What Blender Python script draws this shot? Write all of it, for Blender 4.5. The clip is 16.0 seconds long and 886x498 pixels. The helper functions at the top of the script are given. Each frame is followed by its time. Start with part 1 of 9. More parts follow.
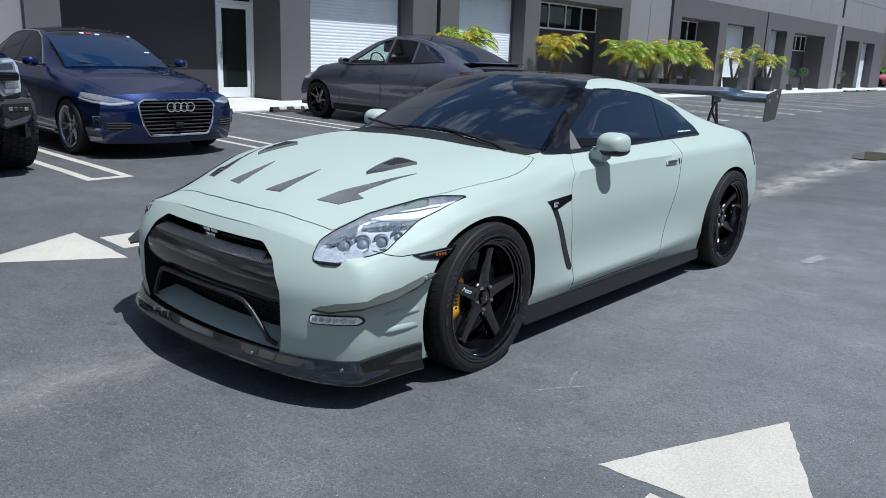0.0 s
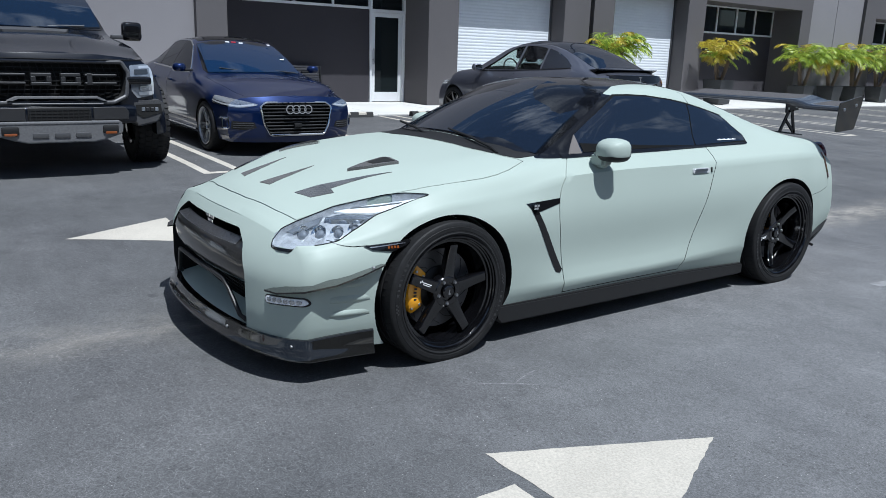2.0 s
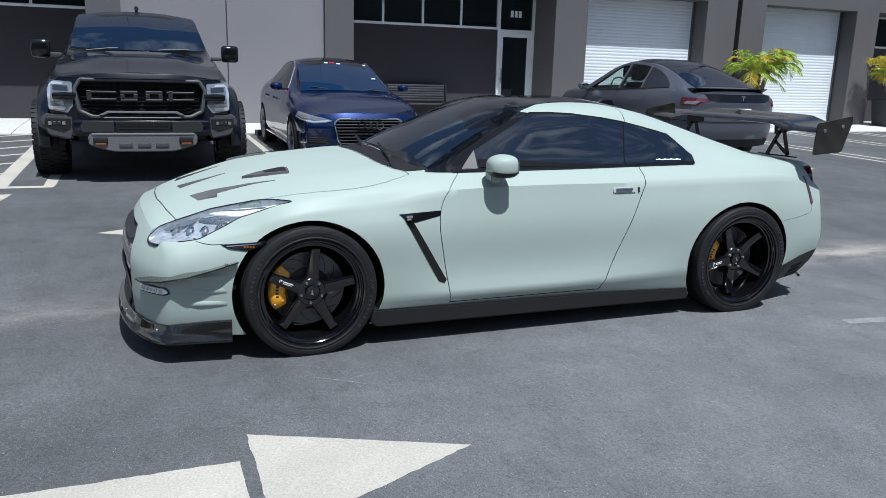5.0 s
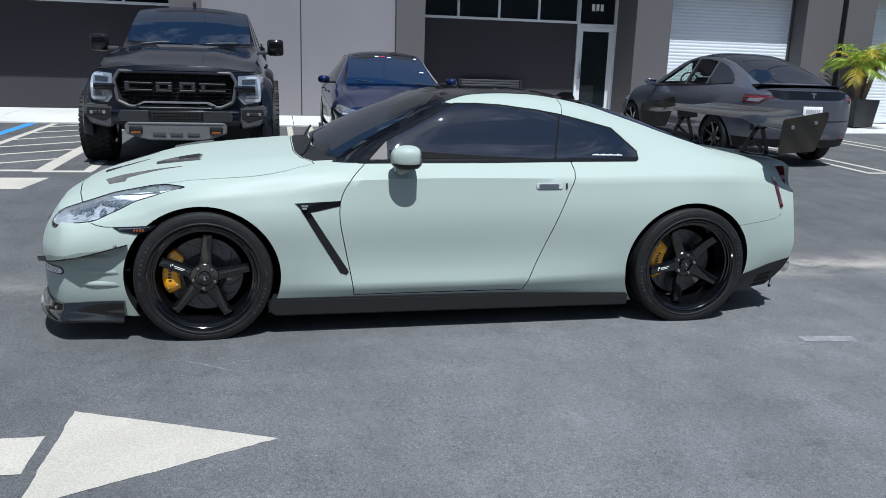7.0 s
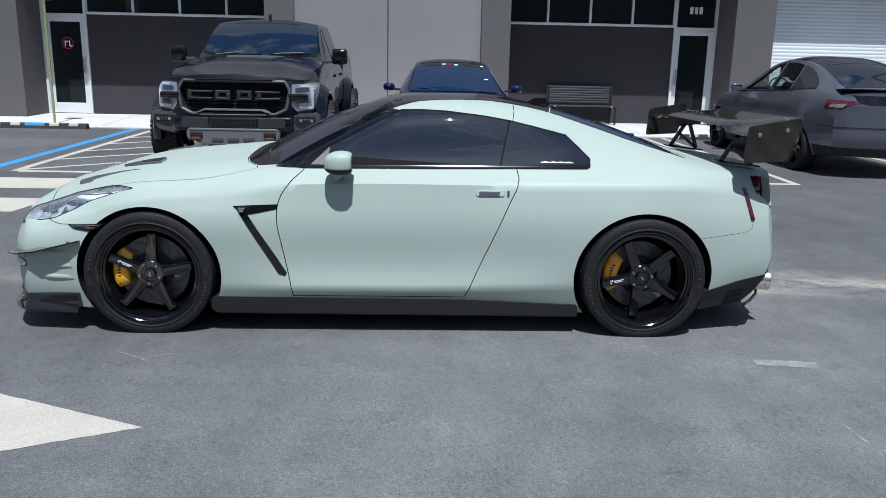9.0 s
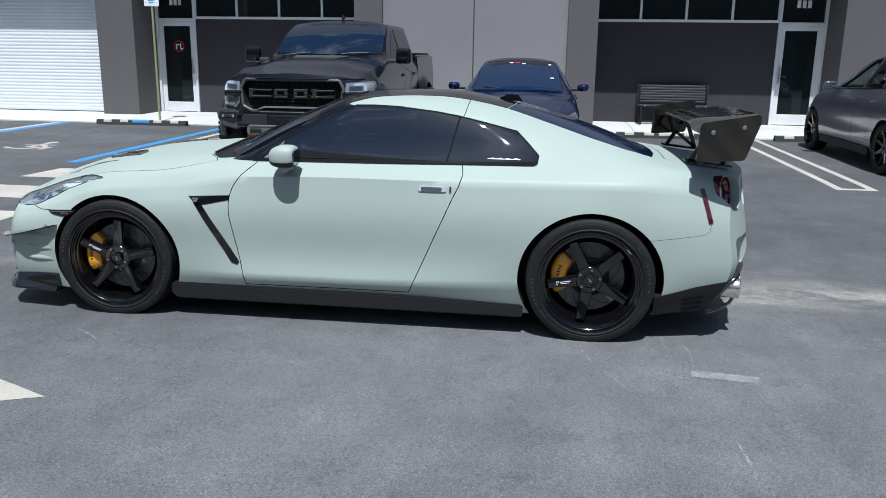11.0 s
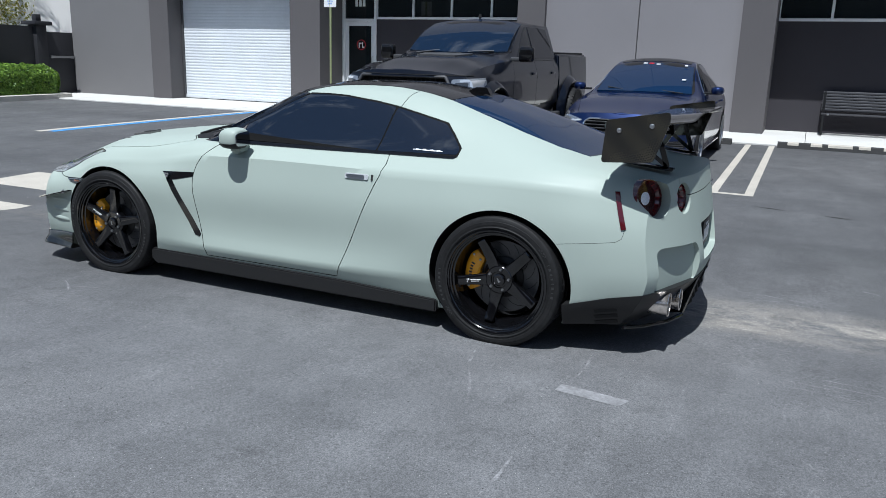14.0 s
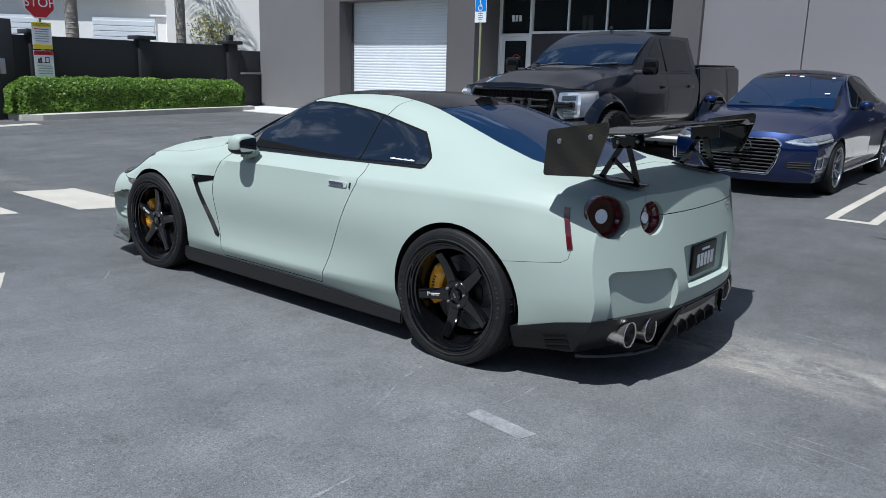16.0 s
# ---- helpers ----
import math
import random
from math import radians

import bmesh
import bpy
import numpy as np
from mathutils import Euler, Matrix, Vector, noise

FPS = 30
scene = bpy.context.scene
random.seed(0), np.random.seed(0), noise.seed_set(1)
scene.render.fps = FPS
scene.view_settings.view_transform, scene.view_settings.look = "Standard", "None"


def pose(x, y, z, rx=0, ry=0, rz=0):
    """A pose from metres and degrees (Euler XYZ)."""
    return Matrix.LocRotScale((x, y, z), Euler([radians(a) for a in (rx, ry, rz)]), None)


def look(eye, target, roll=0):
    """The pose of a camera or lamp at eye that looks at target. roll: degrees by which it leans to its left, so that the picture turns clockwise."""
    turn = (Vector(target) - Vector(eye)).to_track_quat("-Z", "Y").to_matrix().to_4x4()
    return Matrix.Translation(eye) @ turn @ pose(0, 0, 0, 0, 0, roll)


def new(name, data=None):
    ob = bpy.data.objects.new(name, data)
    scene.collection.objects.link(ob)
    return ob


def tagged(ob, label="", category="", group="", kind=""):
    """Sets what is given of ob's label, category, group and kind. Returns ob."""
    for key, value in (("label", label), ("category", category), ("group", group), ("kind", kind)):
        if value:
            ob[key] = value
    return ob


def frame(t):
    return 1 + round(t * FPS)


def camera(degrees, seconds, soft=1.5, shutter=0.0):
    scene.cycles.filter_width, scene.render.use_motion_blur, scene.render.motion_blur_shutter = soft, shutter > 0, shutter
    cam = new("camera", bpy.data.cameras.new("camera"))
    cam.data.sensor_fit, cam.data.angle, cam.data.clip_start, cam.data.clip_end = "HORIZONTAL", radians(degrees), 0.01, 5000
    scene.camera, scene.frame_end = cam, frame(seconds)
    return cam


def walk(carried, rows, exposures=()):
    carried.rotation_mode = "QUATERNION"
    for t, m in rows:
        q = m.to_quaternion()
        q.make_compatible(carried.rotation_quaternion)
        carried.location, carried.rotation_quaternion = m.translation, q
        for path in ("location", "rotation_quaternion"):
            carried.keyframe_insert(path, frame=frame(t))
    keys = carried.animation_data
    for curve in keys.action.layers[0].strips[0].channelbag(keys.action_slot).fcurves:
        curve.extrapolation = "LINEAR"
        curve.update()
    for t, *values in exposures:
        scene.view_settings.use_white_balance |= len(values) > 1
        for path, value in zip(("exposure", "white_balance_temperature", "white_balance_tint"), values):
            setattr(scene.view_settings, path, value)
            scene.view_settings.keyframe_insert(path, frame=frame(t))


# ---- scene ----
from mathutils.bvhtree import BVHTree

cam = camera(59.8, 16.0, soft=0.6)
METRES, EYE, TILT, LEAN, TURN = 8.885, 1.404, 0.0, 0.0, 41.1
ROWS = [
    (0.0, 0.0, 0.0, 0.0, 0.49, -14.0, -1.97),
    (0.5, 0.0267, -0.0054, 0.0012, 3.65, -14.02, -1.89),
    (1.0, 0.0557, -0.0072, 0.0026, 6.98, -13.97, -1.82),
    (1.5, 0.0831, -0.0122, 0.0034, 10.52, -14.01, -1.82),
    (2.0, 0.1115, -0.0084, 0.0036, 13.93, -14.01, -1.83),
    (2.5, 0.1423, -0.0001, 0.0045, 17.02, -13.96, -1.84),
    (3.0, 0.1716, 0.002, 0.0049, 19.77, -13.88, -1.87),
    (3.5, 0.2013, 0.0085, 0.0055, 22.15, -13.71, -1.8),
    (4.0, 0.2336, 0.0198, 0.0064, 24.2, -13.52, -1.69),
    (4.5, 0.2619, 0.0228, 0.0073, 26.08, -13.28, -1.64),
    (5.0, 0.289, 0.0319, 0.0088, 27.93, -13.07, -1.57),
    (7.5, 0.4197, 0.1323, 0.0074, 39.66, -13.63, -1.66),
    (8.0, 0.4431, 0.1514, 0.0092, 42.24, -13.56, -1.49),
    (8.5, 0.4654, 0.1775, 0.0099, 44.6, -13.42, -1.27),
    (9.0, 0.4851, 0.1934, 0.01, 46.9, -13.27, -1.16),
    (11.5, 0.5766, 0.3126, 0.0084, 59.23, -13.52, -0.79),
    (12.0, 0.5928, 0.3412, 0.0081, 61.88, -13.64, -0.85),
    (12.5, 0.6109, 0.3667, 0.0073, 64.55, -13.62, -1.01),
    (13.0, 0.619, 0.4, 0.0069, 67.44, -13.58, -1.21),
    (13.5, 0.6283, 0.4294, 0.0064, 70.53, -13.56, -1.47),
    (14.0, 0.6392, 0.4575, 0.005, 73.89, -13.54, -1.69),
    (14.5, 0.6391, 0.4929, 0.0039, 77.22, -13.53, -1.78),
    (15.0, 0.6454, 0.5237, 0.0041, 80.78, -13.35, -1.72),
    (15.5, 0.6521, 0.5562, 0.0047, 84.56, -13.1, -1.61),
    (16.0, 0.6483, 0.5943, 0.0038, 88.52, -12.79, -1.5),
]
walk(cam, [(t, pose(0, 0, EYE, TILT, LEAN, TURN) @ pose(METRES * x, METRES * y, METRES * z, 90 + pitch, roll, yaw)) for t, x, y, z, yaw, pitch, roll in ROWS],
     exposures=[(0.0, 0.33, 5600, 7), (16.0, 0.33, 5700, 7)])

# ---- world, sun and sky ----
SUN_ELEVATION, SUN_AZIMUTH = radians(66), radians(5)      # azimuth from +x towards +y
sky_world = bpy.data.worlds.new("sky")
scene.world = sky_world
sky_world.use_nodes = True
wn, wl = sky_world.node_tree.nodes, sky_world.node_tree.links
wn.clear()
w_out, w_bg, w_sky = wn.new("ShaderNodeOutputWorld"), wn.new("ShaderNodeBackground"), wn.new("ShaderNodeTexSky")
w_sky.sky_type, w_sky.sun_disc = "NISHITA", False
w_sky.sun_elevation, w_sky.sun_rotation = SUN_ELEVATION, radians(90) - SUN_AZIMUTH
w_sky.air_density, w_sky.dust_density, w_sky.ozone_density = 1.0, 1.0, 1.2
# scattered fair-weather cloud over the whole sky
w_tc, w_map, w_noise, w_ramp, w_mix = (wn.new("ShaderNode" + k) for k in ("TexCoord", "Mapping", "TexNoise", "ValToRGB", "Mix"))
w_map.inputs["Scale"].default_value = (1.0, 1.0, 2.6)
w_map.inputs["Location"].default_value = (0.7, 0.2, 0.4)
w_noise.inputs["Scale"].default_value, w_noise.inputs["Detail"].default_value, w_noise.inputs["Roughness"].default_value = 3.6, 9.0, 0.62
w_ramp.color_ramp.elements[0].position, w_ramp.color_ramp.elements[1].position = 0.525, 0.71
w_mix.data_type = "RGBA"
w_mix.inputs[7].default_value = (14.0, 14.4, 15.0, 1)
wl.new(w_tc.outputs["Generated"], w_map.inputs["Vector"])
wl.new(w_map.outputs["Vector"], w_noise.inputs["Vector"])
wl.new(w_noise.outputs["Fac"], w_ramp.inputs["Fac"])
wl.new(w_ramp.outputs["Color"], w_mix.inputs[0])
wl.new(w_sky.outputs["Color"], w_mix.inputs[6])
wl.new(w_mix.outputs[2], w_bg.inputs["Color"])
w_bg.inputs["Strength"].default_value = 0.055
wl.new(w_bg.outputs["Background"], w_out.inputs["Surface"])

sun_lamp = bpy.data.lights.new("sun", "SUN")
sun_lamp.energy, sun_lamp.angle, sun_lamp.color = 4.62, radians(0.53), (1.0, 0.955, 0.89)
sun = new("sun", sun_lamp)
sun_from = Vector((math.cos(SUN_ELEVATION) * math.cos(SUN_AZIMUTH), math.cos(SUN_ELEVATION) * math.sin(SUN_AZIMUTH), math.sin(SUN_ELEVATION)))
sun.matrix_world = look(sun_from * 60, (0, 0, 0))
scene.view_settings.exposure = 0.0


# ---- materials ----
def material(name, color, rough=0.5, metal=0.0, grain=None, stain=None, bump=None, coat=0.0, spec=0.5, alpha=1.0, emit=None, sheen=0.0):
    """grain, stain: (scale, amount) of fine and broad colour variation; bump: (scale, strength, distance)."""
    m = bpy.data.materials.new(name)
    m.use_nodes = True
    nt = m.node_tree
    b = nt.nodes["Principled BSDF"]
    b.inputs["Base Color"].default_value = (*color, 1)
    b.inputs["Roughness"].default_value, b.inputs["Metallic"].default_value = rough, metal
    b.inputs["Coat Weight"].default_value, b.inputs["Coat Roughness"].default_value = coat, 0.03
    b.inputs["Specular IOR Level"].default_value = spec
    if emit:
        b.inputs["Emission Color"].default_value, b.inputs["Emission Strength"].default_value = (*emit[:3], 1), emit[3]
    tc = nt.nodes.new("ShaderNodeTexCoord")
    last = None
    for spot in (stain, grain):
        if not spot:
            continue
        n = nt.nodes.new("ShaderNodeTexNoise")
        n.inputs["Scale"].default_value, n.inputs["Detail"].default_value, n.inputs["Roughness"].default_value = spot[0], 6, 0.62
        nt.links.new(tc.outputs["Object"], n.inputs["Vector"])
        r = nt.nodes.new("ShaderNodeMapRange")
        r.inputs["From Min"].default_value, r.inputs["From Max"].default_value = 0.28, 0.72
        r.inputs["To Min"].default_value, r.inputs["To Max"].default_value = 1 - spot[1], 1 + spot[1]
        nt.links.new(n.outputs["Fac"], r.inputs["Value"])
        v = nt.nodes.new("ShaderNodeVectorMath")
        v.operation = "SCALE"
        if last is None:
            v.inputs[0].default_value = color
        else:
            nt.links.new(last, v.inputs[0])
        nt.links.new(r.outputs["Result"], v.inputs["Scale"])
        last = v.outputs["Vector"]
    if last is not None:
        nt.links.new(last, b.inputs["Base Color"])
    if bump:
        n = nt.nodes.new("ShaderNodeTexNoise")
        n.inputs["Scale"].default_value, n.inputs["Detail"].default_value = bump[0], 4
        nt.links.new(tc.outputs["Object"], n.inputs["Vector"])
        k = nt.nodes.new("ShaderNodeBump")
        k.inputs["Strength"].default_value, k.inputs["Distance"].default_value = bump[1], bump[2]
        nt.links.new(n.outputs["Fac"], k.inputs["Height"])
        nt.links.new(k.outputs["Normal"], b.inputs["Normal"])
    return m


def asphalt_material():
    """Sealed car-park asphalt: fine pale aggregate, a broad lighter patch, hairline cracks and a silt streak along the
    drainage line.
    """
    m = bpy.data.materials.new("asphalt")
    m.use_nodes = True
    nt = m.node_tree
    N, K = nt.nodes.new, nt.links.new
    b = nt.nodes["Principled BSDF"]
    tc = N("ShaderNodeTexCoord")
    P = tc.outputs["Object"]

    def noise_node(scale, detail=5, rough=0.6, stretch=None, vec=None):
        n = N("ShaderNodeTexNoise")
        n.inputs["Scale"].default_value, n.inputs["Detail"].default_value, n.inputs["Roughness"].default_value = scale, detail, rough
        src = vec or P
        if stretch:
            mp = N("ShaderNodeMapping")
            mp.inputs["Scale"].default_value = stretch
            K(src, mp.inputs["Vector"])
            src = mp.outputs["Vector"]
        K(src, n.inputs["Vector"])
        return n.outputs["Fac"]

    def ramp(fac, stops):
        r = N("ShaderNodeValToRGB")
        e = r.color_ramp.elements
        while len(e) < len(stops):
            e.new(0.5)
        for el, (p, c) in zip(e, stops):
            el.position, el.color = p, (*c, 1) if isinstance(c, tuple) else (c, c, c, 1)
        K(fac, r.inputs["Fac"])
        return r.outputs["Color"]

    def mix(fac, a, c, mode="MIX"):
        x = N("ShaderNodeMix")
        x.data_type, x.blend_type = "RGBA", mode
        for sock, val in ((x.inputs[0], fac), (x.inputs[6], a), (x.inputs[7], c)):
            if isinstance(val, (int, float)):
                sock.default_value = val
            elif isinstance(val, tuple):
                sock.default_value = (*val, 1)
            else:
                K(val, sock)
        return x.outputs[2]

    base = ramp(noise_node(0.45, 6, 0.62), [(0.3, (0.080, 0.081, 0.084)), (0.5, (0.103, 0.104, 0.107)), (0.72, (0.134, 0.134, 0.136))])
    drag = ramp(noise_node(1.1, 6, 0.65, (1.0, 0.16, 1.0)), [(0.42, 0.0), (0.75, 1.0)])
    base = mix(mix(0.28, (0, 0, 0), drag), base, (0.175, 0.176, 0.180))
    blot = ramp(noise_node(2.3, 7, 0.68), [(0.32, 0.87), (0.5, 0.98), (0.70, 1.13)])
    base = mix(1.0, base, blot, "MULTIPLY")
    smear = ramp(noise_node(3.4, 8, 0.72, (0.35, 1.0, 1.0)), [(0.34, 0.88), (0.68, 1.12)])
    base = mix(1.0, base, smear, "MULTIPLY")
    damp = ramp(noise_node(7.5, 5, 0.6), [(0.30, 0.84), (0.44, 1.0)])
    base = mix(1.0, base, damp, "MULTIPLY")
    # a broad patch with a wandering edge, lighter inside and darker beyond
    spot = N("ShaderNodeVectorMath")
    spot.operation = "DISTANCE"
    spot.inputs[1].default_value = (-1.0, 5.5, 0.0)
    K(P, spot.inputs[0])
    wander = N("ShaderNodeMath")
    wander.operation, wander.inputs[1].default_value = "MULTIPLY_ADD", 3.0
    K(noise_node(0.35, 4), wander.inputs[0])
    K(spot.outputs["Value"], wander.inputs[2])
    reach = N("ShaderNodeMapRange")
    reach.inputs["From Min"].default_value, reach.inputs["From Max"].default_value = 3.0, 5.4
    reach.inputs["To Min"].default_value, reach.inputs["To Max"].default_value = 1.24, 0.78
    K(wander.outputs["Value"], reach.inputs["Value"])
    lift = N("ShaderNodeVectorMath")
    lift.operation = "SCALE"
    K(base, lift.inputs[0])
    K(reach.outputs["Result"], lift.inputs["Scale"])
    base = lift.outputs["Vector"]
    # pale aggregate showing through the sealer
    stones = N("ShaderNodeTexVoronoi")
    stones.inputs["Scale"].default_value, stones.inputs["Randomness"].default_value = 125, 1
    K(P, stones.inputs["Vector"])
    chip = ramp(stones.outputs["Distance"], [(0.10, 1.0), (0.20, 0.0)])
    worn = ramp(noise_node(0.9, 6, 0.7), [(0.36, 0.35), (0.66, 1.0)])
    chip_amount = mix(1.0, chip, worn, "MULTIPLY")
    base = mix(mix(1.0, chip_amount, (0.5, 0.5, 0.5), "MULTIPLY"), base, (0.36, 0.36, 0.36))
    grain = ramp(noise_node(150, 3, 0.65), [(0.34, 0.62), (0.66, 1.38)])
    base = mix(1.0, base, grain, "MULTIPLY")
    clump = ramp(noise_node(60, 4, 0.7), [(0.36, 0.83), (0.64, 1.17)])
    base = mix(1.0, base, clump, "MULTIPLY")
    # single white stones and black grit that lie open
    for scale, limit, tone, seed in ((38, 0.07, (0.42, 0.415, 0.40), 0.0), (27, 0.09, (0.030, 0.030, 0.032), 7.3)):
        grit, shift = N("ShaderNodeTexVoronoi"), N("ShaderNodeVectorMath")
        grit.inputs["Scale"].default_value = scale
        shift.operation, shift.inputs[1].default_value = "ADD", (seed, seed * 0.7, 0)
        K(P, shift.inputs[0])
        K(shift.outputs["Vector"], grit.inputs["Vector"])
        thin = N("ShaderNodeMath")
        thin.operation, thin.inputs[1].default_value = "LESS_THAN", limit
        K(grit.outputs["Distance"], thin.inputs[0])
        pick = N("ShaderNodeMath")
        pick.operation, pick.inputs[1].default_value = "GREATER_THAN", 0.55
        K(grit.outputs["Color"], pick.inputs[0])
        both = N("ShaderNodeMath")
        both.operation = "MULTIPLY"
        K(thin.outputs["Value"], both.inputs[0])
        K(pick.outputs["Value"], both.inputs[1])
        base = mix(both.outputs["Value"], base, tone)
    # old drips and oil spots
    spots = N("ShaderNodeTexVoronoi")
    spots.inputs["Scale"].default_value, spots.inputs["Randomness"].default_value = 2.1, 1
    ragged = N("ShaderNodeVectorMath")
    ragged.operation = "MULTIPLY_ADD"
    ragged.inputs[1].default_value = (0.05, 0.05, 0.05)
    fray = N("ShaderNodeTexNoise")
    fray.inputs["Scale"].default_value, fray.inputs["Detail"].default_value = 22, 4
    K(P, fray.inputs["Vector"])
    K(fray.outputs["Color"], ragged.inputs[0])
    K(P, ragged.inputs[2])
    K(ragged.outputs["Vector"], spots.inputs["Vector"])
    dot = ramp(spots.outputs["Distance"], [(0.045, 0.55), (0.085, 0.0)])
    base = mix(mix(1.0, dot, ramp(noise_node(0.8, 3), [(0.45, 0.0), (0.60, 1.0)]), "MULTIPLY"), base, (0.030, 0.031, 0.034))
    # hairline crazing
    craze = N("ShaderNodeTexVoronoi")
    craze.feature = "DISTANCE_TO_EDGE"
    craze.inputs["Scale"].default_value = 26
    warp = N("ShaderNodeVectorMath")
    warp.operation = "ADD"
    wob = N("ShaderNodeTexNoise")
    wob.inputs["Scale"].default_value = 9
    K(P, wob.inputs["Vector"])
    shrink = N("ShaderNodeVectorMath")
    shrink.operation = "SCALE"
    shrink.inputs["Scale"].default_value = 0.06
    K(wob.outputs["Color"], shrink.inputs[0])
    K(P, warp.inputs[0])
    K(shrink.outputs["Vector"], warp.inputs[1])
    K(warp.outputs["Vector"], craze.inputs["Vector"])
    line = ramp(craze.outputs["Distance"], [(0.0, 1.0), (0.03, 0.0)])
    where = ramp(noise_node(0.55, 4, 0.6), [(0.48, 0.0), (0.66, 0.5)])
    base = mix(mix(1.0, line, where, "MULTIPLY"), base, (0.30, 0.30, 0.30))
    # silt left by water along the valley of the paving
    sep = N("ShaderNodeSeparateXYZ")
    bend = N("ShaderNodeTexNoise")
    bend.inputs["Scale"].default_value = 0.5
    K(P, bend.inputs["Vector"])
    K(P, sep.inputs["Vector"])
    off = N("ShaderNodeMath")
    off.operation, off.inputs[1].default_value = "MULTIPLY_ADD", 0.55
    K(bend.outputs["Fac"], off.inputs[0])
    K(sep.outputs["X"], off.inputs[2])
    away = N("ShaderNodeMath")
    away.operation, away.inputs[1].default_value = "ADD", 2.95
    K(off.outputs["Value"], away.inputs[0])
    absd = N("ShaderNodeMath")
    absd.operation = "ABSOLUTE"
    K(away.outputs["Value"], absd.inputs[0])
    fade = N("ShaderNodeMapRange")
    fade.inputs["From Min"].default_value, fade.inputs["From Max"].default_value = 0.5, 6.0
    fade.inputs["To Min"].default_value, fade.inputs["To Max"].default_value = 0.22, 1.0
    K(sep.outputs["Y"], fade.inputs["Value"])
    band = ramp(absd.outputs["Value"], [(0.0, 0.72), (0.13, 0.42), (0.42, 0.0)])
    band = mix(1.0, band, fade.outputs["Result"], "MULTIPLY")
    patchy = ramp(noise_node(3.2, 9, 0.78, (1.0, 0.45, 1.0)), [(0.40, 0.0), (0.60, 1.0)])
    base = mix(mix(1.0, band, patchy, "MULTIPLY"), base, (0.42, 0.385, 0.33))
    base = mix(mix(1.0, mix(1.0, line, band, "MULTIPLY"), patchy, "MULTIPLY"), base, (0.62, 0.58, 0.50))
    K(base, b.inputs["Base Color"])
    K(ramp(noise_node(1.3, 5), [(0.3, 0.62), (0.7, 0.82)]), b.inputs["Roughness"])
    k = N("ShaderNodeBump")
    k.inputs["Strength"].default_value, k.inputs["Distance"].default_value = 0.45, 0.006
    K(mix(0.5, noise_node(210, 3), chip), k.inputs["Height"])
    K(k.outputs["Normal"], b.inputs["Normal"])
    return m


def carbon_material(name, cells=230, light=0.055, coat=0.55, rough=0.28, spec=0.25, warm=0.9, low=0.25):
    """Clear-coated twill weave: crossed tows, cells to the metre, the glint of the light ones put into the colour."""
    m = bpy.data.materials.new(name)
    m.use_nodes = True
    nt = m.node_tree
    b = nt.nodes["Principled BSDF"]
    tc, mp, ch, ns = (nt.nodes.new("ShaderNode" + k) for k in ("TexCoord", "Mapping", "TexChecker", "TexNoise"))
    mp.inputs["Rotation"].default_value = (radians(45), radians(40), radians(45))
    ch.inputs["Scale"].default_value = cells
    ch.inputs["Color1"].default_value = (light * low, light * low, light * low, 1)
    ch.inputs["Color2"].default_value = (light, light * (1 + warm) / 2, light * warm * warm, 1)
    ns.inputs["Scale"].default_value, ns.inputs["Detail"].default_value = 7, 3
    vary = nt.nodes.new("ShaderNodeMapRange")
    vary.inputs["From Min"].default_value, vary.inputs["From Max"].default_value = 0.3, 0.7
    vary.inputs["To Min"].default_value, vary.inputs["To Max"].default_value = 0.75, 1.25
    tint = nt.nodes.new("ShaderNodeVectorMath")
    tint.operation = "SCALE"
    nt.links.new(tc.outputs["Object"], mp.inputs["Vector"])
    nt.links.new(mp.outputs["Vector"], ch.inputs["Vector"])
    nt.links.new(tc.outputs["Object"], ns.inputs["Vector"])
    nt.links.new(ns.outputs["Fac"], vary.inputs["Value"])
    nt.links.new(ch.outputs["Color"], tint.inputs[0])
    nt.links.new(vary.outputs["Result"], tint.inputs["Scale"])
    nt.links.new(tint.outputs["Vector"], b.inputs["Base Color"])
    b.inputs["Roughness"].default_value = rough
    b.inputs["Coat Weight"].default_value, b.inputs["Coat Roughness"].default_value = coat, 0.04
    b.inputs["Specular IOR Level"].default_value = spec
    return m


def leaf_material(name, dark, light):
    m = bpy.data.materials.new(name)
    m.use_nodes = True
    nt = m.node_tree
    b = nt.nodes["Principled BSDF"]
    g = nt.nodes.new("ShaderNodeNewGeometry")
    r = nt.nodes.new("ShaderNodeValToRGB")
    r.color_ramp.elements[0].color, r.color_ramp.elements[1].color = (*dark, 1), (*light, 1)
    nt.links.new(g.outputs["Random Per Island"], r.inputs["Fac"])
    nt.links.new(r.outputs["Color"], b.inputs["Base Color"])
    b.inputs["Roughness"].default_value = 0.42
    b.inputs["Subsurface Weight"].default_value = 0.0
    b.inputs["Transmission Weight"].default_value = 0.0
    t = nt.nodes.new("ShaderNodeBsdfTranslucent")
    nt.links.new(r.outputs["Color"], t.inputs["Color"])
    mx = nt.nodes.new("ShaderNodeMixShader")
    mx.inputs[0].default_value = 0.3
    out = nt.nodes["Material Output"]
    nt.links.new(b.outputs["BSDF"], mx.inputs[1])
    nt.links.new(t.outputs["BSDF"], mx.inputs[2])
    nt.links.new(mx.outputs["Shader"], out.inputs["Surface"])
    return m


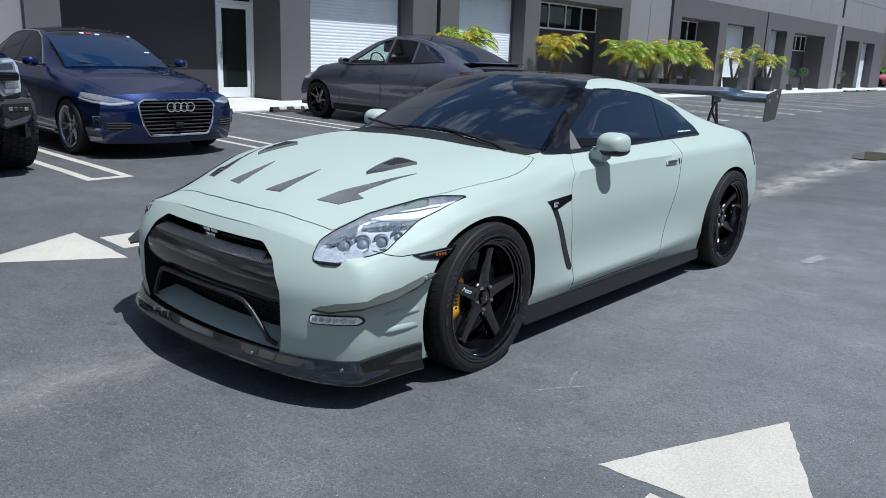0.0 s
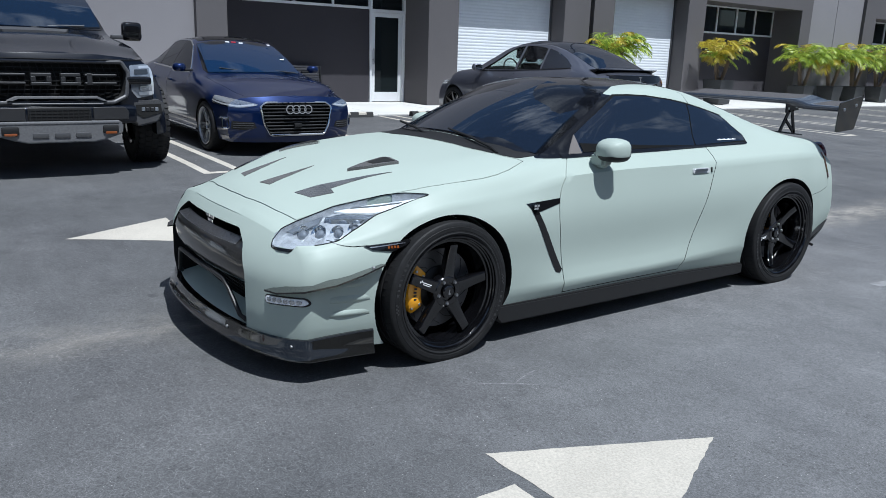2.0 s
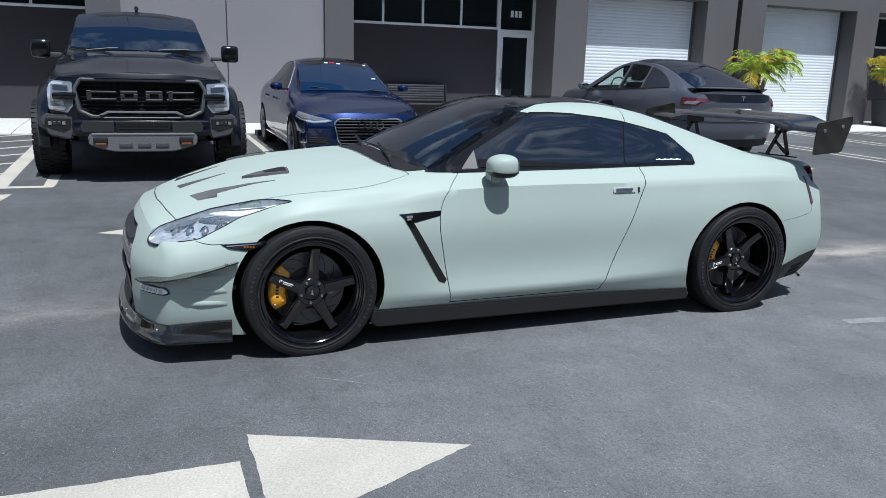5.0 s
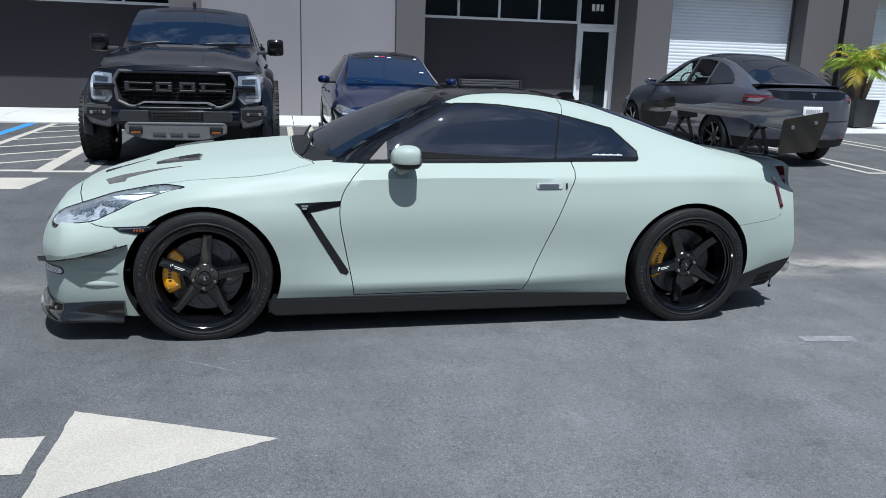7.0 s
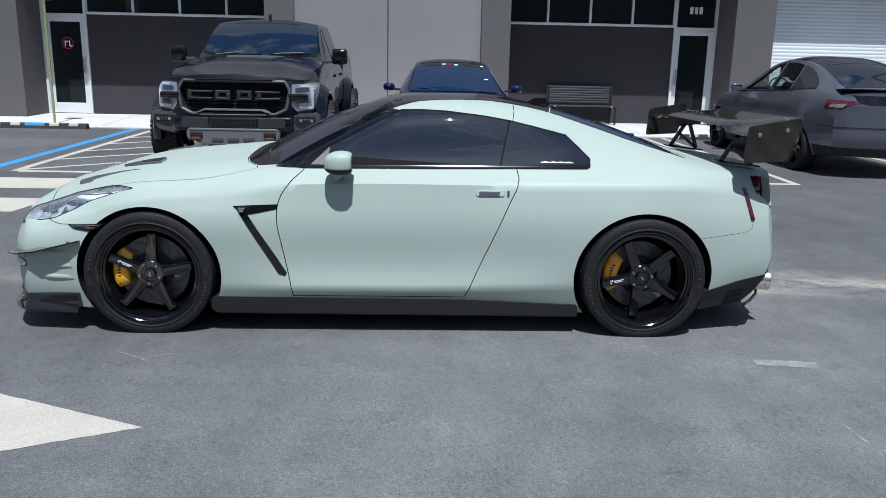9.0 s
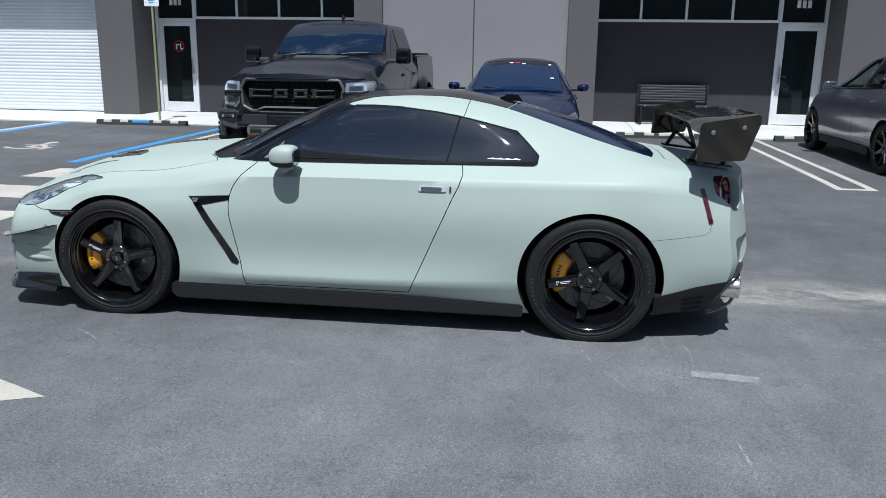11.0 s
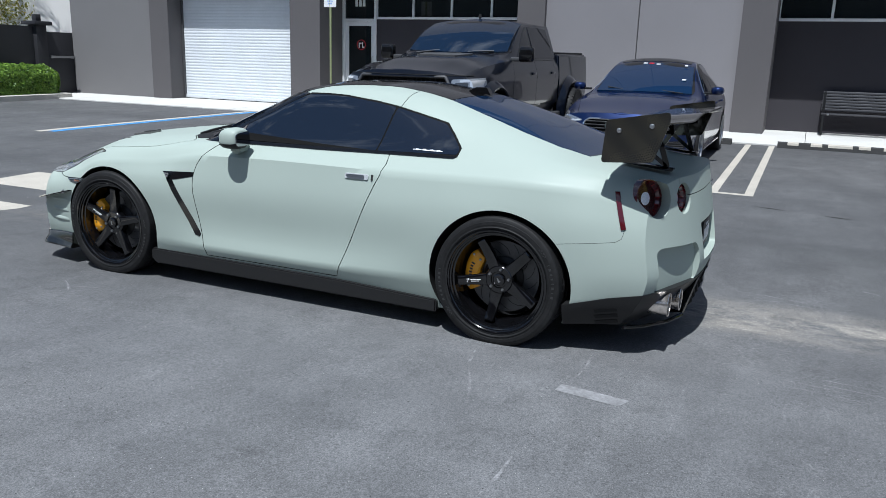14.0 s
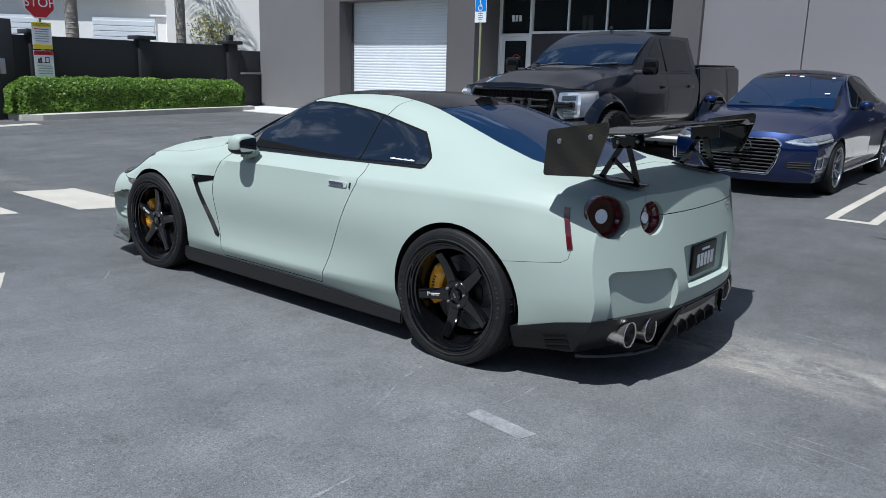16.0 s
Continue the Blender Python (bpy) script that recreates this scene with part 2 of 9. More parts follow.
ASPHALT = asphalt_material()
ROADPAINT = material("road_paint", (0.445, 0.412, 0.355), 0.75, grain=(110, 0.22), stain=(2.0, 0.12), bump=(180, 0.4, 0.003))
BLUEPAINT = material("blue_road_paint", (0.05, 0.24, 0.55), 0.7, grain=(60, 0.12), stain=(3.0, 0.12), bump=(180, 0.4, 0.003))
CONCRETE = material("pavement_concrete", (0.55, 0.54, 0.51), 0.85, grain=(45, 0.08), stain=(0.8, 0.10), bump=(120, 0.35, 0.003))
KERB = material("kerb_concrete", (0.44, 0.42, 0.38), 0.85, grain=(40, 0.12), stain=(1.5, 0.18), bump=(90, 0.4, 0.004))
STUCCO = material("stucco_light_grey", (0.218, 0.209, 0.218), 0.9, grain=(70, 0.06), stain=(0.5, 0.05), bump=(160, 0.45, 0.004))
STUCCO_MID = material("stucco_grey", (0.165, 0.160, 0.162), 0.9, grain=(70, 0.06), stain=(0.5, 0.06), bump=(160, 0.45, 0.004))
STUCCO_DARK = material("stucco_mid_grey", (0.100, 0.093, 0.096), 0.9, grain=(70, 0.07), stain=(0.5, 0.06), bump=(160, 0.45, 0.004))
STUCCO_BLACK = material("stucco_charcoal", (0.037, 0.034, 0.040), 0.88, grain=(70, 0.08), stain=(0.6, 0.08), bump=(160, 0.45, 0.004))
STUCCO_WHITE = material("stucco_white", (0.86, 0.84, 0.81), 0.9, grain=(70, 0.04), stain=(0.5, 0.05), bump=(120, 0.3, 0.004))
JOINT = material("joint_dark", (0.05, 0.05, 0.052), 0.9)
SHUTTER = material("roller_shutter_paint", (0.66, 0.69, 0.72), 0.45, grain=(20, 0.03), stain=(1.2, 0.05))
ALU = material("white_aluminium", (0.74, 0.75, 0.76), 0.35, metal=0.15, stain=(2, 0.03))
SHOPGLASS = material("shop_glass", (0.010, 0.014, 0.015), 0.03, spec=0.6)
MINT = material("mint_wrap", (0.362, 0.418, 0.376), 0.46, coat=0.0, spec=0.22, stain=(1.5, 0.012))
BLACKGLOSS = material("black_gloss", (0.006, 0.006, 0.0068), 0.09, spec=0.5)
BLACKSATIN = material("black_satin", (0.015, 0.015, 0.0155), 0.42, grain=(90, 0.08), spec=0.3)
BLACKPLASTIC = material("black_plastic", (0.013, 0.013, 0.0135), 0.6, spec=0.3, bump=(300, 0.2, 0.001))
RUBBERSEAL = material("black_rubber_seal", (0.004, 0.004, 0.004), 0.7, spec=0.12)
VOIDBLACK = material("dark_cavity", (0.006, 0.006, 0.006), 0.9)
TINT = material("tinted_glass", (0.005, 0.009, 0.018), 0.015, spec=1.0)
# the blue in this glass colour helps out the dim sky reflection
CABINGLASS = material("cabin_glass", (0.004, 0.011, 0.026), 0.02, spec=0.8)
CABINGLASS.node_tree.nodes["Principled BSDF"].inputs["IOR"].default_value = 1.55
TYRE = material("tyre_rubber", (0.013, 0.013, 0.0135), 0.62, spec=0.25, grain=(40, 0.3), stain=(6, 0.35), bump=(220, 0.25, 0.001))
TYREMARK = material("tyre_lettering", (0.030, 0.030, 0.0305), 0.45)
RIMBLACK = material("rim_gloss_black", (0.003, 0.003, 0.0036), 0.10, spec=0.75)
ALLOY = material("alloy_silver", (0.42, 0.43, 0.45), 0.3, metal=0.9)
STEEL = material("brushed_steel", (0.46, 0.46, 0.47), 0.33, metal=1.0, grain=(60, 0.12))
EXHAUST = material("burnished_exhaust", (0.76, 0.71, 0.66), 0.24, metal=0.95, grain=(40, 0.25))
DISC = material("brake_disc_iron", (0.10, 0.10, 0.102), 0.38, metal=0.45, grain=(80, 0.1))
CALIPER = material("caliper_yellow", (0.90, 0.40, 0.008), 0.35, coat=0.4)
CHROME = material("chrome", (0.78, 0.79, 0.80), 0.08, metal=1.0)
MIRRORGLASS = material("mirror_glass_dark", (0.30, 0.31, 0.33), 0.03, metal=1.0)
SILVERPAINT = material("silver_paint", (0.56, 0.58, 0.59), 0.3, metal=0.25, coat=0.5)
WHITEMARK = material("white_marking", (0.80, 0.80, 0.80), 0.5)
CARBON = carbon_material("carbon_fibre", 240, 0.017, 0.85, 0.13, 0.28, 0.95, 0.3)
# paler weave: part of the vents' gloss reflection is put into the colour
CARBON_VENT = carbon_material("carbon_fibre_gloss", 270, 0.13, 1.0, 0.14, 0.8, 0.97, 0.5)
CARBON_BIG = carbon_material("carbon_fibre_wing", 115, 0.024, 0.8, 0.14, 0.3, 0.75, 0.2)
CARBON_DARK = carbon_material("carbon_fibre_dark", 300, 0.012, 0.9)
LENS = material("lamp_lens", (0.80, 0.82, 0.84), 0.08, metal=0.6, grain=(9, 0.12), coat=1.0)
LEDLENS = material("led_lens", (0.85, 0.87, 0.90), 0.2, grain=(130, 0.15), coat=1.0)
REDDARK = material("dark_red_lens", (0.075, 0.006, 0.010), 0.08, coat=1.0)
LENS_MID = material("lamp_pocket", (0.50, 0.52, 0.54), 0.10, metal=0.8, coat=1.0, grain=(90, 0.5))
LENS_DARK = material("lamp_bezel", (0.035, 0.038, 0.042), 0.10, coat=1.0)
LENS_SOFT = material("lamp_lens_smoked", (0.30, 0.32, 0.35), 0.10, metal=0.5, grain=(9, 0.2), coat=1.0)
AMBER = material("amber_lens", (0.20, 0.055, 0.012), 0.15, coat=0.8)
REDLENS = material("red_lens", (0.20, 0.004, 0.008), 0.08, coat=1.0)
SIDETINT = material("dark_side_glass", (0.004, 0.005, 0.008), 0.03, spec=0.5)
# base colour carries the blue of the reflected sky
SCREENBLUE = material("sky_toned_cabin_glass", (0.005, 0.018, 0.050), 0.02, spec=0.5)
SKIDGREY = material("skid_plate_metal", (0.16, 0.16, 0.164), 0.42, metal=0.3, grain=(50, 0.2))
BARGREY = material("dark_grille_grey", (0.034, 0.034, 0.036), 0.35, metal=0.2)
BLUEPEARL = material("blue_metallic_paint", (0.0022, 0.012, 0.062), 0.36, metal=0.5, coat=1.0, spec=0.2, grain=(400, 0.25))
BLACKPEARL = material("black_metallic_paint", (0.003, 0.0045, 0.009), 0.28, coat=0.9, spec=0.1, grain=(350, 0.3), stain=(2, 0.1))
GREYPEARL = material("grey_metallic_paint", (0.105, 0.110, 0.138), 0.32, metal=0.5, coat=0.9, grain=(400, 0.2))
GREYTRIM = material("grey_trim", (0.075, 0.075, 0.078), 0.4, metal=0.2)
GREYMETAL = material("scuffed_metal", (0.22, 0.22, 0.225), 0.42, metal=0.4, grain=(50, 0.2))
RUBBERBLACK = material("recycled_rubber", (0.030, 0.030, 0.030), 0.85, grain=(80, 0.25), bump=(150, 0.5, 0.003))
FENCEPAINT = material("fence_charcoal", (0.020, 0.020, 0.024), 0.6, grain=(50, 0.1), stain=(0.8, 0.1))
POLE_GREEN = material("pole_green", (0.30, 0.33, 0.17), 0.5, metal=0.2, stain=(4, 0.1))
SIGNRED = material("sign_red", (0.52, 0.015, 0.025), 0.4)
SIGNWHITE = material("sign_white", (0.82, 0.82, 0.82), 0.4)
SIGNBLUE = material("sign_blue", (0.02, 0.22, 0.68), 0.4)
SIGNYELLOW = material("sign_yellow", (0.78, 0.62, 0.03), 0.4)
INK = material("sign_ink", (0.02, 0.02, 0.02), 0.5)
INKGREY = material("sign_small_print", (0.35, 0.36, 0.38), 0.5)
POT = material("planter_charcoal", (0.035, 0.037, 0.040), 0.55, stain=(3, 0.12))
BARK = material("palm_bark", (0.16, 0.115, 0.075), 0.9, grain=(30, 0.3), bump=(40, 0.8, 0.02))
PALMBARK_GREY = material("royal_palm_bark", (0.34, 0.30, 0.26), 0.9, grain=(14, 0.18), stain=(2.5, 0.15), bump=(20, 0.5, 0.02))
SOIL = material("soil", (0.05, 0.035, 0.022), 0.95, grain=(25, 0.3))
FROND = leaf_material("palm_frond", (0.15, 0.26, 0.03), (0.48, 0.56, 0.07))
FROND_DRY = leaf_material("palm_frond_yellow", (0.40, 0.34, 0.03), (0.58, 0.46, 0.05))
HEDGELEAF = leaf_material("hedge_leaf", (0.05, 0.13, 0.014), (0.27, 0.42, 0.055))
BUSHLEAF = leaf_material("bush_leaf", (0.16, 0.19, 0.03), (0.42, 0.36, 0.08))
TOPIARY = leaf_material("topiary_leaf", (0.05, 0.11, 0.04), (0.14, 0.22, 0.09))
PINK = material("pink_paint", (0.62, 0.14, 0.17), 0.25, coat=1.0)
BEIGE = material("stucco_beige", (0.66, 0.53, 0.30), 0.9, grain=(60, 0.05), stain=(0.4, 0.06))
ORANGE = material("sign_orange", (0.75, 0.14, 0.03), 0.5)
WOODBENCH = material("bench_slat", (0.035, 0.035, 0.040), 0.5, grain=(40, 0.2))
BEIGE_CABIN = material("cabin_leather", (0.11, 0.098, 0.092), 0.6)


def clear_glass(name, tint):
    """Thin tinted window glass: see-through, with a mirror sheen that grows at grazing angles."""
    m = bpy.data.materials.new(name)
    m.use_nodes = True
    nt = m.node_tree
    nt.nodes.remove(nt.nodes["Principled BSDF"])
    t, g, x, lw = (nt.nodes.new("ShaderNode" + k) for k in ("BsdfTransparent", "BsdfGlossy", "MixShader", "LayerWeight"))
    t.inputs["Color"].default_value = (*tint, 1)
    g.inputs["Roughness"].default_value = 0.01
    lw.inputs["Blend"].default_value = 0.5
    rise, gain = nt.nodes.new("ShaderNodeMath"), nt.nodes.new("ShaderNodeMath")
    rise.operation, rise.inputs[1].default_value = "POWER", 4.5
    gain.operation, gain.inputs[1].default_value, gain.inputs[2].default_value = "MULTIPLY_ADD", 0.55, 0.03
    nt.links.new(lw.outputs["Facing"], rise.inputs[0])
    nt.links.new(rise.outputs["Value"], gain.inputs[0])
    nt.links.new(gain.outputs["Value"], x.inputs[0])
    nt.links.new(t.outputs["BSDF"], x.inputs[1])
    nt.links.new(g.outputs["BSDF"], x.inputs[2])
    nt.links.new(x.outputs["Shader"], nt.nodes["Material Output"].inputs["Surface"])
    return m


CLEARGLASS = clear_glass("clear_window_glass", (0.87, 0.92, 0.90))
SMOKEGLASS = clear_glass("smoked_window_glass", (0.66, 0.68, 0.70))


# ---- mesh helpers ----
def mesh_from(bm, mat, name="mesh", smooth=35):
    me = bpy.data.meshes.new(name)
    bmesh.ops.recalc_face_normals(bm, faces=bm.faces[:])
    bm.to_mesh(me)
    bm.free()
    for mm in (mat if isinstance(mat, (list, tuple)) else [mat]):
        me.materials.append(mm)
    finish(me, smooth)
    return me


def screen_patch(bc, bk, tc, tk, bulge):
    """A smooth curved windscreen from its lower and upper middle (s, z) and corners (x, s, z), as a thin solid."""
    bm = bmesh.new()
    front, back = [], []
    for i in range(13):
        v = i / 12
        fr, bk_row = [], []
        for k in range(21):
            u = -1 + k / 10
            x = (bk[0] * (1 - v) + tk[0] * v) * u
            s = bc[0] * (1 - v) + tc[0] * v + ((bk[1] - bc[0]) * (1 - v) + (tk[1] - tc[0]) * v) * u * u
            z = bc[1] * (1 - v) + tc[1] * v + ((bk[2] - bc[1]) * (1 - v) + (tk[2] - tc[1]) * v) * u * u
            b = bulge * math.sin(math.pi * v) + .008
            fr.append(bm.verts.new((x, s - b * .45, z + b * .9)))
            bk_row.append(bm.verts.new((x, s + .004, z - .04)))
        front.append(fr), back.append(bk_row)
    for i in range(12):
        for k in range(20):
            bm.faces.new((front[i][k], front[i][k + 1], front[i + 1][k + 1], front[i + 1][k]))
            bm.faces.new((back[i][k], back[i + 1][k], back[i + 1][k + 1], back[i][k + 1]))
    def ring(g):
        return [g[0][k] for k in range(21)] + [g[i][20] for i in range(1, 13)] + [g[12][k] for k in range(19, -1, -1)] + [g[i][0] for i in range(11, 0, -1)]
    a, b = ring(front), ring(back)
    for k in range(len(a)):
        bm.faces.new((a[k], b[k], b[(k + 1) % len(a)], a[(k + 1) % len(a)]))
    return bm


def finish(me, smooth):
    if smooth:
        me.polygons.foreach_set("use_smooth", [True] * len(me.polygons))
        me.set_sharp_from_angle(angle=radians(smooth))


def thing(name, m, label, category, group="", kind=""):
    """An Empty at the base of a thing, to which its parts are joined."""
    ob = new(name)
    ob.empty_display_size = 0.1
    ob.matrix_world = m
    return tagged(ob, label, category, group, kind)


def part(name, bm, mat, parent, label="", smooth=35):
    """One mesh object under a thing or under a part."""
    me = bm if isinstance(bm, bpy.types.Mesh) else mesh_from(bm, mat, name, smooth)
    ob = new(name, me)
    ob.parent = parent
    return tagged(ob, label)


def solo(name, bm, mat, label, category, group="", kind="", m=None, smooth=35):
    """A thing that is one mesh."""
    ob = new(name, mesh_from(bm, mat, name, smooth))
    if m is not None:
        ob.matrix_world = m
    return tagged(ob, label, category, group, kind)


def box(bm, x0, x1, y0, y1, z0, z1, bevel=0.0, m=None, seg=2, idx=0):
    """A box, optionally with rounded edges."""
    xa, xb, ya, yb, za, zb = min(x0, x1), max(x0, x1), min(y0, y1), max(y0, y1), min(z0, z1), max(z0, z1)
    vs = [bm.verts.new(p) for p in ((xa, ya, za), (xb, ya, za), (xb, yb, za), (xa, yb, za), (xa, ya, zb), (xb, ya, zb), (xb, yb, zb), (xa, yb, zb))]
    made = [bm.faces.new([vs[i] for i in f]) for f in ((3, 2, 1, 0), (4, 5, 6, 7), (0, 1, 5, 4), (1, 2, 6, 5), (2, 3, 7, 6), (3, 0, 4, 7))]
    if not bevel:
        for f in made:
            f.material_index = idx
        if m is not None:
            for v in vs:
                v.co = m @ v.co
        return bm
    fs = list({f for v in vs for f in v.link_faces})
    if bevel:
        es = list({e for v in vs for e in v.link_edges})
        out = bmesh.ops.bevel(bm, geom=es, offset=bevel, segments=seg, profile=0.5, affect="EDGES")
        fs = list({f for v in out["verts"] for f in v.link_faces} | {f for f in fs if f.is_valid})
        vs = list({v for f in fs for v in f.verts})
    for f in fs:
        f.material_index = idx
    if m is not None:
        bmesh.ops.transform(bm, matrix=m, verts=vs)
    return bm


def bx(*a, **k):
    return box(bmesh.new(), *a, **k)


def prism(poly, axis, a, b, bm=None, idx=0):
    """A prism: poly in (s, z) along x, (x, z) along y or (x, s) along z, from a to b."""
    bm = bm or bmesh.new()
    put = {"x": lambda p, h: (h, p[0], p[1]), "y": lambda p, h: (p[0], h, p[1]), "z": lambda p, h: (p[0], p[1], h)}[axis]
    lo, hi = [bm.verts.new(put(p, a)) for p in poly], [bm.verts.new(put(p, b)) for p in poly]
    fs = [bm.faces.new(lo[::-1]), bm.faces.new(hi)]
    n = len(poly)
    for i in range(n):
        fs.append(bm.faces.new((lo[i], lo[(i + 1) % n], hi[(i + 1) % n], hi[i])))
    for f in fs:
        f.material_index = idx
    bmesh.ops.recalc_face_normals(bm, faces=fs)
    return bm


def lathe(profile, n=48, axis="x", bm=None, closed=True, idx=0):
    """Turns a profile of (along, radius) round an axis."""
    bm = bm or bmesh.new()
    rings = []
    for a, r in profile:
        ring = []
        for k in range(n):
            c, s = math.cos(2 * math.pi * k / n), math.sin(2 * math.pi * k / n)
            p = {"x": (a, r * c, r * s), "y": (r * c, a, r * s), "z": (r * c, r * s, a)}[axis]
            ring.append(bm.verts.new(p))
        rings.append(ring)
    pairs = list(zip(rings, rings[1:] + ([rings[0]] if closed else [])))[: len(rings) if closed else len(rings) - 1]
    for p, q in pairs:
        for k in range(n):
            f = bm.faces.new((p[k], p[(k + 1) % n], q[(k + 1) % n], q[k]))
            f.material_index = idx
    if not closed:
        for ring in (rings[0], rings[-1]):
            f = bm.faces.new(ring)
            f.material_index = idx
    return bm


def tube(bm, pts, r, n=8, taper=None, idx=0):
    """A round bar through points."""
    pts = [Vector(p) for p in pts]
    rings = []
    for i, p in enumerate(pts):
        d = (pts[min(i + 1, len(pts) - 1)] - pts[max(i - 1, 0)]).normalized()
        u = d.orthogonal().normalized() if i == 0 else (u - d * u.dot(d)).normalized()
        w = d.cross(u)
        rr = r if taper is None else r + (taper - r) * i / (len(pts) - 1)
        rings.append([bm.verts.new(p + rr * (math.cos(2 * math.pi * k / n) * u + math.sin(2 * math.pi * k / n) * w)) for k in range(n)])
    fs = []
    for a, b in zip(rings, rings[1:]):
        for k in range(n):
            fs.append(bm.faces.new((a[k], a[(k + 1) % n], b[(k + 1) % n], b[k])))
    fs += [bm.faces.new(rings[0][::-1]), bm.faces.new(rings[-1])]
    for f in fs:
        f.material_index = idx
    return bm


WORKSHOP = bpy.data.scenes.new("workshop")          # shapes are cut here, then it is removed


def temp_object(data):
    ob = bpy.data.objects.new("shape_tool", data)
    WORKSHOP.collection.objects.link(ob)
    return ob


def workshop_graph():
    WORKSHOP.view_layers[0].update()
    return WORKSHOP.view_layers[0].depsgraph


def combine(me, tool_bm, how, tool_mat=None, smooth=35):
    """Cuts a tool out of a mesh (DIFFERENCE) or keeps what both share (INTERSECT). Gives a new mesh."""
    tool_me = bpy.data.meshes.new("tool")
    bmesh.ops.recalc_face_normals(tool_bm, faces=tool_bm.faces[:])
    tool_bm.to_mesh(tool_me)
    tool_bm.free()
    if tool_mat:
        tool_me.materials.append(tool_mat)
    a, b = temp_object(me), temp_object(tool_me)
    md = a.modifiers.new("cut", "BOOLEAN")
    md.operation, md.object, md.solver = how, b, "EXACT"
    md.material_mode = "TRANSFER"
    dg = workshop_graph()
    out = bpy.data.meshes.new_from_object(a.evaluated_get(dg))
    for o in (a, b):
        bpy.data.objects.remove(o)
    bpy.data.meshes.remove(tool_me)
    finish(out, smooth)
    return out


def swollen(me, d):
    """A copy of a closed mesh whose skin lies d further out."""
    c = me.copy()
    n = len(c.vertices)
    co, no = np.empty(n * 3), np.empty(n * 3)
    c.vertices.foreach_get("co", co)
    c.vertex_normals.foreach_get("vector", no)
    c.vertices.foreach_set("co", co + d * no)
    c.update()
    return c


def retouch(me, mat):
    me.materials.clear()
    me.materials.append(mat)
    me.polygons.foreach_set("material_index", [0] * len(me.polygons))
    return me


def pchip(keys, at):
    """Monotone smooth curve through (s, value) keys."""
    ks, kv = np.array([k[0] for k in keys], float), np.array([k[1] for k in keys], float)
    h, d = np.diff(ks), np.diff(kv) / np.diff(ks)
    m = np.zeros(len(ks))
    if len(ks) > 2:
        for i in range(1, len(ks) - 1):
            if d[i - 1] * d[i] > 0:
                w1, w2 = 2 * h[i] + h[i - 1], h[i] + 2 * h[i - 1]
                m[i] = (w1 + w2) / (w1 / d[i - 1] + w2 / d[i])
    m[0], m[-1] = d[0], d[-1]
    at = np.clip(np.asarray(at, float), ks[0], ks[-1])
    i = np.clip(np.searchsorted(ks, at) - 1, 0, len(h) - 1)
    t = (at - ks[i]) / h[i]
    return ((1 + 2 * t) * (1 - t) ** 2 * kv[i] + t * (1 - t) ** 2 * h[i] * m[i] + t * t * (3 - 2 * t) * kv[i + 1] + t * t * (t - 1) * h[i] * m[i + 1])


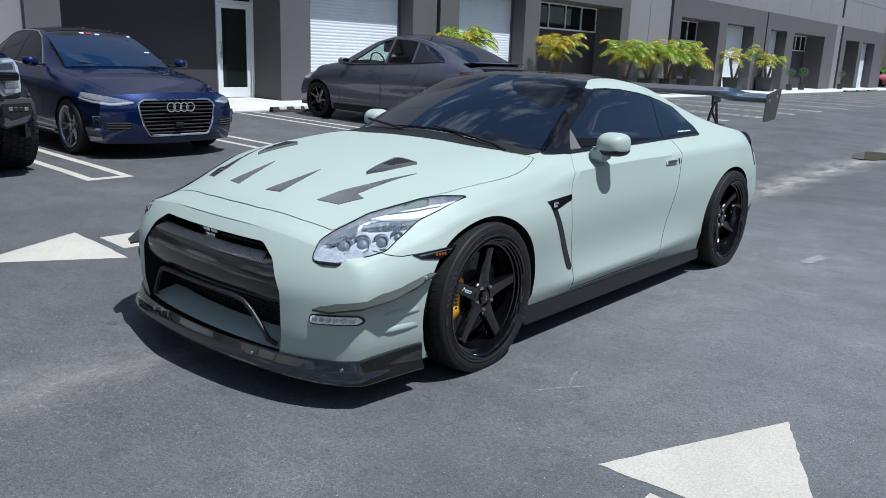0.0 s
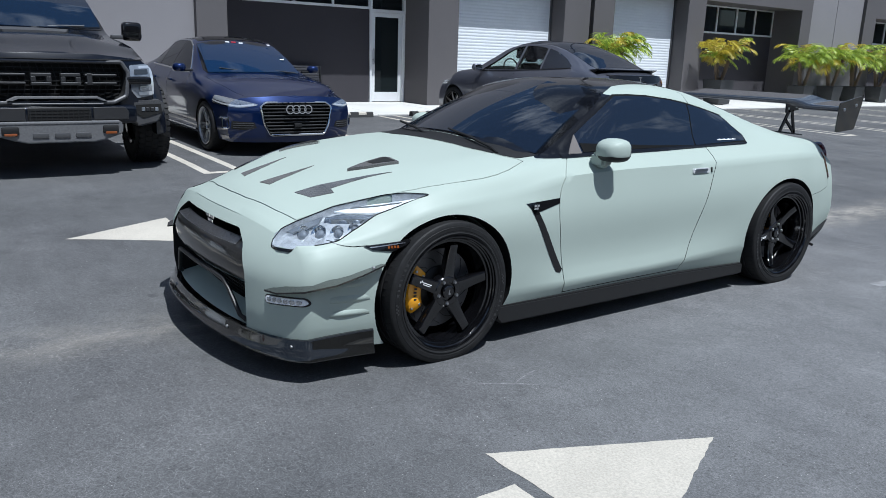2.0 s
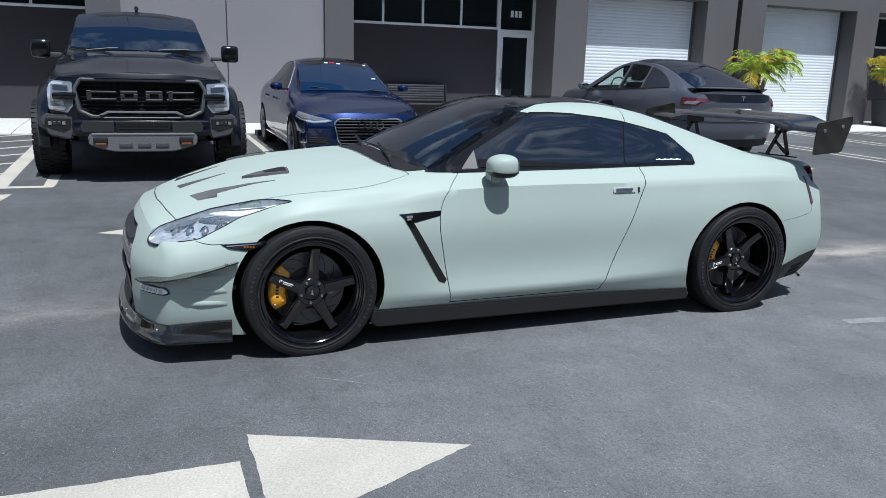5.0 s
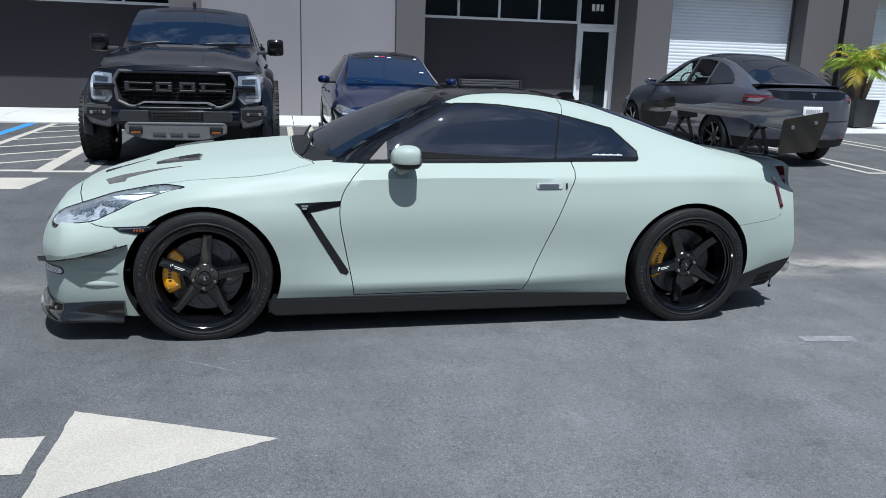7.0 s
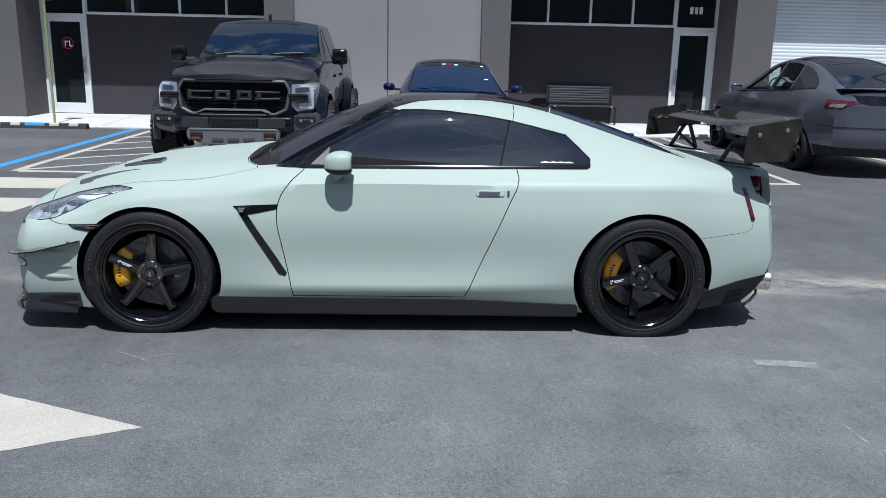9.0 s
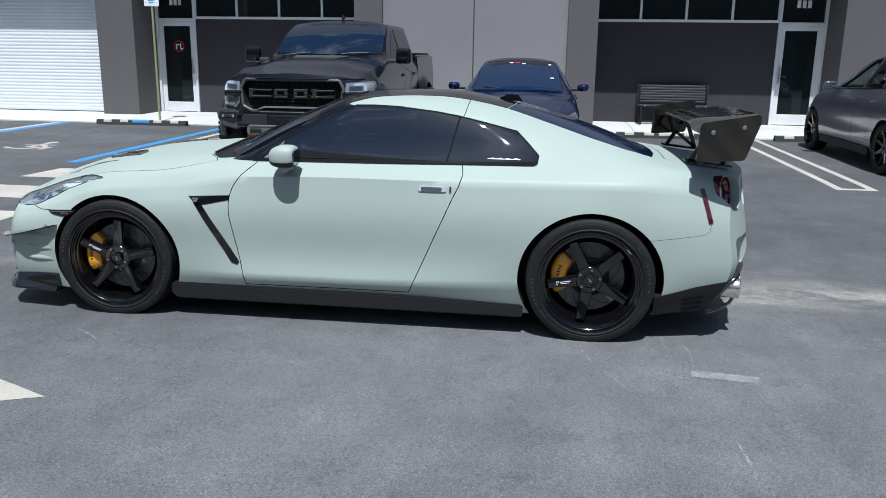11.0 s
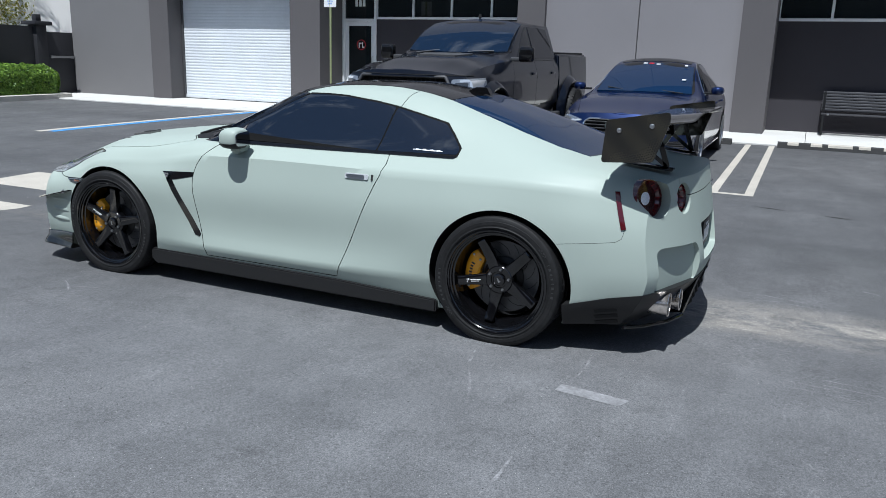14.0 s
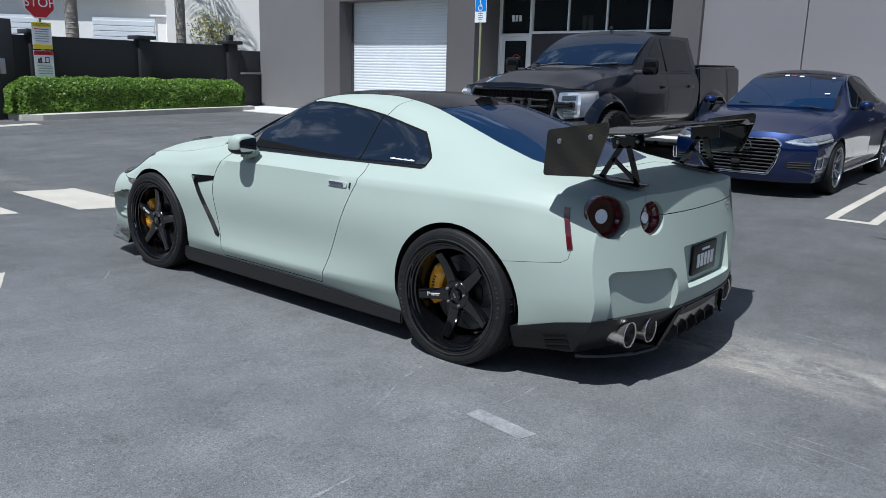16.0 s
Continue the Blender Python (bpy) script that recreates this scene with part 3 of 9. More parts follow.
def hull(lines, s0, s1, step, sub, sharp, bend, cap=10):
    """A closed car-like body. lines: for each lengthwise line from the middle of the belly to the middle of the top, its keys
    [(s, x, z)]. sharp: lines that form an edge. bend: moves (x, s, z) arrays to round the ends in plan and side view."""
    n = max(8, int(round((s1 - s0) / step)))
    ss = np.linspace(s0, s1, n + 1)
    P = np.stack([np.stack([pchip([(k[0], k[1]) for k in ln], ss), pchip([(k[0], k[2]) for k in ln], ss)], -1) for ln in lines], 1)
    m = P.shape[1]
    dirs = np.zeros((n + 1, m, 2, 2))
    seg = np.diff(P, axis=1)
    ln = np.linalg.norm(seg, axis=2, keepdims=True) + 1e-6
    u = seg / ln
    for j in range(m):
        if j == 0 or j == m - 1:
            d = np.tile(np.array([1.0, 0.0]) if j == 0 else np.array([-1.0, 0.0]), (n + 1, 1))
            a = b = d
        elif j in sharp:
            a, b = u[:, j - 1], u[:, j]
        else:
            a = u[:, j - 1] * ln[:, j] + u[:, j] * ln[:, j - 1]
            a = a / (np.linalg.norm(a, axis=1, keepdims=True) + 1e-9)
            b = a
        dirs[:, j, 0], dirs[:, j, 1] = a, b
    cols = []
    for j in range(m - 1):
        for k in range(sub):
            t = k / sub
            cols.append((1 + 2 * t) * (1 - t) ** 2 * P[:, j] + t * (1 - t) ** 2 * dirs[:, j, 1] * ln[:, j] + t * t * (3 - 2 * t) * P[:, j + 1] + t * t * (t - 1) * dirs[:, j + 1, 0] * ln[:, j])
    cols.append(P[:, -1])
    C = np.stack(cols, 1)
    C[:, :, 0] = np.maximum(C[:, :, 0], 0)
    q = C.shape[1]
    bm = bmesh.new()

    def put(x, s, z):
        return bm.verts.new(bend(x, s, z))
    left = [[put(C[i, j, 0], ss[i], C[i, j, 1]) for j in range(q)] for i in range(n + 1)]
    right = [[left[i][j] if j in (0, q - 1) else put(-C[i, j, 0], ss[i], C[i, j, 1]) for j in range(q)] for i in range(n + 1)]
    for side, flip in ((left, False), (right, True)):
        for i in range(n):
            for j in range(q - 1):
                f = (side[i][j], side[i][j + 1], side[i + 1][j + 1], side[i + 1][j])
                bm.faces.new(f[::-1] if flip else f)
    for i in (0, n):
        rows = []
        for j in range(1, q - 1):
            rows.append([right[i][j]] + [put(C[i, j, 0] * (2 * k / cap - 1), ss[i], C[i, j, 1]) for k in range(1, cap)] + [left[i][j]])
        for a, b in zip(rows, rows[1:]):
            for k in range(cap):
                bm.faces.new((a[k], a[k + 1], b[k + 1], b[k]))
        for tip, row in ((left[i][0], rows[0]), (left[i][q - 1], rows[-1])):
            for k in range(cap):
                bm.faces.new((tip, row[k], row[k + 1]))
    bmesh.ops.recalc_face_normals(bm, faces=bm.faces[:])
    return bm


def smooth_poly(pts, n=5, closed=True):
    """Rounds a polygon by a closed Catmull-Rom curve."""
    out, m = [], len(pts)
    for i in range(m if closed else m - 1):
        p0, p1, p2, p3 = (np.array(pts[(i + k) % m] if closed else pts[min(max(i + k, 0), m - 1)], float) for k in (-1, 0, 1, 2))
        for k in range(n):
            t = k / n
            out.append(tuple(0.5 * (2 * p1 + (p2 - p0) * t + (2 * p0 - 5 * p1 + 4 * p2 - p3) * t * t + (3 * p1 - p0 - 3 * p2 + p3) * t ** 3)))
    if not closed:
        out.append(tuple(pts[-1]))
    return out


def rounded(pts, r, n=4):
    """Rounds the corners of a polygon with radius about r."""
    out, m = [], len(pts)
    for i in range(m):
        a, b, c = (np.array(pts[(i + k) % m], float) for k in (-1, 0, 1))
        la, lc = np.linalg.norm(a - b), np.linalg.norm(c - b)
        d = min(r, la * 0.45, lc * 0.45)
        p, q = b + (a - b) / la * d, b + (c - b) / lc * d
        for k in range(n + 1):
            t = k / n
            out.append(tuple((1 - t) ** 2 * p + 2 * t * (1 - t) * b + t * t * q))
    return out


# ---- the ground ----
VALLEY = -3.3                                   # the drainage line of the paving runs along y


GROUND_X, GROUND_Z = [-30, -13, -8, -5, VALLEY, 0, 7], [0.24, 0.24, 0.16, 0.08, -0.03, 0.069, 0.279]


def ground_z(x):
    return float(np.interp(x, GROUND_X, GROUND_Z))


def ground_strip(bm, pts, lift):
    """A flat shape on the paving: convex polygon of (x, y), cut where the paving changes slope."""
    cuts = [-1e3] + [c for c in GROUND_X if min(p[0] for p in pts) < c < max(p[0] for p in pts)] + [1e3]
    for lo, hi in zip(cuts, cuts[1:]):
        poly = list(pts)
        for lim, keep in ((lo, 1), (hi, -1)):
            out = []
            for p, q in zip(poly, poly[1:] + poly[:1]):
                if (p[0] - lim) * keep >= 0:
                    out.append(p)
                if (p[0] - lim) * (q[0] - lim) < 0:
                    t = (lim - p[0]) / (q[0] - p[0])
                    out.append((lim, p[1] + t * (q[1] - p[1])))
            poly = out
        if len(poly) > 2:
            bm.faces.new([bm.verts.new((x, y, ground_z(x) + lift)) for x, y in poly])


bm = bmesh.new()
xs, ys = [-400, -60, -13, -8, -5, VALLEY, 0, 7, 60, 400], [-400, -60, -20, 0, 20, 60, 120, 500]
grid = [[bm.verts.new((x, y, ground_z(x))) for y in ys] for x in xs]
for i in range(len(xs) - 1):
    for j in range(len(ys) - 1):
        bm.faces.new((grid[i][j], grid[i + 1][j], grid[i + 1][j + 1], grid[i][j + 1]))
solo("ground", bm, ASPHALT, "dark grey sealed asphalt of a sloping car park", "ground", kind="structure", smooth=0)


def marking(name, polys, mat, label, category="road marking", group="", lift=0.0018):
    bm = bmesh.new()
    for p in polys:
        ground_strip(bm, p, lift)
    bmesh.ops.recalc_face_normals(bm, faces=bm.faces[:])
    for f in bm.faces:
        if f.normal.z < 0:
            f.normal_flip()
    return solo(name, bm, mat, label, category, group, smooth=0)


def rect(x0, x1, y0, y1):
    return [(x0, y0), (x1, y0), (x1, y1), (x0, y1)]


# straight arrows of the two lanes
def lane_arrow(head, shaft, label):
    root = thing("lane_arrow", pose(sum(p[0] for p in head) / 3, head[0][1], ground_z(head[2][0])), label, "road marking", "lane arrows")
    for name, poly in (("arrow_head", head), ("arrow_shaft", shaft)):
        # a long worn edge: the outline is broken into short, slightly uneven steps
        rng = random.Random(len(poly) + int(head[0][0] * 100))
        rim = []
        for a, b in zip(poly, poly[1:] + poly[:1]):
            n = max(2, int(math.dist(a, b) / .035))
            for k in range(n):
                t = k / n
                j = rng.uniform(-.004, .004) if k else 0
                rim.append((a[0] + (b[0] - a[0]) * t + j, a[1] + (b[1] - a[1]) * t + j))
        bm = bmesh.new()
        ground_strip(bm, rim, .0018)
        bmesh.ops.recalc_face_normals(bm, faces=bm.faces[:])
        for f in bm.faces:
            if f.normal.z < 0:
                f.normal_flip()
        bmesh.ops.transform(bm, matrix=root.matrix_world.inverted(), verts=bm.verts[:])
        part(name, bm, ROADPAINT, root, smooth=0)


lane_arrow([(-1.18, 2.22), (-0.42, 2.22), (-0.80, 3.04)], rect(-0.955, -0.655, 0.75, 2.17), "worn white painted lane arrow on the asphalt")
lane_arrow([(-5.51, 2.30), (-4.73, 2.30), (-5.12, 1.49)], rect(-5.28, -4.93, 2.375, 3.7), "white painted lane arrow on the asphalt")
# zebra blocks of the crossing
for k in range(6):
    cx = -6.70 + 1.2 * k
    end = 0.57 - 0.155 * (cx + 6.7)
    marking("crossing_block", [[(cx - 0.33, end - 1.56), (cx + 0.33, end - 1.66), (cx + 0.33, end - 0.05), (cx - 0.33, end + 0.05)]], ROADPAINT, "scuffed white crosswalk block on the asphalt", group="crosswalk blocks")
# hairpin lines between the parking bays
for k, yc in enumerate([3.455, 6.155, 8.76, 11.40, 13.9, 16.5, 18.6, 20.95, 23.6, 26.1, 29.1, 32.3, 35.5, 37.8, 40.4, 43.1, 45.8, 48.5, 51.2, 54.0]):
    h, w = 0.235, 0.095
    x0, x1 = -12.8, -7.33
    marking("bay_line", [rect(x0, x1 - 0.1, yc - h, yc - h + w), rect(x0, x1 - 0.1, yc + h - w, yc + h), rect(x1 - 0.1, x1, yc - h, yc + h)], ROADPAINT,
            "white painted double line between two parking bays", group="bay lines")
# the access aisle with hatching and the blue lines of the accessible bay
hatch = [rect(-12.8, -7.5, -0.83, -0.72), rect(-12.8, -7.5, 0.34, 0.52), rect(-7.56, -7.44, -0.72, 0.34), rect(-7.50, -7.38, 0.34, 0.97), rect(-8.4, -7.50, 0.86, 0.98)]
for k in range(6):
    x = -7.62 - 0.93 * k
    hatch.append([(x + 0.055, -0.72), (x - 0.80 + 0.055, 0.34), (x - 0.80 - 0.055, 0.34), (x - 0.055, -0.72)])
marking("access_aisle", hatch, ROADPAINT, "white hatched access aisle beside the parking bays")
marking("blue_line", [rect(-12.8, -7.5, -1.23, -1.07)], BLUEPAINT, "blue painted line of the accessible bay", group="blue lines")
marking("blue_line", [rect(-12.8, -7.45, -4.74, -4.56)], BLUEPAINT, "blue painted line of the accessible bay", group="blue lines")
marking("white_line", [rect(-12.8, -7.35, -4.93, -4.76)], ROADPAINT, "white painted line of the accessible bay")
arc = [radians(-70 + 22 * i) for i in range(14)]
wc = [[(math.cos(p) * 0.27 - 8.90, math.sin(p) * 0.33 - 2.80), (math.cos(q) * 0.27 - 8.90, math.sin(q) * 0.33 - 2.80), (math.cos(q) * 0.19 - 8.90, math.sin(q) * 0.24 - 2.80), (math.cos(p) * 0.19 - 8.90, math.sin(p) * 0.24 - 2.80)] for p, q in zip(arc, arc[1:])]
wc += [rect(-9.42, -8.84, -2.80, -2.70), rect(-8.92, -8.82, -2.72, -2.40), rect(-8.90, -8.62, -2.46, -2.36), rect(-9.20, -9.12, -2.72, -2.48),
       [(math.cos(i * math.pi / 6) * 0.09 - 9.50, math.sin(i * math.pi / 6) * 0.09 - 2.75) for i in range(12)]]
marking("wheelchair_symbol", wc, ROADPAINT, "white painted wheelchair symbol on the asphalt")
marking("stop_line", [rect(-6.75, 0.2, -10.40, -9.95)], ROADPAINT, "white painted stop line before the gate")
marking("chalk_dash", [[(-1.66, 5.93), (-1.57, 5.92), (-1.53, 6.22), (-1.62, 6.25)]], material("faded_paint", (0.215, 0.215, 0.22), 0.85, grain=(50, 0.25), stain=(9, 0.25)), "faded pale dash on the asphalt")
SCUFF = material("tyre_scuff_pale", (0.185, 0.185, 0.19), 0.85, grain=(90, 0.5), stain=(14, 0.4))
scuff_rng = random.Random(4)


def scuff(a, b, w):
    """A thin, ragged rubbed line from a to b."""
    d = np.array(b) - np.array(a)
    L = np.linalg.norm(d)
    d, n = d / L, np.array((-d[1], d[0])) / L
    up, dn = [], []
    m = max(4, int(L / .03))
    for k in range(m + 1):
        t = k / m
        c = np.array(a) + d * L * t + n * .012 * math.sin(2.6 * t)
        ww = w * (.35 + .65 * math.sin(math.pi * min(1, t * .9 + .08))) * scuff_rng.uniform(.5, 1)
        up.append(tuple(c + n * ww)), dn.append(tuple(c - n * ww))
    marking("scuff", [up + dn[::-1]], SCUFF, "thin pale scuff mark on the asphalt", "scuff", "scuff marks", lift=0.0012)


for a, b, w in (((-1.91, 5.39), (-1.66, 5.44), .009), ((-1.59, 5.49), (-1.30, 5.60), .007), ((-2.13, 5.95), (-1.80, 5.96), .008), ((-1.60, 6.44), (-1.39, 6.45), .008), ((-.87, 5.97), (-.55, 5.96), .010),
                ((-2.28, 6.84), (-2.22, 7.20), .006), ((-2.31, 6.95), (-2.25, 7.4), .006), ((-2.38, 6.98), (-2.34, 7.30), .005), ((-2.19, 6.9), (-2.14, 7.25), .005),
                ((-3.80, 6.62), (-3.74, 6.98), .007), ((-3.70, 6.70), (-3.66, 7.02), .006), ((-4.16, 7.30), (-4.10, 7.40), .012), ((-1.72, 2.60), (-1.55, 2.82), .007), ((-1.62, 2.72), (-1.70, 2.95), .006)):
    scuff(a, b, w)
for x, y in [(-6.75, 6.45), (-6.6, 7.05)]:
    marking("oil_crack", [[(x, y), (x + .05, y + .12), (x + .08, y + .3), (x + .02, y + .16)]], VOIDBLACK, "short black crack in the asphalt", "crack", "cracks", lift=0.0012)
# the shallow puddle left in the valley
bm = bmesh.new()
bm.faces.new([bm.verts.new((-3.25 + 0.34 * math.cos(a) * (1 + 0.2 * math.sin(3 * a)), 15.1 + 0.95 * math.sin(a) * (1 + 0.15 * math.cos(2 * a)), -0.012)) for a in [i * math.pi / 12 for i in range(24)]])
solo("puddle", bm, material("still_water", (0.03, 0.03, 0.028), 0.02, spec=0.8), "shallow rainwater puddle on the asphalt", "puddle", smooth=0)


# ---- the warehouse units ----
FRONT, LIGHTWALL, SHUT, DEEP = -14.41, -14.53, -14.93, -15.46
FLOOR_Z, HEAD, TOP = 0.34, 3.32, 9.2
BACK = -28.0


def wall_piece(name, bm, mat, label):
    return solo(name, bm, mat, label, "wall", kind="structure", smooth=0)


def storefront(y0, y1, door_at_low, number_side):
    """A recessed shop front: door with transom, a row of high windows, charcoal wall below."""
    zs, zt = 2.45, HEAD
    dy0, dy1 = (y0, y0 + 0.96) if door_at_low else (y1 - 0.96, y1)
    wy0, wy1 = (dy1, y1) if door_at_low else (y0, dy0)
    bm = bx(DEEP - 0.25, DEEP, wy0, wy1, FLOOR_Z, zs)
    wall_piece("wall_recess", bm, STUCCO_BLACK, "charcoal painted stucco wall in the recess")
    fr = 0.055
    d = thing("door_1", pose(0, 0, 0), "white aluminium framed glass shop door, closed", "door", kind="structure")
    bm = bmesh.new()
    for a, b, c, e in ((dy0, dy0 + fr, FLOOR_Z, zt), (dy1 - fr, dy1, FLOOR_Z, zt), (dy0 + fr, dy1 - fr, zs - 0.055, zs + 0.01), (dy0 + fr, dy1 - fr, zt - 0.04, zt)):
        box(bm, DEEP - 0.09, DEEP + 0.05, a, b, c, e, 0.004, seg=1)
    part("door_frame", bm, ALU, d)
    bm = bmesh.new()
    a0, a1, b0, b1 = dy0 + fr + 0.004, dy1 - fr - 0.004, FLOOR_Z + 0.01, zs - 0.06
    for a, b, c, e in ((a0, a0 + 0.10, b0, b1), (a1 - 0.10, a1, b0, b1), (a0 + 0.1, a1 - 0.1, b1 - 0.10, b1), (a0 + 0.1, a1 - 0.1, b0, b0 + 0.22)):
        box(bm, DEEP - 0.05, DEEP - 0.002, a, b, c, e, 0.004, seg=1)
    leaf = part("door_leaf", bm, ALU, d)
    part("pane", bx(DEEP - 0.035, DEEP - 0.02, a0 + 0.09, a1 - 0.09, b0 + 0.2, b1 - 0.09), SHOPGLASS, d)
    part("transom_pane", bx(DEEP - 0.035, DEEP - 0.02, dy0 + fr - 0.01, dy1 - fr + 0.01, zs, zt - 0.03), SHOPGLASS, d)
    hy = a0 + 0.05 if not door_at_low else a1 - 0.05
    bm = bmesh.new()
    tube(bm, [(DEEP, hy, FLOOR_Z + 0.88), (DEEP + 0.06, hy, FLOOR_Z + 0.90), (DEEP + 0.06, hy, FLOOR_Z + 1.20), (DEEP, hy, FLOOR_Z + 1.22)], 0.014)
    part("handle", bm, STEEL, leaf, "brushed steel pull handle")
    part("lock", lathe([(DEEP, 0.02), (DEEP + 0.012, 0.018)], 14, "x", closed=False), STEEL, leaf)
    leaf.children[-1].location = (0, hy, FLOOR_Z + 0.98)
    # the unit number on the transom, as plain bars
    bm = bmesh.new()
    yc = (dy0 + dy1) / 2
    for k in (-1, 0, 1):
        box(bm, DEEP - 0.018, DEEP - 0.014, yc + k * 0.105 - 0.036, yc + k * 0.105 + 0.036, zs + 0.30, zs + 0.45)
    part("number_bars", bm, WHITEMARK, d, "white lettering bars on the glass")
    # high windows
    w = thing("window_1", pose(0, 0, 0), "row of high shop windows in white aluminium frames", "window", kind="structure")
    n = max(1, round((wy1 - wy0) / 0.95))
    for k in range(n + 1):
        y = wy0 + (wy1 - wy0) * k / n
        a, b = max(y - 0.025, wy0), min(y + 0.025, wy1)
        part("mullion", bx(DEEP - 0.09, DEEP + 0.02, a, b, zs + 0.05, zt - 0.04, 0.003, seg=1), ALU, w)
        if k < n:
            part("pane", bx(DEEP - 0.035, DEEP - 0.02, y + 0.02, y + (wy1 - wy0) / n - 0.02, zs + 0.04, zt - 0.03), SHOPGLASS, w)
    part("window_sill", bx(DEEP - 0.09, DEEP + 0.03, wy0, wy1, zs + 0.001, zs + 0.055, 0.004, seg=1), ALU, w)
    part("window_head", bx(DEEP - 0.09, DEEP + 0.02, wy0, wy1, zt - 0.045, zt - 0.001, 0.004, seg=1), ALU, w)
    return d


def shutter(y0, y1):
    """A roller shutter of many interlocked slats, with guides and a bottom bar."""
    s = thing("garage_door_1", pose(0, 0, 0), "closed white steel roller shutter door", "garage door", kind="structure")
    bm = bmesh.new()
    pitch, z = 0.076, FLOOR_Z + 0.09
    prof = []
    while z < HEAD:
        prof += [(SHUT - 0.001, z), (SHUT + 0.005, z + 0.012), (SHUT + 0.006, z + 0.054), (SHUT, z + 0.066)]
        z += pitch
    lo = [bm.verts.new((x, y0 + 0.05, zz)) for x, zz in prof]
    hi = [bm.verts.new((x, y1 - 0.05, zz)) for x, zz in prof]
    for i in range(len(prof) - 1):
        bm.faces.new((lo[i], hi[i], hi[i + 1], lo[i + 1]))
    part("shutter_slats", bm, SHUTTER, s, smooth=50)
    s.children[-1]["kind"] = "stuff"
    part("bottom_bar", bx(SHUT - 0.02, SHUT + 0.03, y0 + 0.05, y1 - 0.05, FLOOR_Z + 0.005, FLOOR_Z + 0.095, 0.006), SHUTTER, s)
    for a in (y0, y1 - 0.055):
        part("guide_rail", bx(SHUT - 0.06, SHUT + 0.05, a, a + 0.055, FLOOR_Z, HEAD, 0.004, seg=1), GREYTRIM, s)
    return s


def pillar(y0, y1, front=FRONT):
    wall_piece("wall_pillar", bx(BACK, front, y0, y1, 0.0, HEAD), STUCCO_DARK, "mid-grey stucco pillar of the portal")


def portal(y0, y1):
    """The projecting grey frame over a pair of openings."""
    wall_piece("wall_lintel", bx(BACK, FRONT, y0, y1, HEAD, 4.12), STUCCO_DARK, "mid-grey stucco lintel over the openings")
    wall_piece("wall_soffit_back", bx(BACK, DEEP - 0.25, y0, y1, FLOOR_Z - 0.3, HEAD), STUCCO_BLACK, "charcoal back wall of the recess")


def light_wall(y0, y1, grooves=(), mat=STUCCO):
    edges = [y0, *grooves, y1]
    for a, b in zip(edges, edges[1:]):
        wall_piece("wall_panel", bx(BACK, LIGHTWALL, a + (0.012 if a != y0 else 0), b - (0.012 if b != y1 else 0), 0.0, 4.12), mat, "light grey stucco wall panel")
    if grooves:
        wall_piece("wall_joint", bx(BACK, LIGHTWALL - 0.03, y0 + 0.05, y1 - 0.05, 0.0, 4.118), JOINT, "dark recessed joint between wall panels")


# units from the south corner to the far end
light_wall(-12.38, -9.30, (), STUCCO_MID)
portal(-9.30, 1.63)
pillar(-9.30, -8.66); shutter(-8.66, -4.79); pillar(-4.79, -3.93); storefront(-3.93, 1.03, True, 0); pillar(1.03, 1.63)
light_wall(1.63, 5.49, (3.55,))
portal(5.49, 15.93)
pillar(5.49, 6.09); storefront(6.09, 10.81, False, 0); pillar(10.81, 11.65); shutter(11.65, 15.02); pillar(15.02, 15.93)
wall_piece("wall_joint", bx(BACK, FRONT - 0.25, 15.93, 16.08, 0.0, TOP), JOINT, "dark joint between two units")
portal(16.08, 26.45)
pillar(16.08, 16.85); shutter(16.85, 19.95); pillar(19.95, 20.75); storefront(20.75, 25.85, True, 0); pillar(25.85, 26.45)
light_wall(26.45, 29.95, (28.2,))
portal(29.95, 40.3)
pillar(29.95, 30.75); storefront(30.75, 34.6, True, 0); pillar(34.6, 35.5); shutter(35.5, 38.75); pillar(38.75, 40.3)
wall_piece("wall_joint", bx(BACK, FRONT - 0.25, 40.3, 40.45, 0.0, TOP), JOINT, "dark joint between two units")
portal(40.45, 52.2)
pillar(40.45, 41.0); shutter(41.0, 43.4); pillar(43.4, 44.6); storefront(44.6, 50.0, True, 0); pillar(50.0, 52.2)
light_wall(52.2, 53.6)
portal(53.6, 64.3)
pillar(53.6, 54.5); storefront(54.5, 57.6, True, 0); pillar(57.6, 58.4); shutter(58.4, 61.6); pillar(61.6, 64.3)
# upper storey, in tilt-up panels
ue = [-12.38, -9.3, -3.93, 1.63, 3.55, 5.49, 10.81, 15.93]
y = 16.08
while y < 64.3:
    ue.append(y); y += 3.45
ue.append(64.3)
for a, b in zip(ue, ue[1:]):
    for z0, z1 in ((4.12, 5.75), (5.75, TOP)):
        if b - a > 0.3:
            wall_piece("wall_upper", bx(BACK, LIGHTWALL, a + 0.01, b - 0.01, z0 + 0.01, z1 - 0.01), STUCCO, "light grey stucco upper wall panel")
wall_piece("wall_core", bx(BACK + 0.2, LIGHTWALL - 0.03, -12.3, 64.2, 4.1, TOP - 0.05), JOINT, "dark joints behind the upper panels")
solo("building_roof", bx(BACK, LIGHTWALL - 0.3, -12.3, 64.2, TOP - 0.04, TOP + 0.08), CONCRETE, "flat pale roof of the warehouse building", "roof", kind="structure", smooth=0)
solo("downpipe", tube(bmesh.new(), [(LIGHTWALL + 0.05, 53.3, 4.6), (LIGHTWALL + 0.05, 53.3, TOP)], 0.06), STUCCO_DARK, "grey painted downpipe on the wall", "downpipe")

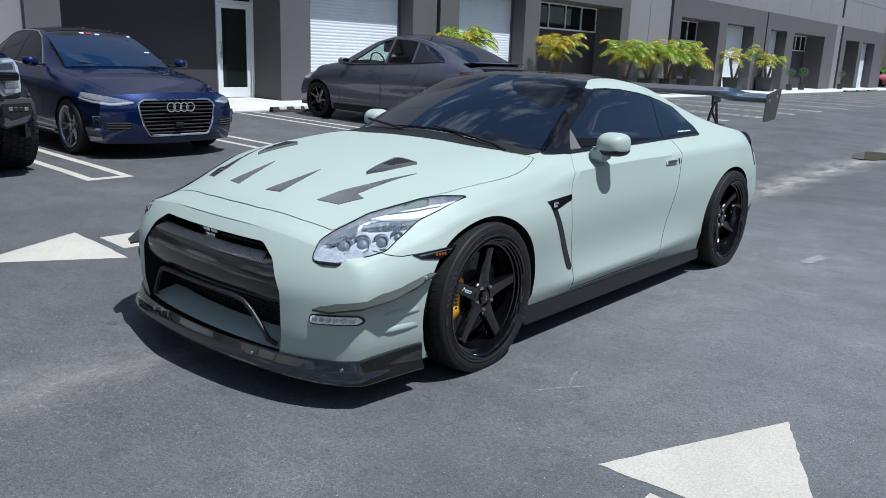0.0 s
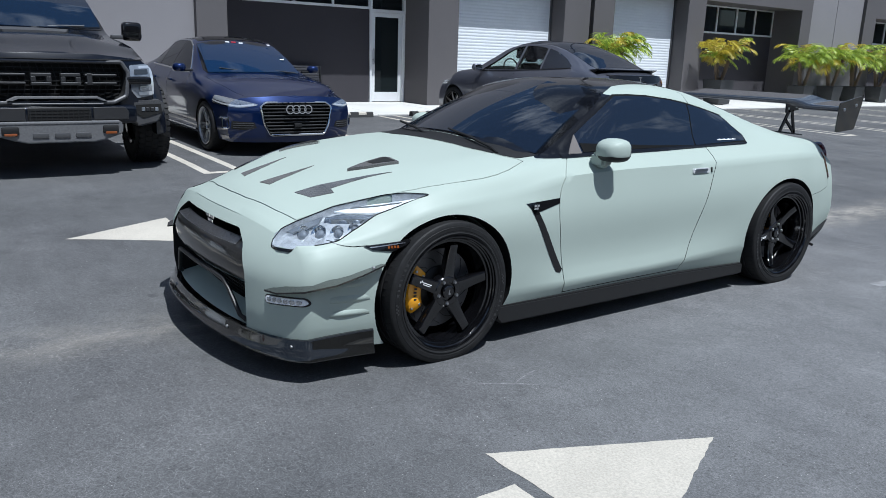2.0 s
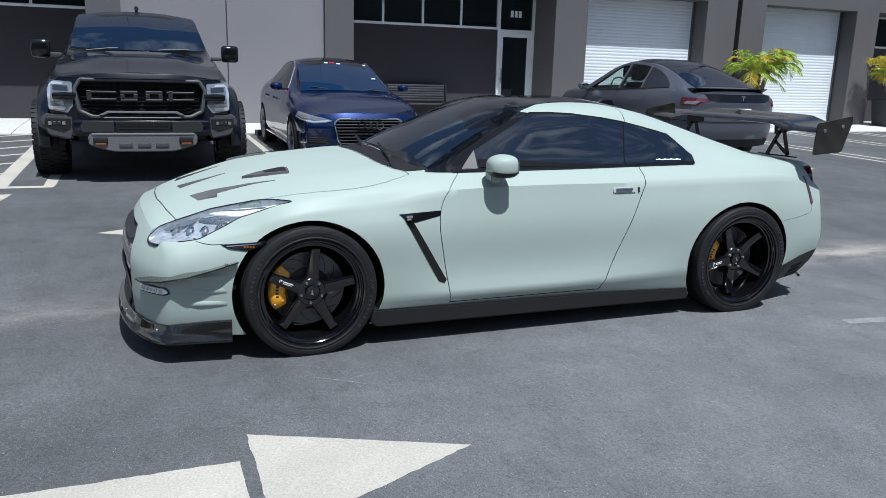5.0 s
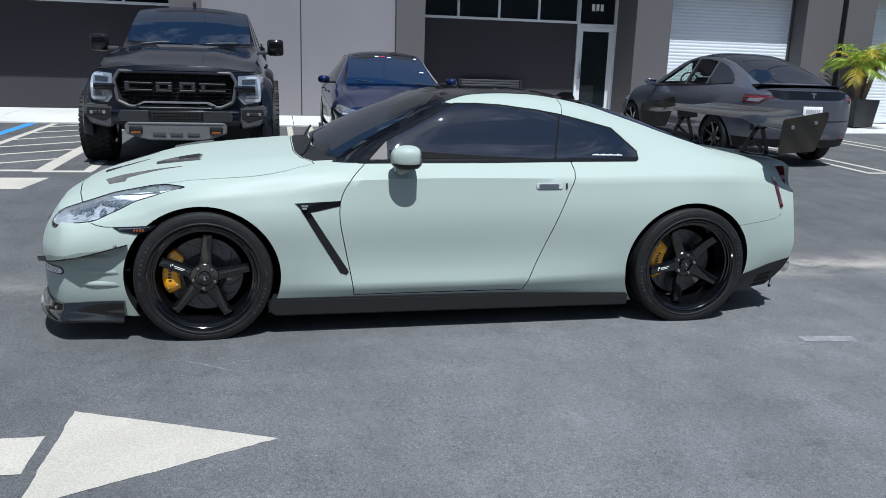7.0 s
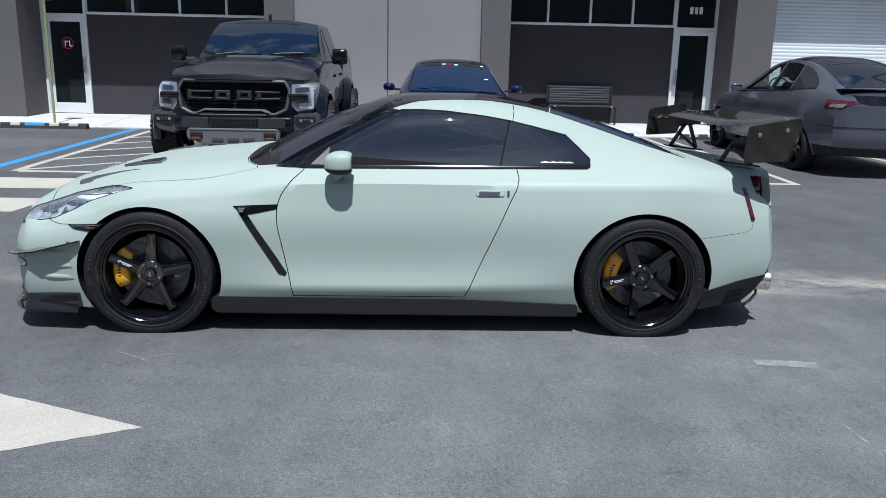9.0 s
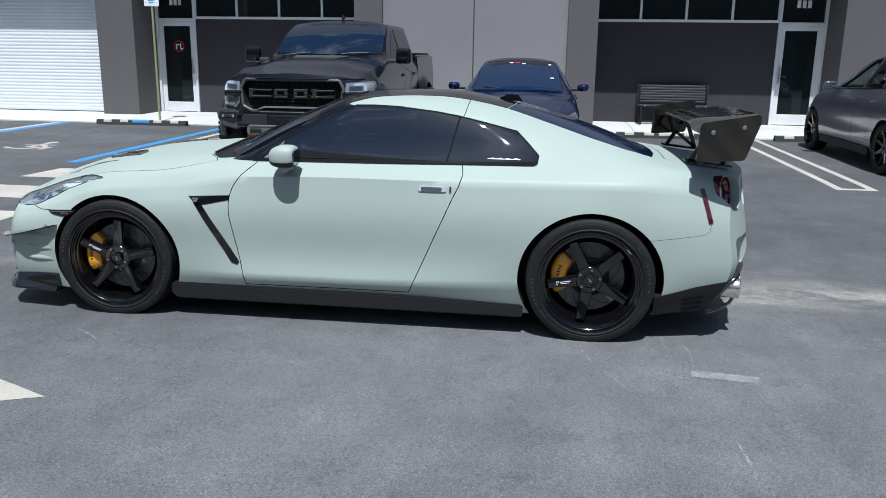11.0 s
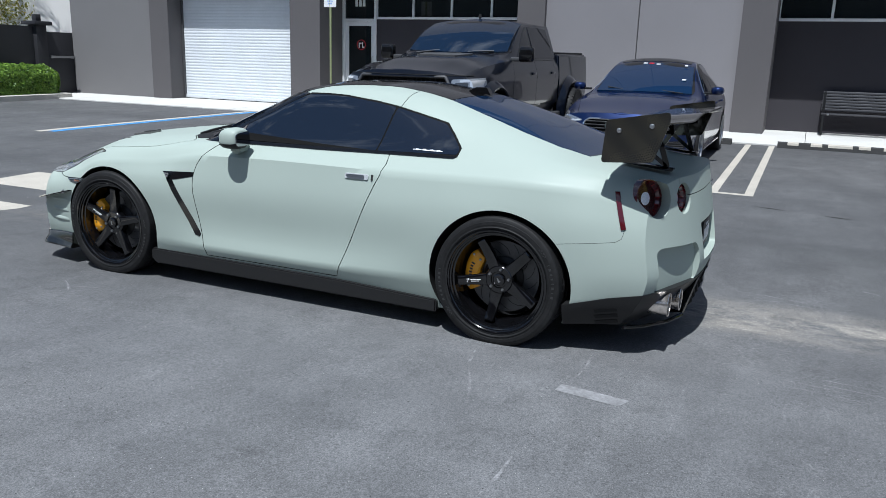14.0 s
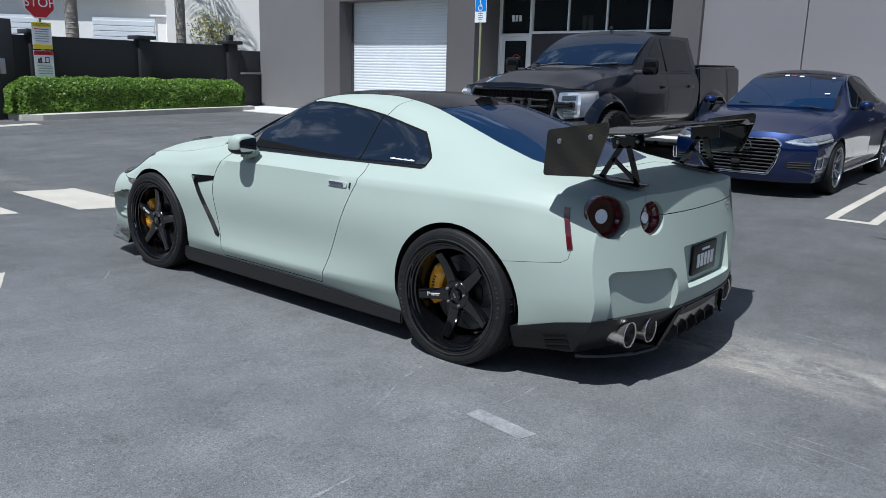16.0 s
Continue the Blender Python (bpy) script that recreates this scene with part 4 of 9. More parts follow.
# plain unseen units added across the lanes for reflections, closing off behind the path
for k in range(9):
    wall_piece("wall_opposite", bx(21.0, 33.0, -44 + 13 * k, -44 + 13 * k + 12.98, 0.0, 8.6), STUCCO_DARK if k % 2 else STUCCO_MID, "plain grey wall added out of view across the lanes")

# the pavement in slabs
PAVE_EDGE = -12.86
pave = new("pavement")
tagged(pave, "pale concrete pavement along the shop fronts", "pavement", kind="structure")


def pave_slab(y0, y1):
    bm = bmesh.new()
    z_in, z_out = FLOOR_Z, ground_z(PAVE_EDGE) + 0.03
    lo = prism([(DEEP - 0.3, -0.2), (PAVE_EDGE, -0.2), (PAVE_EDGE, z_out - 0.008), (PAVE_EDGE - 0.008, z_out), (FRONT, z_in - 0.02), (DEEP - 0.3, z_in)], "y", y0 + 0.005, y1 - 0.005, bm)
    return bm


slab_me = mesh_from(pave_slab(0, 1.75), CONCRETE, "slab", 0)
y = -12.4
while y < 64:
    ob = new("slab", slab_me)
    ob.location = (0, y, 0)
    ob.parent = pave
    y += 1.75
solo("pavement_bed", bx(DEEP, PAVE_EDGE - 0.01, -12.4, 64, -0.2, ground_z(PAVE_EDGE) + 0.01), JOINT, "dark joints under the pavement slabs", "pavement", kind="structure", smooth=0)


# ---- wheels ----
def tyre_bm(R, w, rim):
    h = w / 2
    prof = [(-h * 0.80, rim), (-h * 0.97, rim + 0.02), (-h, rim + (R - rim) * 0.45), (-h * 0.93, R - 0.022), (-h * 0.80, R - 0.006), (-h * 0.4, R), (h * 0.4, R), (h * 0.80, R - 0.006), (h * 0.93, R - 0.022), (h, rim + (R - rim) * 0.45), (h * 0.97, rim + 0.02), (h * 0.80, rim)]
    bm = lathe(prof, 72, "x", closed=False)
    bmesh.ops.delete(bm, geom=[f for f in bm.faces if len(f.verts) > 4], context="FACES_ONLY")
    return bm


def tread_bm(R, w, tread):
    """Blocks of an off-road tyre, or the shoulder sipes of a road tyre."""
    h, bm = w / 2, bmesh.new()
    if tread:
        for k in range(tread):
            a = 2 * math.pi * k / tread
            for j, xx in enumerate((-0.82, -0.40, 0.0, 0.40, 0.82)):
                off = (0.5 if j % 2 else 0.0) * 2 * math.pi / tread
                m = Matrix.Rotation(a + off, 4, "X") @ Matrix.Translation((xx * h, 0, R - (0.004 if abs(xx) < 0.7 else 0.016)))
                box(bm, -0.17 * h, 0.17 * h, -math.pi * R / tread * 0.72, math.pi * R / tread * 0.72, -0.008, 0.012, m=m)
            for sx in (-1, 1):
                m = Matrix.Rotation(a, 4, "X") @ Matrix.Translation((sx * h * 0.95, 0, R - 0.045))
                box(bm, -0.008, 0.012, -math.pi * R / tread * 0.6, math.pi * R / tread * 0.6, -0.03, 0.028, m=m)
    else:
        # shoulder sipes of a road tyre
        for k in range(40):
            a = 2 * math.pi * k / 40
            for sx in (-1, 1):
                m = Matrix.Rotation(a, 4, "X") @ Matrix.Translation((sx * h * 0.56, 0, R - 0.0025)) @ Matrix.Rotation(radians(20) * sx, 4, "Z")
                box(bm, -0.20 * h, 0.20 * h, -0.0022, 0.0022, -0.004, 0.0012, m=m)
    return bm


def spoke_bm(r0, r1, w0, w1, x0, x1, thick):
    """A bevelled spoke from the hub to the rim, along +z; x is outward."""
    bm = bmesh.new()
    rows = []
    for t in (0, 0.3, 0.7, 1):
        r, w, x = r0 + (r1 - r0) * t, w0 + (w1 - w0) * t, x0 + (x1 - x0) * t ** 1.4
        e = 0.22 * w
        rows.append([bm.verts.new(p) for p in ((x - thick, -w, r), (x - 0.012, -w, r), (x, -w + e, r), (x, w - e, r), (x - 0.012, w, r), (x - thick, w, r))])
    for a, b in zip(rows, rows[1:]):
        for k in range(6):
            bm.faces.new((a[k], a[(k + 1) % 6], b[(k + 1) % 6], b[k]))
    bm.faces.new(rows[0][::-1])
    bm.faces.new(rows[-1])
    return bm


def wheel(car, x, s, z, R, w, rim, rim_mat, spokes, outward, turn=0.0, tread=0, spin=0.0, caliper=None, split=False, tyre_label="", markings=False, dish=0.30):
    """A wheel as a part of a car; outward is +1 for the side of +x."""
    hub = new("wheel")
    hub.parent = car
    hub.matrix_local = Matrix.Translation((x, s, z)) @ Matrix.Rotation(radians(turn) + (0 if outward > 0 else math.pi), 4, "Z") @ Matrix.Rotation(radians(spin), 4, "X")
    h = w / 2
    tyre = part("tyre", tyre_bm(R, w, rim), TYRE, hub, tyre_label, smooth=40)
    part("tread", tread_bm(R, w, tread), TYRE if tread else VOIDBLACK, tyre, smooth=0)["kind"] = "stuff"
    bm = lathe([(h * 0.97, rim + 0.004), (h * 1.0, rim - 0.004), (h * 0.93, rim - 0.014), (h * 0.80, rim - 0.018), (h * 0.78, rim - 0.026), (h * 0.66, rim - 0.027), (h * 0.64, rim - 0.034), (h * 0.50, rim - 0.034), (-h * 0.9, rim - 0.038), (-h * 0.95, rim + 0.004)], 72, "x", closed=False)
    bmesh.ops.delete(bm, geom=[f for f in bm.faces if len(f.verts) > 4], context="FACES_ONLY")
    part("rim", bm, rim_mat, hub, smooth=30)
    if markings:
        bm = lathe([(h * 0.995, rim - 0.002), (h * 1.004, rim - 0.006), (h * 0.96, rim - 0.0125)], 72, "x", closed=False)
        bmesh.ops.delete(bm, geom=[f for f in bm.faces if len(f.verts) > 4], context="FACES_ONLY")
        part("rim_lip", bm, RIMBLACK, hub, smooth=30)
    sx1, sx0 = (h * (0.55 + 0.43 * dish), h * dish) if caliper is not None else (h * 0.86, h * 0.60)
    if split:
        sp = spoke_bm(0.05, rim - 0.012, 0.020, 0.012, sx0, sx1, 0.04)
    else:
        sp = spoke_bm(0.055, rim - 0.020, 0.034, 0.021, sx0, sx1, 0.030)
    sp_me = mesh_from(sp, rim_mat, "spoke", 25)
    for k in range(spokes):
        pairs = (-9, 9) if split else (0,)
        for d in pairs:
            ob = new("spoke", sp_me)
            ob.parent = hub
            ob.matrix_local = Matrix.Rotation(2 * math.pi * k / spokes + radians(d), 4, "X")
    part("hub", lathe([(h * 0.1, 0.075), (sx0 - 0.006, 0.082), (sx0 + 0.004, 0.070), (sx0 + 0.004, 0.042), (sx0 - 0.012, 0.034), (sx0 - 0.012, 0.001)], 40, "x", closed=False), rim_mat, hub)
    for k in range(5):
        ob = part("lug_nut", lathe([(sx0 - 0.01, 0.010), (sx0 + 0.012, 0.010), (sx0 + 0.018, 0.006)], 8, "x", closed=False), STEEL if not split else GREYTRIM, hub)
        a = 2 * math.pi * (k + 0.5) / 5
        ob.location = (0, 0.056 * math.cos(a), 0.056 * math.sin(a))
    part("brake_disc", lathe([(-0.036, 0.07), (-0.022, 0.07), (-0.022, rim * 0.76), (-0.036, rim * 0.76)], 56, "x"), DISC, hub, "drilled iron brake disc")
    part("wheel_back", lathe([(-h * 0.5, 0.02), (-h * 0.5, rim - 0.03), (-h * 0.55, rim - 0.03), (-h * 0.55, 0.02)], 40, "x"), VOIDBLACK, hub)
    if caliper is not None:
        bm = bmesh.new()
        n = 9
        for part_i, (ri, ro, xa, xb) in enumerate(((rim * 0.55, rim * 0.85, -0.05, sx0 - 0.008),)):
            rows = []
            for k in range(n + 1):
                a = radians(caliper - 36 + 72 * k / n)
                c, sn = math.cos(a), math.sin(a)
                ee = 0.012 if k in (0, n) else 0.0
                rows.append([bm.verts.new(p) for p in ((xa, (ri + ee) * c, (ri + ee) * sn), (xb, (ri + ee) * c, (ri + ee) * sn), (xb + 0.008 - ee, (ri + ro) / 2 * c, (ri + ro) / 2 * sn), (xb, (ro - ee) * c, (ro - ee) * sn), (xa, (ro - ee) * c, (ro - ee) * sn))])
            for a, b in zip(rows, rows[1:]):
                for k in range(5):
                    bm.faces.new((a[k], a[(k + 1) % 5], b[(k + 1) % 5], b[k]))
            bm.faces.new(rows[0][::-1]), bm.faces.new(rows[-1])
        ob = part("caliper", bm, CALIPER, hub, "yellow painted brake caliper", smooth=25)
        ob.matrix_local = Matrix.Rotation(-radians(spin), 4, "X")
        bm = bmesh.new()
        for k in range(5):
            a = radians(caliper - 17 + 7.5 * k)
            box(bm, sx0 - 0.004, sx0, -0.008, 0.008, -0.009, 0.009, m=Matrix.Rotation(a - math.pi / 2, 4, "X") @ Matrix.Translation((0.002, 0, rim * 0.70)))
        sub = part("caliper_lettering", bm, INK, ob)
    if markings:
        # raised maker's lettering on the sidewall, as plain bars, and one pale mark on a spoke
        bm = bmesh.new()
        for k in list(range(8)) + list(range(24, 32)):
            a = radians(62 + 5.6 * k)
            box(bm, h * 0.985, h * 1.002, -0.006, 0.006, -0.009, 0.009, m=Matrix.Rotation(a, 4, "X") @ Matrix.Translation((0, 0, rim + (R - rim) * 0.55)))
        part("sidewall_lettering", bm, TYREMARK, hub)["kind"] = "stuff"
        bm = bmesh.new()
        for k in range(5):
            box(bm, 0, 0.002, -0.006, 0.004 + 0.002 * (k % 2), 0.10 + 0.022 * k, 0.113 + 0.022 * k)
        ob = part("spoke_lettering", bm, WHITEMARK, hub)
        ob.matrix_local = Matrix.Rotation(radians(72), 4, "X") @ Matrix.Translation((sx0 + 0.003, 0, 0)) @ Matrix.Rotation(math.atan2(sx1 - sx0, rim), 4, "Y")
    return hub


def ring_bm(profile, n=72):
    """An open band of revolution about x."""
    bm = lathe(profile, n, "x", closed=False)
    bmesh.ops.delete(bm, geom=[f for f in bm.faces if len(f.verts) > 4], context="FACES_ONLY")
    return bm


def forged_spoke_bm(x_hub, x_end, r_end):
    """A flat-faced forged spoke along +z: dished face, chamfered edges, a knee where it drops into the barrel."""
    bm = bmesh.new()
    rows = []
    for t, lift, drop in ((0, 0, .040), (.18, -.10, .042), (.45, .04, .040), (.72, .42, .040), (.90, .86, .042), (.965, 1.0, .046), (1.0, .90, .050), (1.03, .35, .050)):
        r = .050 + (r_end - .050) * t
        w = .0335 - .0075 * min(t, .9) / .9 + (.006 * max(0, .25 - t) / .25)
        x = x_hub + (x_end - x_hub) * lift
        e = min(.009, w * .3)
        rows.append([bm.verts.new(p) for p in ((x - drop, -w * .86, r), (x - .010, -w, r), (x - .002, -w + e * .45, r), (x, -w + e, r), (x - .0012, 0, r), (x, w - e, r), (x - .002, w - e * .45, r), (x - .010, w, r), (x - drop, w * .86, r))])
    for a, b in zip(rows, rows[1:]):
        for k in range(9):
            bm.faces.new((a[k], a[(k + 1) % 9], b[(k + 1) % 9], b[k]))
    bm.faces.new(rows[0][::-1])
    bm.faces.new(rows[-1])
    return bm


def forged_wheel(car, x, s, z, R, w, rim, hub_in, outward, turn, spin, caliper):
    """The coupe's forged five-spoke wheel; hub_in is how far the hub face sits inside the rim's outer edge."""
    hub = new("wheel")
    hub.parent = car
    hub.matrix_local = Matrix.Translation((x, s, z)) @ Matrix.Rotation(radians(turn) + (0 if outward > 0 else math.pi), 4, "Z") @ Matrix.Rotation(radians(spin), 4, "X")
    h = w / 2
    H = R - rim
    half = [(h * .86, rim - .004), (h * .965, rim + .002), (h * 1.0, rim + .008), (h * 1.015, rim + .013), (h * .995, rim + .017), (h * .992, rim + H * .34), (h * 1.0, rim + H * .36), (h * .998, rim + H * .60), (h * .985, rim + H * .62), (h * .975, rim + H * .74), (h * .945, rim + H * .86), (h * .90, rim + H * .93), (h * .82, R - .004), (h * .70, R - .001)]
    grooves = [(h * .47, R), (h * .46, R - .007), (h * .38, R - .007), (h * .37, R), (h * .07, R), (h * .06, R - .007), (-h * .06, R - .007), (-h * .07, R)]
    prof = half + grooves + [(-a, b) for a, b in grooves[3::-1]] + [(-a, b) for a, b in half[::-1]]
    tyre = part("tyre", ring_bm(prof, 88), TYRE, hub, "black low-profile road tyre", smooth=24)
    bm = bmesh.new()
    for k in range(64):
        m = Matrix.Rotation(2 * math.pi * k / 64, 4, "X")
        for sx in (-1, 1):
            box(bm, -.18 * h, .15 * h, -.0016, .0016, -.004, .0008, m=m @ Matrix.Translation((sx * h * .70, 0, R - .002)) @ Matrix.Rotation(radians(16) * sx, 4, "Z") @ Matrix.Rotation(radians(9) * sx, 4, "Y"))
    part("tread_sipes", bm, VOIDBLACK, tyre, smooth=0)["kind"] = "stuff"
    # raised sidewall writing, as plain bars of uneven width, and rows of small blocks beside it
    bm = bmesh.new()
    rng = random.Random(3)
    for start in (58, 238):
        for k in range(8):
            hw = rng.choice((.002, .004, .006))
            m = Matrix.Rotation(radians(start + 4.4 * k), 4, "X") @ Matrix.Translation((h * .996, 0, rim + H * .49))
            box(bm, 0, .0014, -hw, hw, -.0062, .0062, m=m)
        for k in range(6):
            for j in range(2):
                if (k + j) % 2:
                    box(bm, 0, .0022, -.0035, .0035, -.0035, .0035, m=Matrix.Rotation(radians(start + 39 + 1.6 * k), 4, "X") @ Matrix.Translation((h * .996, 0, rim + H * (.44 + .10 * j))))
    part("sidewall_lettering", bm, TYREMARK, tyre)["kind"] = "stuff"
    # stepped deep rim
    lip = [(h * .93, rim + .004), (h * .992, rim + .002), (h * 1.0, rim - .003), (h * .985, rim - .009), (h * .93, rim - .0115), (h * .90, rim - .016), (h * .84, rim - .018), (h * .82, rim - .025), (h * .72, rim - .0275), (h * .70, rim - .036), (h * .52, rim - .041), (h * .30, rim - .052), (-h * .2, rim - .058), (-h * .9, rim - .036), (-h * .96, rim + .004)]
    part("rim", ring_bm(lip, 88), RIMBLACK, hub, "gloss black stepped rim", smooth=22)
    xf = h - hub_in
    r_end = rim - .050
    sp_me = mesh_from(forged_spoke_bm(xf - .004, min(h - .030, xf + .024), r_end), RIMBLACK, "spoke", 32)
    for k in range(5):
        ob = new("spoke", sp_me)
        ob.parent = hub
        ob.matrix_local = Matrix.Rotation(2 * math.pi * k / 5, 4, "X")
    centre = part("hub", lathe([(xf - .06, .080), (xf - .014, .080), (xf - .006, .075), (xf - .002, .070), (xf - .002, .046), (xf - .010, .043), (xf - .010, .034), (xf + .003, .032), (xf + .007, .026), (xf + .008, .001)], 48, "x", closed=False), RIMBLACK, hub, smooth=30)
    bm = bmesh.new()
    box(bm, xf + .007, xf + .009, -.003, .004, -.012, .012); box(bm, xf + .007, xf + .009, .004, .009, -.012, -.006)
    part("cap_emblem", bm, STEEL, centre, "small pale emblem")
    for k in range(5):
        a = 2 * math.pi * (k + .5) / 5 + radians(90)
        pocket = part("lug_pocket", lathe([(xf - .02, .0135), (xf - .0012, .0135), (xf - .0012, .011), (xf - .02, .011)], 16, "x"), VOIDBLACK, centre)
        nut = part("lug_nut", lathe([(xf - .02, .0095), (xf + .004, .0095), (xf + .009, .006), (xf + .009, .001)], 6, "x", closed=False), STEEL, hub, "bright wheel nut")
        pocket.location = nut.location = (0, .057 * math.cos(a), .057 * math.sin(a))
    # slotted disc on a dark bell
    xd = xf - .085
    disc = part("brake_disc", lathe([(xd - .03, .112), (xd, .112), (xd, .196), (xd - .03, .196)], 72, "x"), DISC, hub, "slotted iron brake disc")
    part("disc_bell", lathe([(xd - .03, .113), (xd + .006, .113), (xd + .010, .108), (xd + .018, .07), (xd + .018, .001)], 40, "x", closed=False), BLACKSATIN, disc)
    bm = bmesh.new()
    for k in range(14):
        a0 = 2 * math.pi * k / 14
        tube(bm, [(xd + .0002, (.125 + .062 * u) * math.cos(a0 + .42 * u ** 1.4), (.125 + .062 * u) * math.sin(a0 + .42 * u ** 1.4)) for u in (0, .25, .5, .75, 1)], .0017, 4)
    part("disc_slots", bm, VOIDBLACK, disc)["kind"] = "stuff"
    part("wheel_back", lathe([(-h * .62, .02), (-h * .62, rim - .055), (-h * .66, rim - .055), (-h * .66, .02)], 40, "x"), VOIDBLACK, hub)
    # caliper: curved bridge with stepped ribs, bolts and dark bar-like lettering; it does not turn with the wheel
    bm = bmesh.new()
    n = 12
    rows = []
    xa, xb = xd - .045, min(xf - .030, xd + .052)
    for k in range(n + 1):
        a = radians(caliper - 35 + 70 * k / n)
        c, sn = math.cos(a), math.sin(a)
        end = 1 if k in (0, n) else (.35 if k in (1, n - 1) else 0)
        rib = .005 if k in (3, 4, 8, 9) else 0
        ri, ro = .128 + .012 * end, .214 - .012 * end
        rows.append([bm.verts.new((xx, rr * c, rr * sn)) for xx, rr in ((xa, ri), (xb - .014, ri), (xb - .004 - .012 * end, ri + .010), (xb - .014 * end + rib, ri + .034), (xb - .014 * end + rib, ro - .026), (xb - .006 - .012 * end, ro - .008), (xb - .018, ro), (xa, ro))])
    for a, b in zip(rows, rows[1:]):
        for k in range(8):
            bm.faces.new((a[k], a[(k + 1) % 8], b[(k + 1) % 8], b[k]))
    bm.faces.new(rows[0][::-1]), bm.faces.new(rows[-1])
    cal = part("caliper", bm, CALIPER, hub, "yellow painted brake caliper", smooth=28)
    cal.matrix_local = Matrix.Rotation(-radians(spin), 4, "X")
    bm = bmesh.new()
    for k in range(6):
        a = radians(caliper - 14 + 5.6 * k)
        box(bm, 0, .0016, -.0045, .0045, -.008 if k else -.012, .008, m=Matrix.Rotation(a - math.pi / 2, 4, "X") @ Matrix.Translation((xb + .0042, 0, .174)))
    part("caliper_lettering", bm, INK, cal)
    for da in (-27, 27):
        for rr in (.150, .196):
            a = radians(caliper + da)
            ob = part("caliper_bolt", lathe([(xb - .012, .007), (xb - .002, .007), (xb, .004)], 8, "x", closed=False), STEEL, cal)
            ob.location = (0, rr * math.cos(a), rr * math.sin(a))
    # pale print on one spoke: a larger mark by the rim and two fine lines, as bars
    bm = bmesh.new()
    for y0, y1, z0, z1 in ((-.010, .004, .186, .192), (-.010, -.006, .176, .196), (.000, .010, .168, .174), (-.012, .012, .178, .181), (.000, .004, .104, .162), (-.008, -.005, .112, .158)):
        box(bm, 0, .0012, y0, y1, z0, z1)
    ob = part("spoke_lettering", bm, WHITEMARK, hub, "small pale print on a spoke")
    x_end = min(h - .030, xf + .024)
    ob.matrix_local = Matrix.Rotation(radians(72), 4, "X") @ Matrix.Translation((xf - .0045, 0, 0)) @ Matrix.Translation((0, 0, .10)) @ Matrix.Rotation(math.atan2((x_end - xf) * .55, .10), 4, "Y") @ Matrix.Translation((0, 0, -.10))
    return hub


# ---- the mint sports coupe ----
CAR_X, CAR_Y = -2.98, 4.045
coupe = thing("sports_coupe", pose(CAR_X, CAR_Y, -0.005), "matte mint green two-door sports coupe with carbon rear wing", "car")


def smooth01(t):
    t = np.clip(t, 0, 1)
    return t * t * (3 - 2 * t)


def coupe_bend(x, s, z):
    f, r = smooth01((-1.35 - s) / 0.95), smooth01((s - 1.45) / 0.84)
    ax = min(abs(x) / 0.92, 1.05)
    s += f * (0.12 * ax ** 2 + 0.10 * ax ** 4 + 0.10 * ax ** 10 + 0.115 * max(0, (min(z, 0.69) - 0.46) / 0.23) ** 1.6 + 0.03 * max(0, (0.30 - z) / 0.2))
    s += r * 0.05 * max(0, 1 - ax ** 2)
    s -= r * (0.22 * ax ** 2.8 + 0.175 * max(0, z - 0.47) + 0.185 * max(0, (0.47 - z) / 0.3) ** 2)
    return (float(x), float(s), float(z))


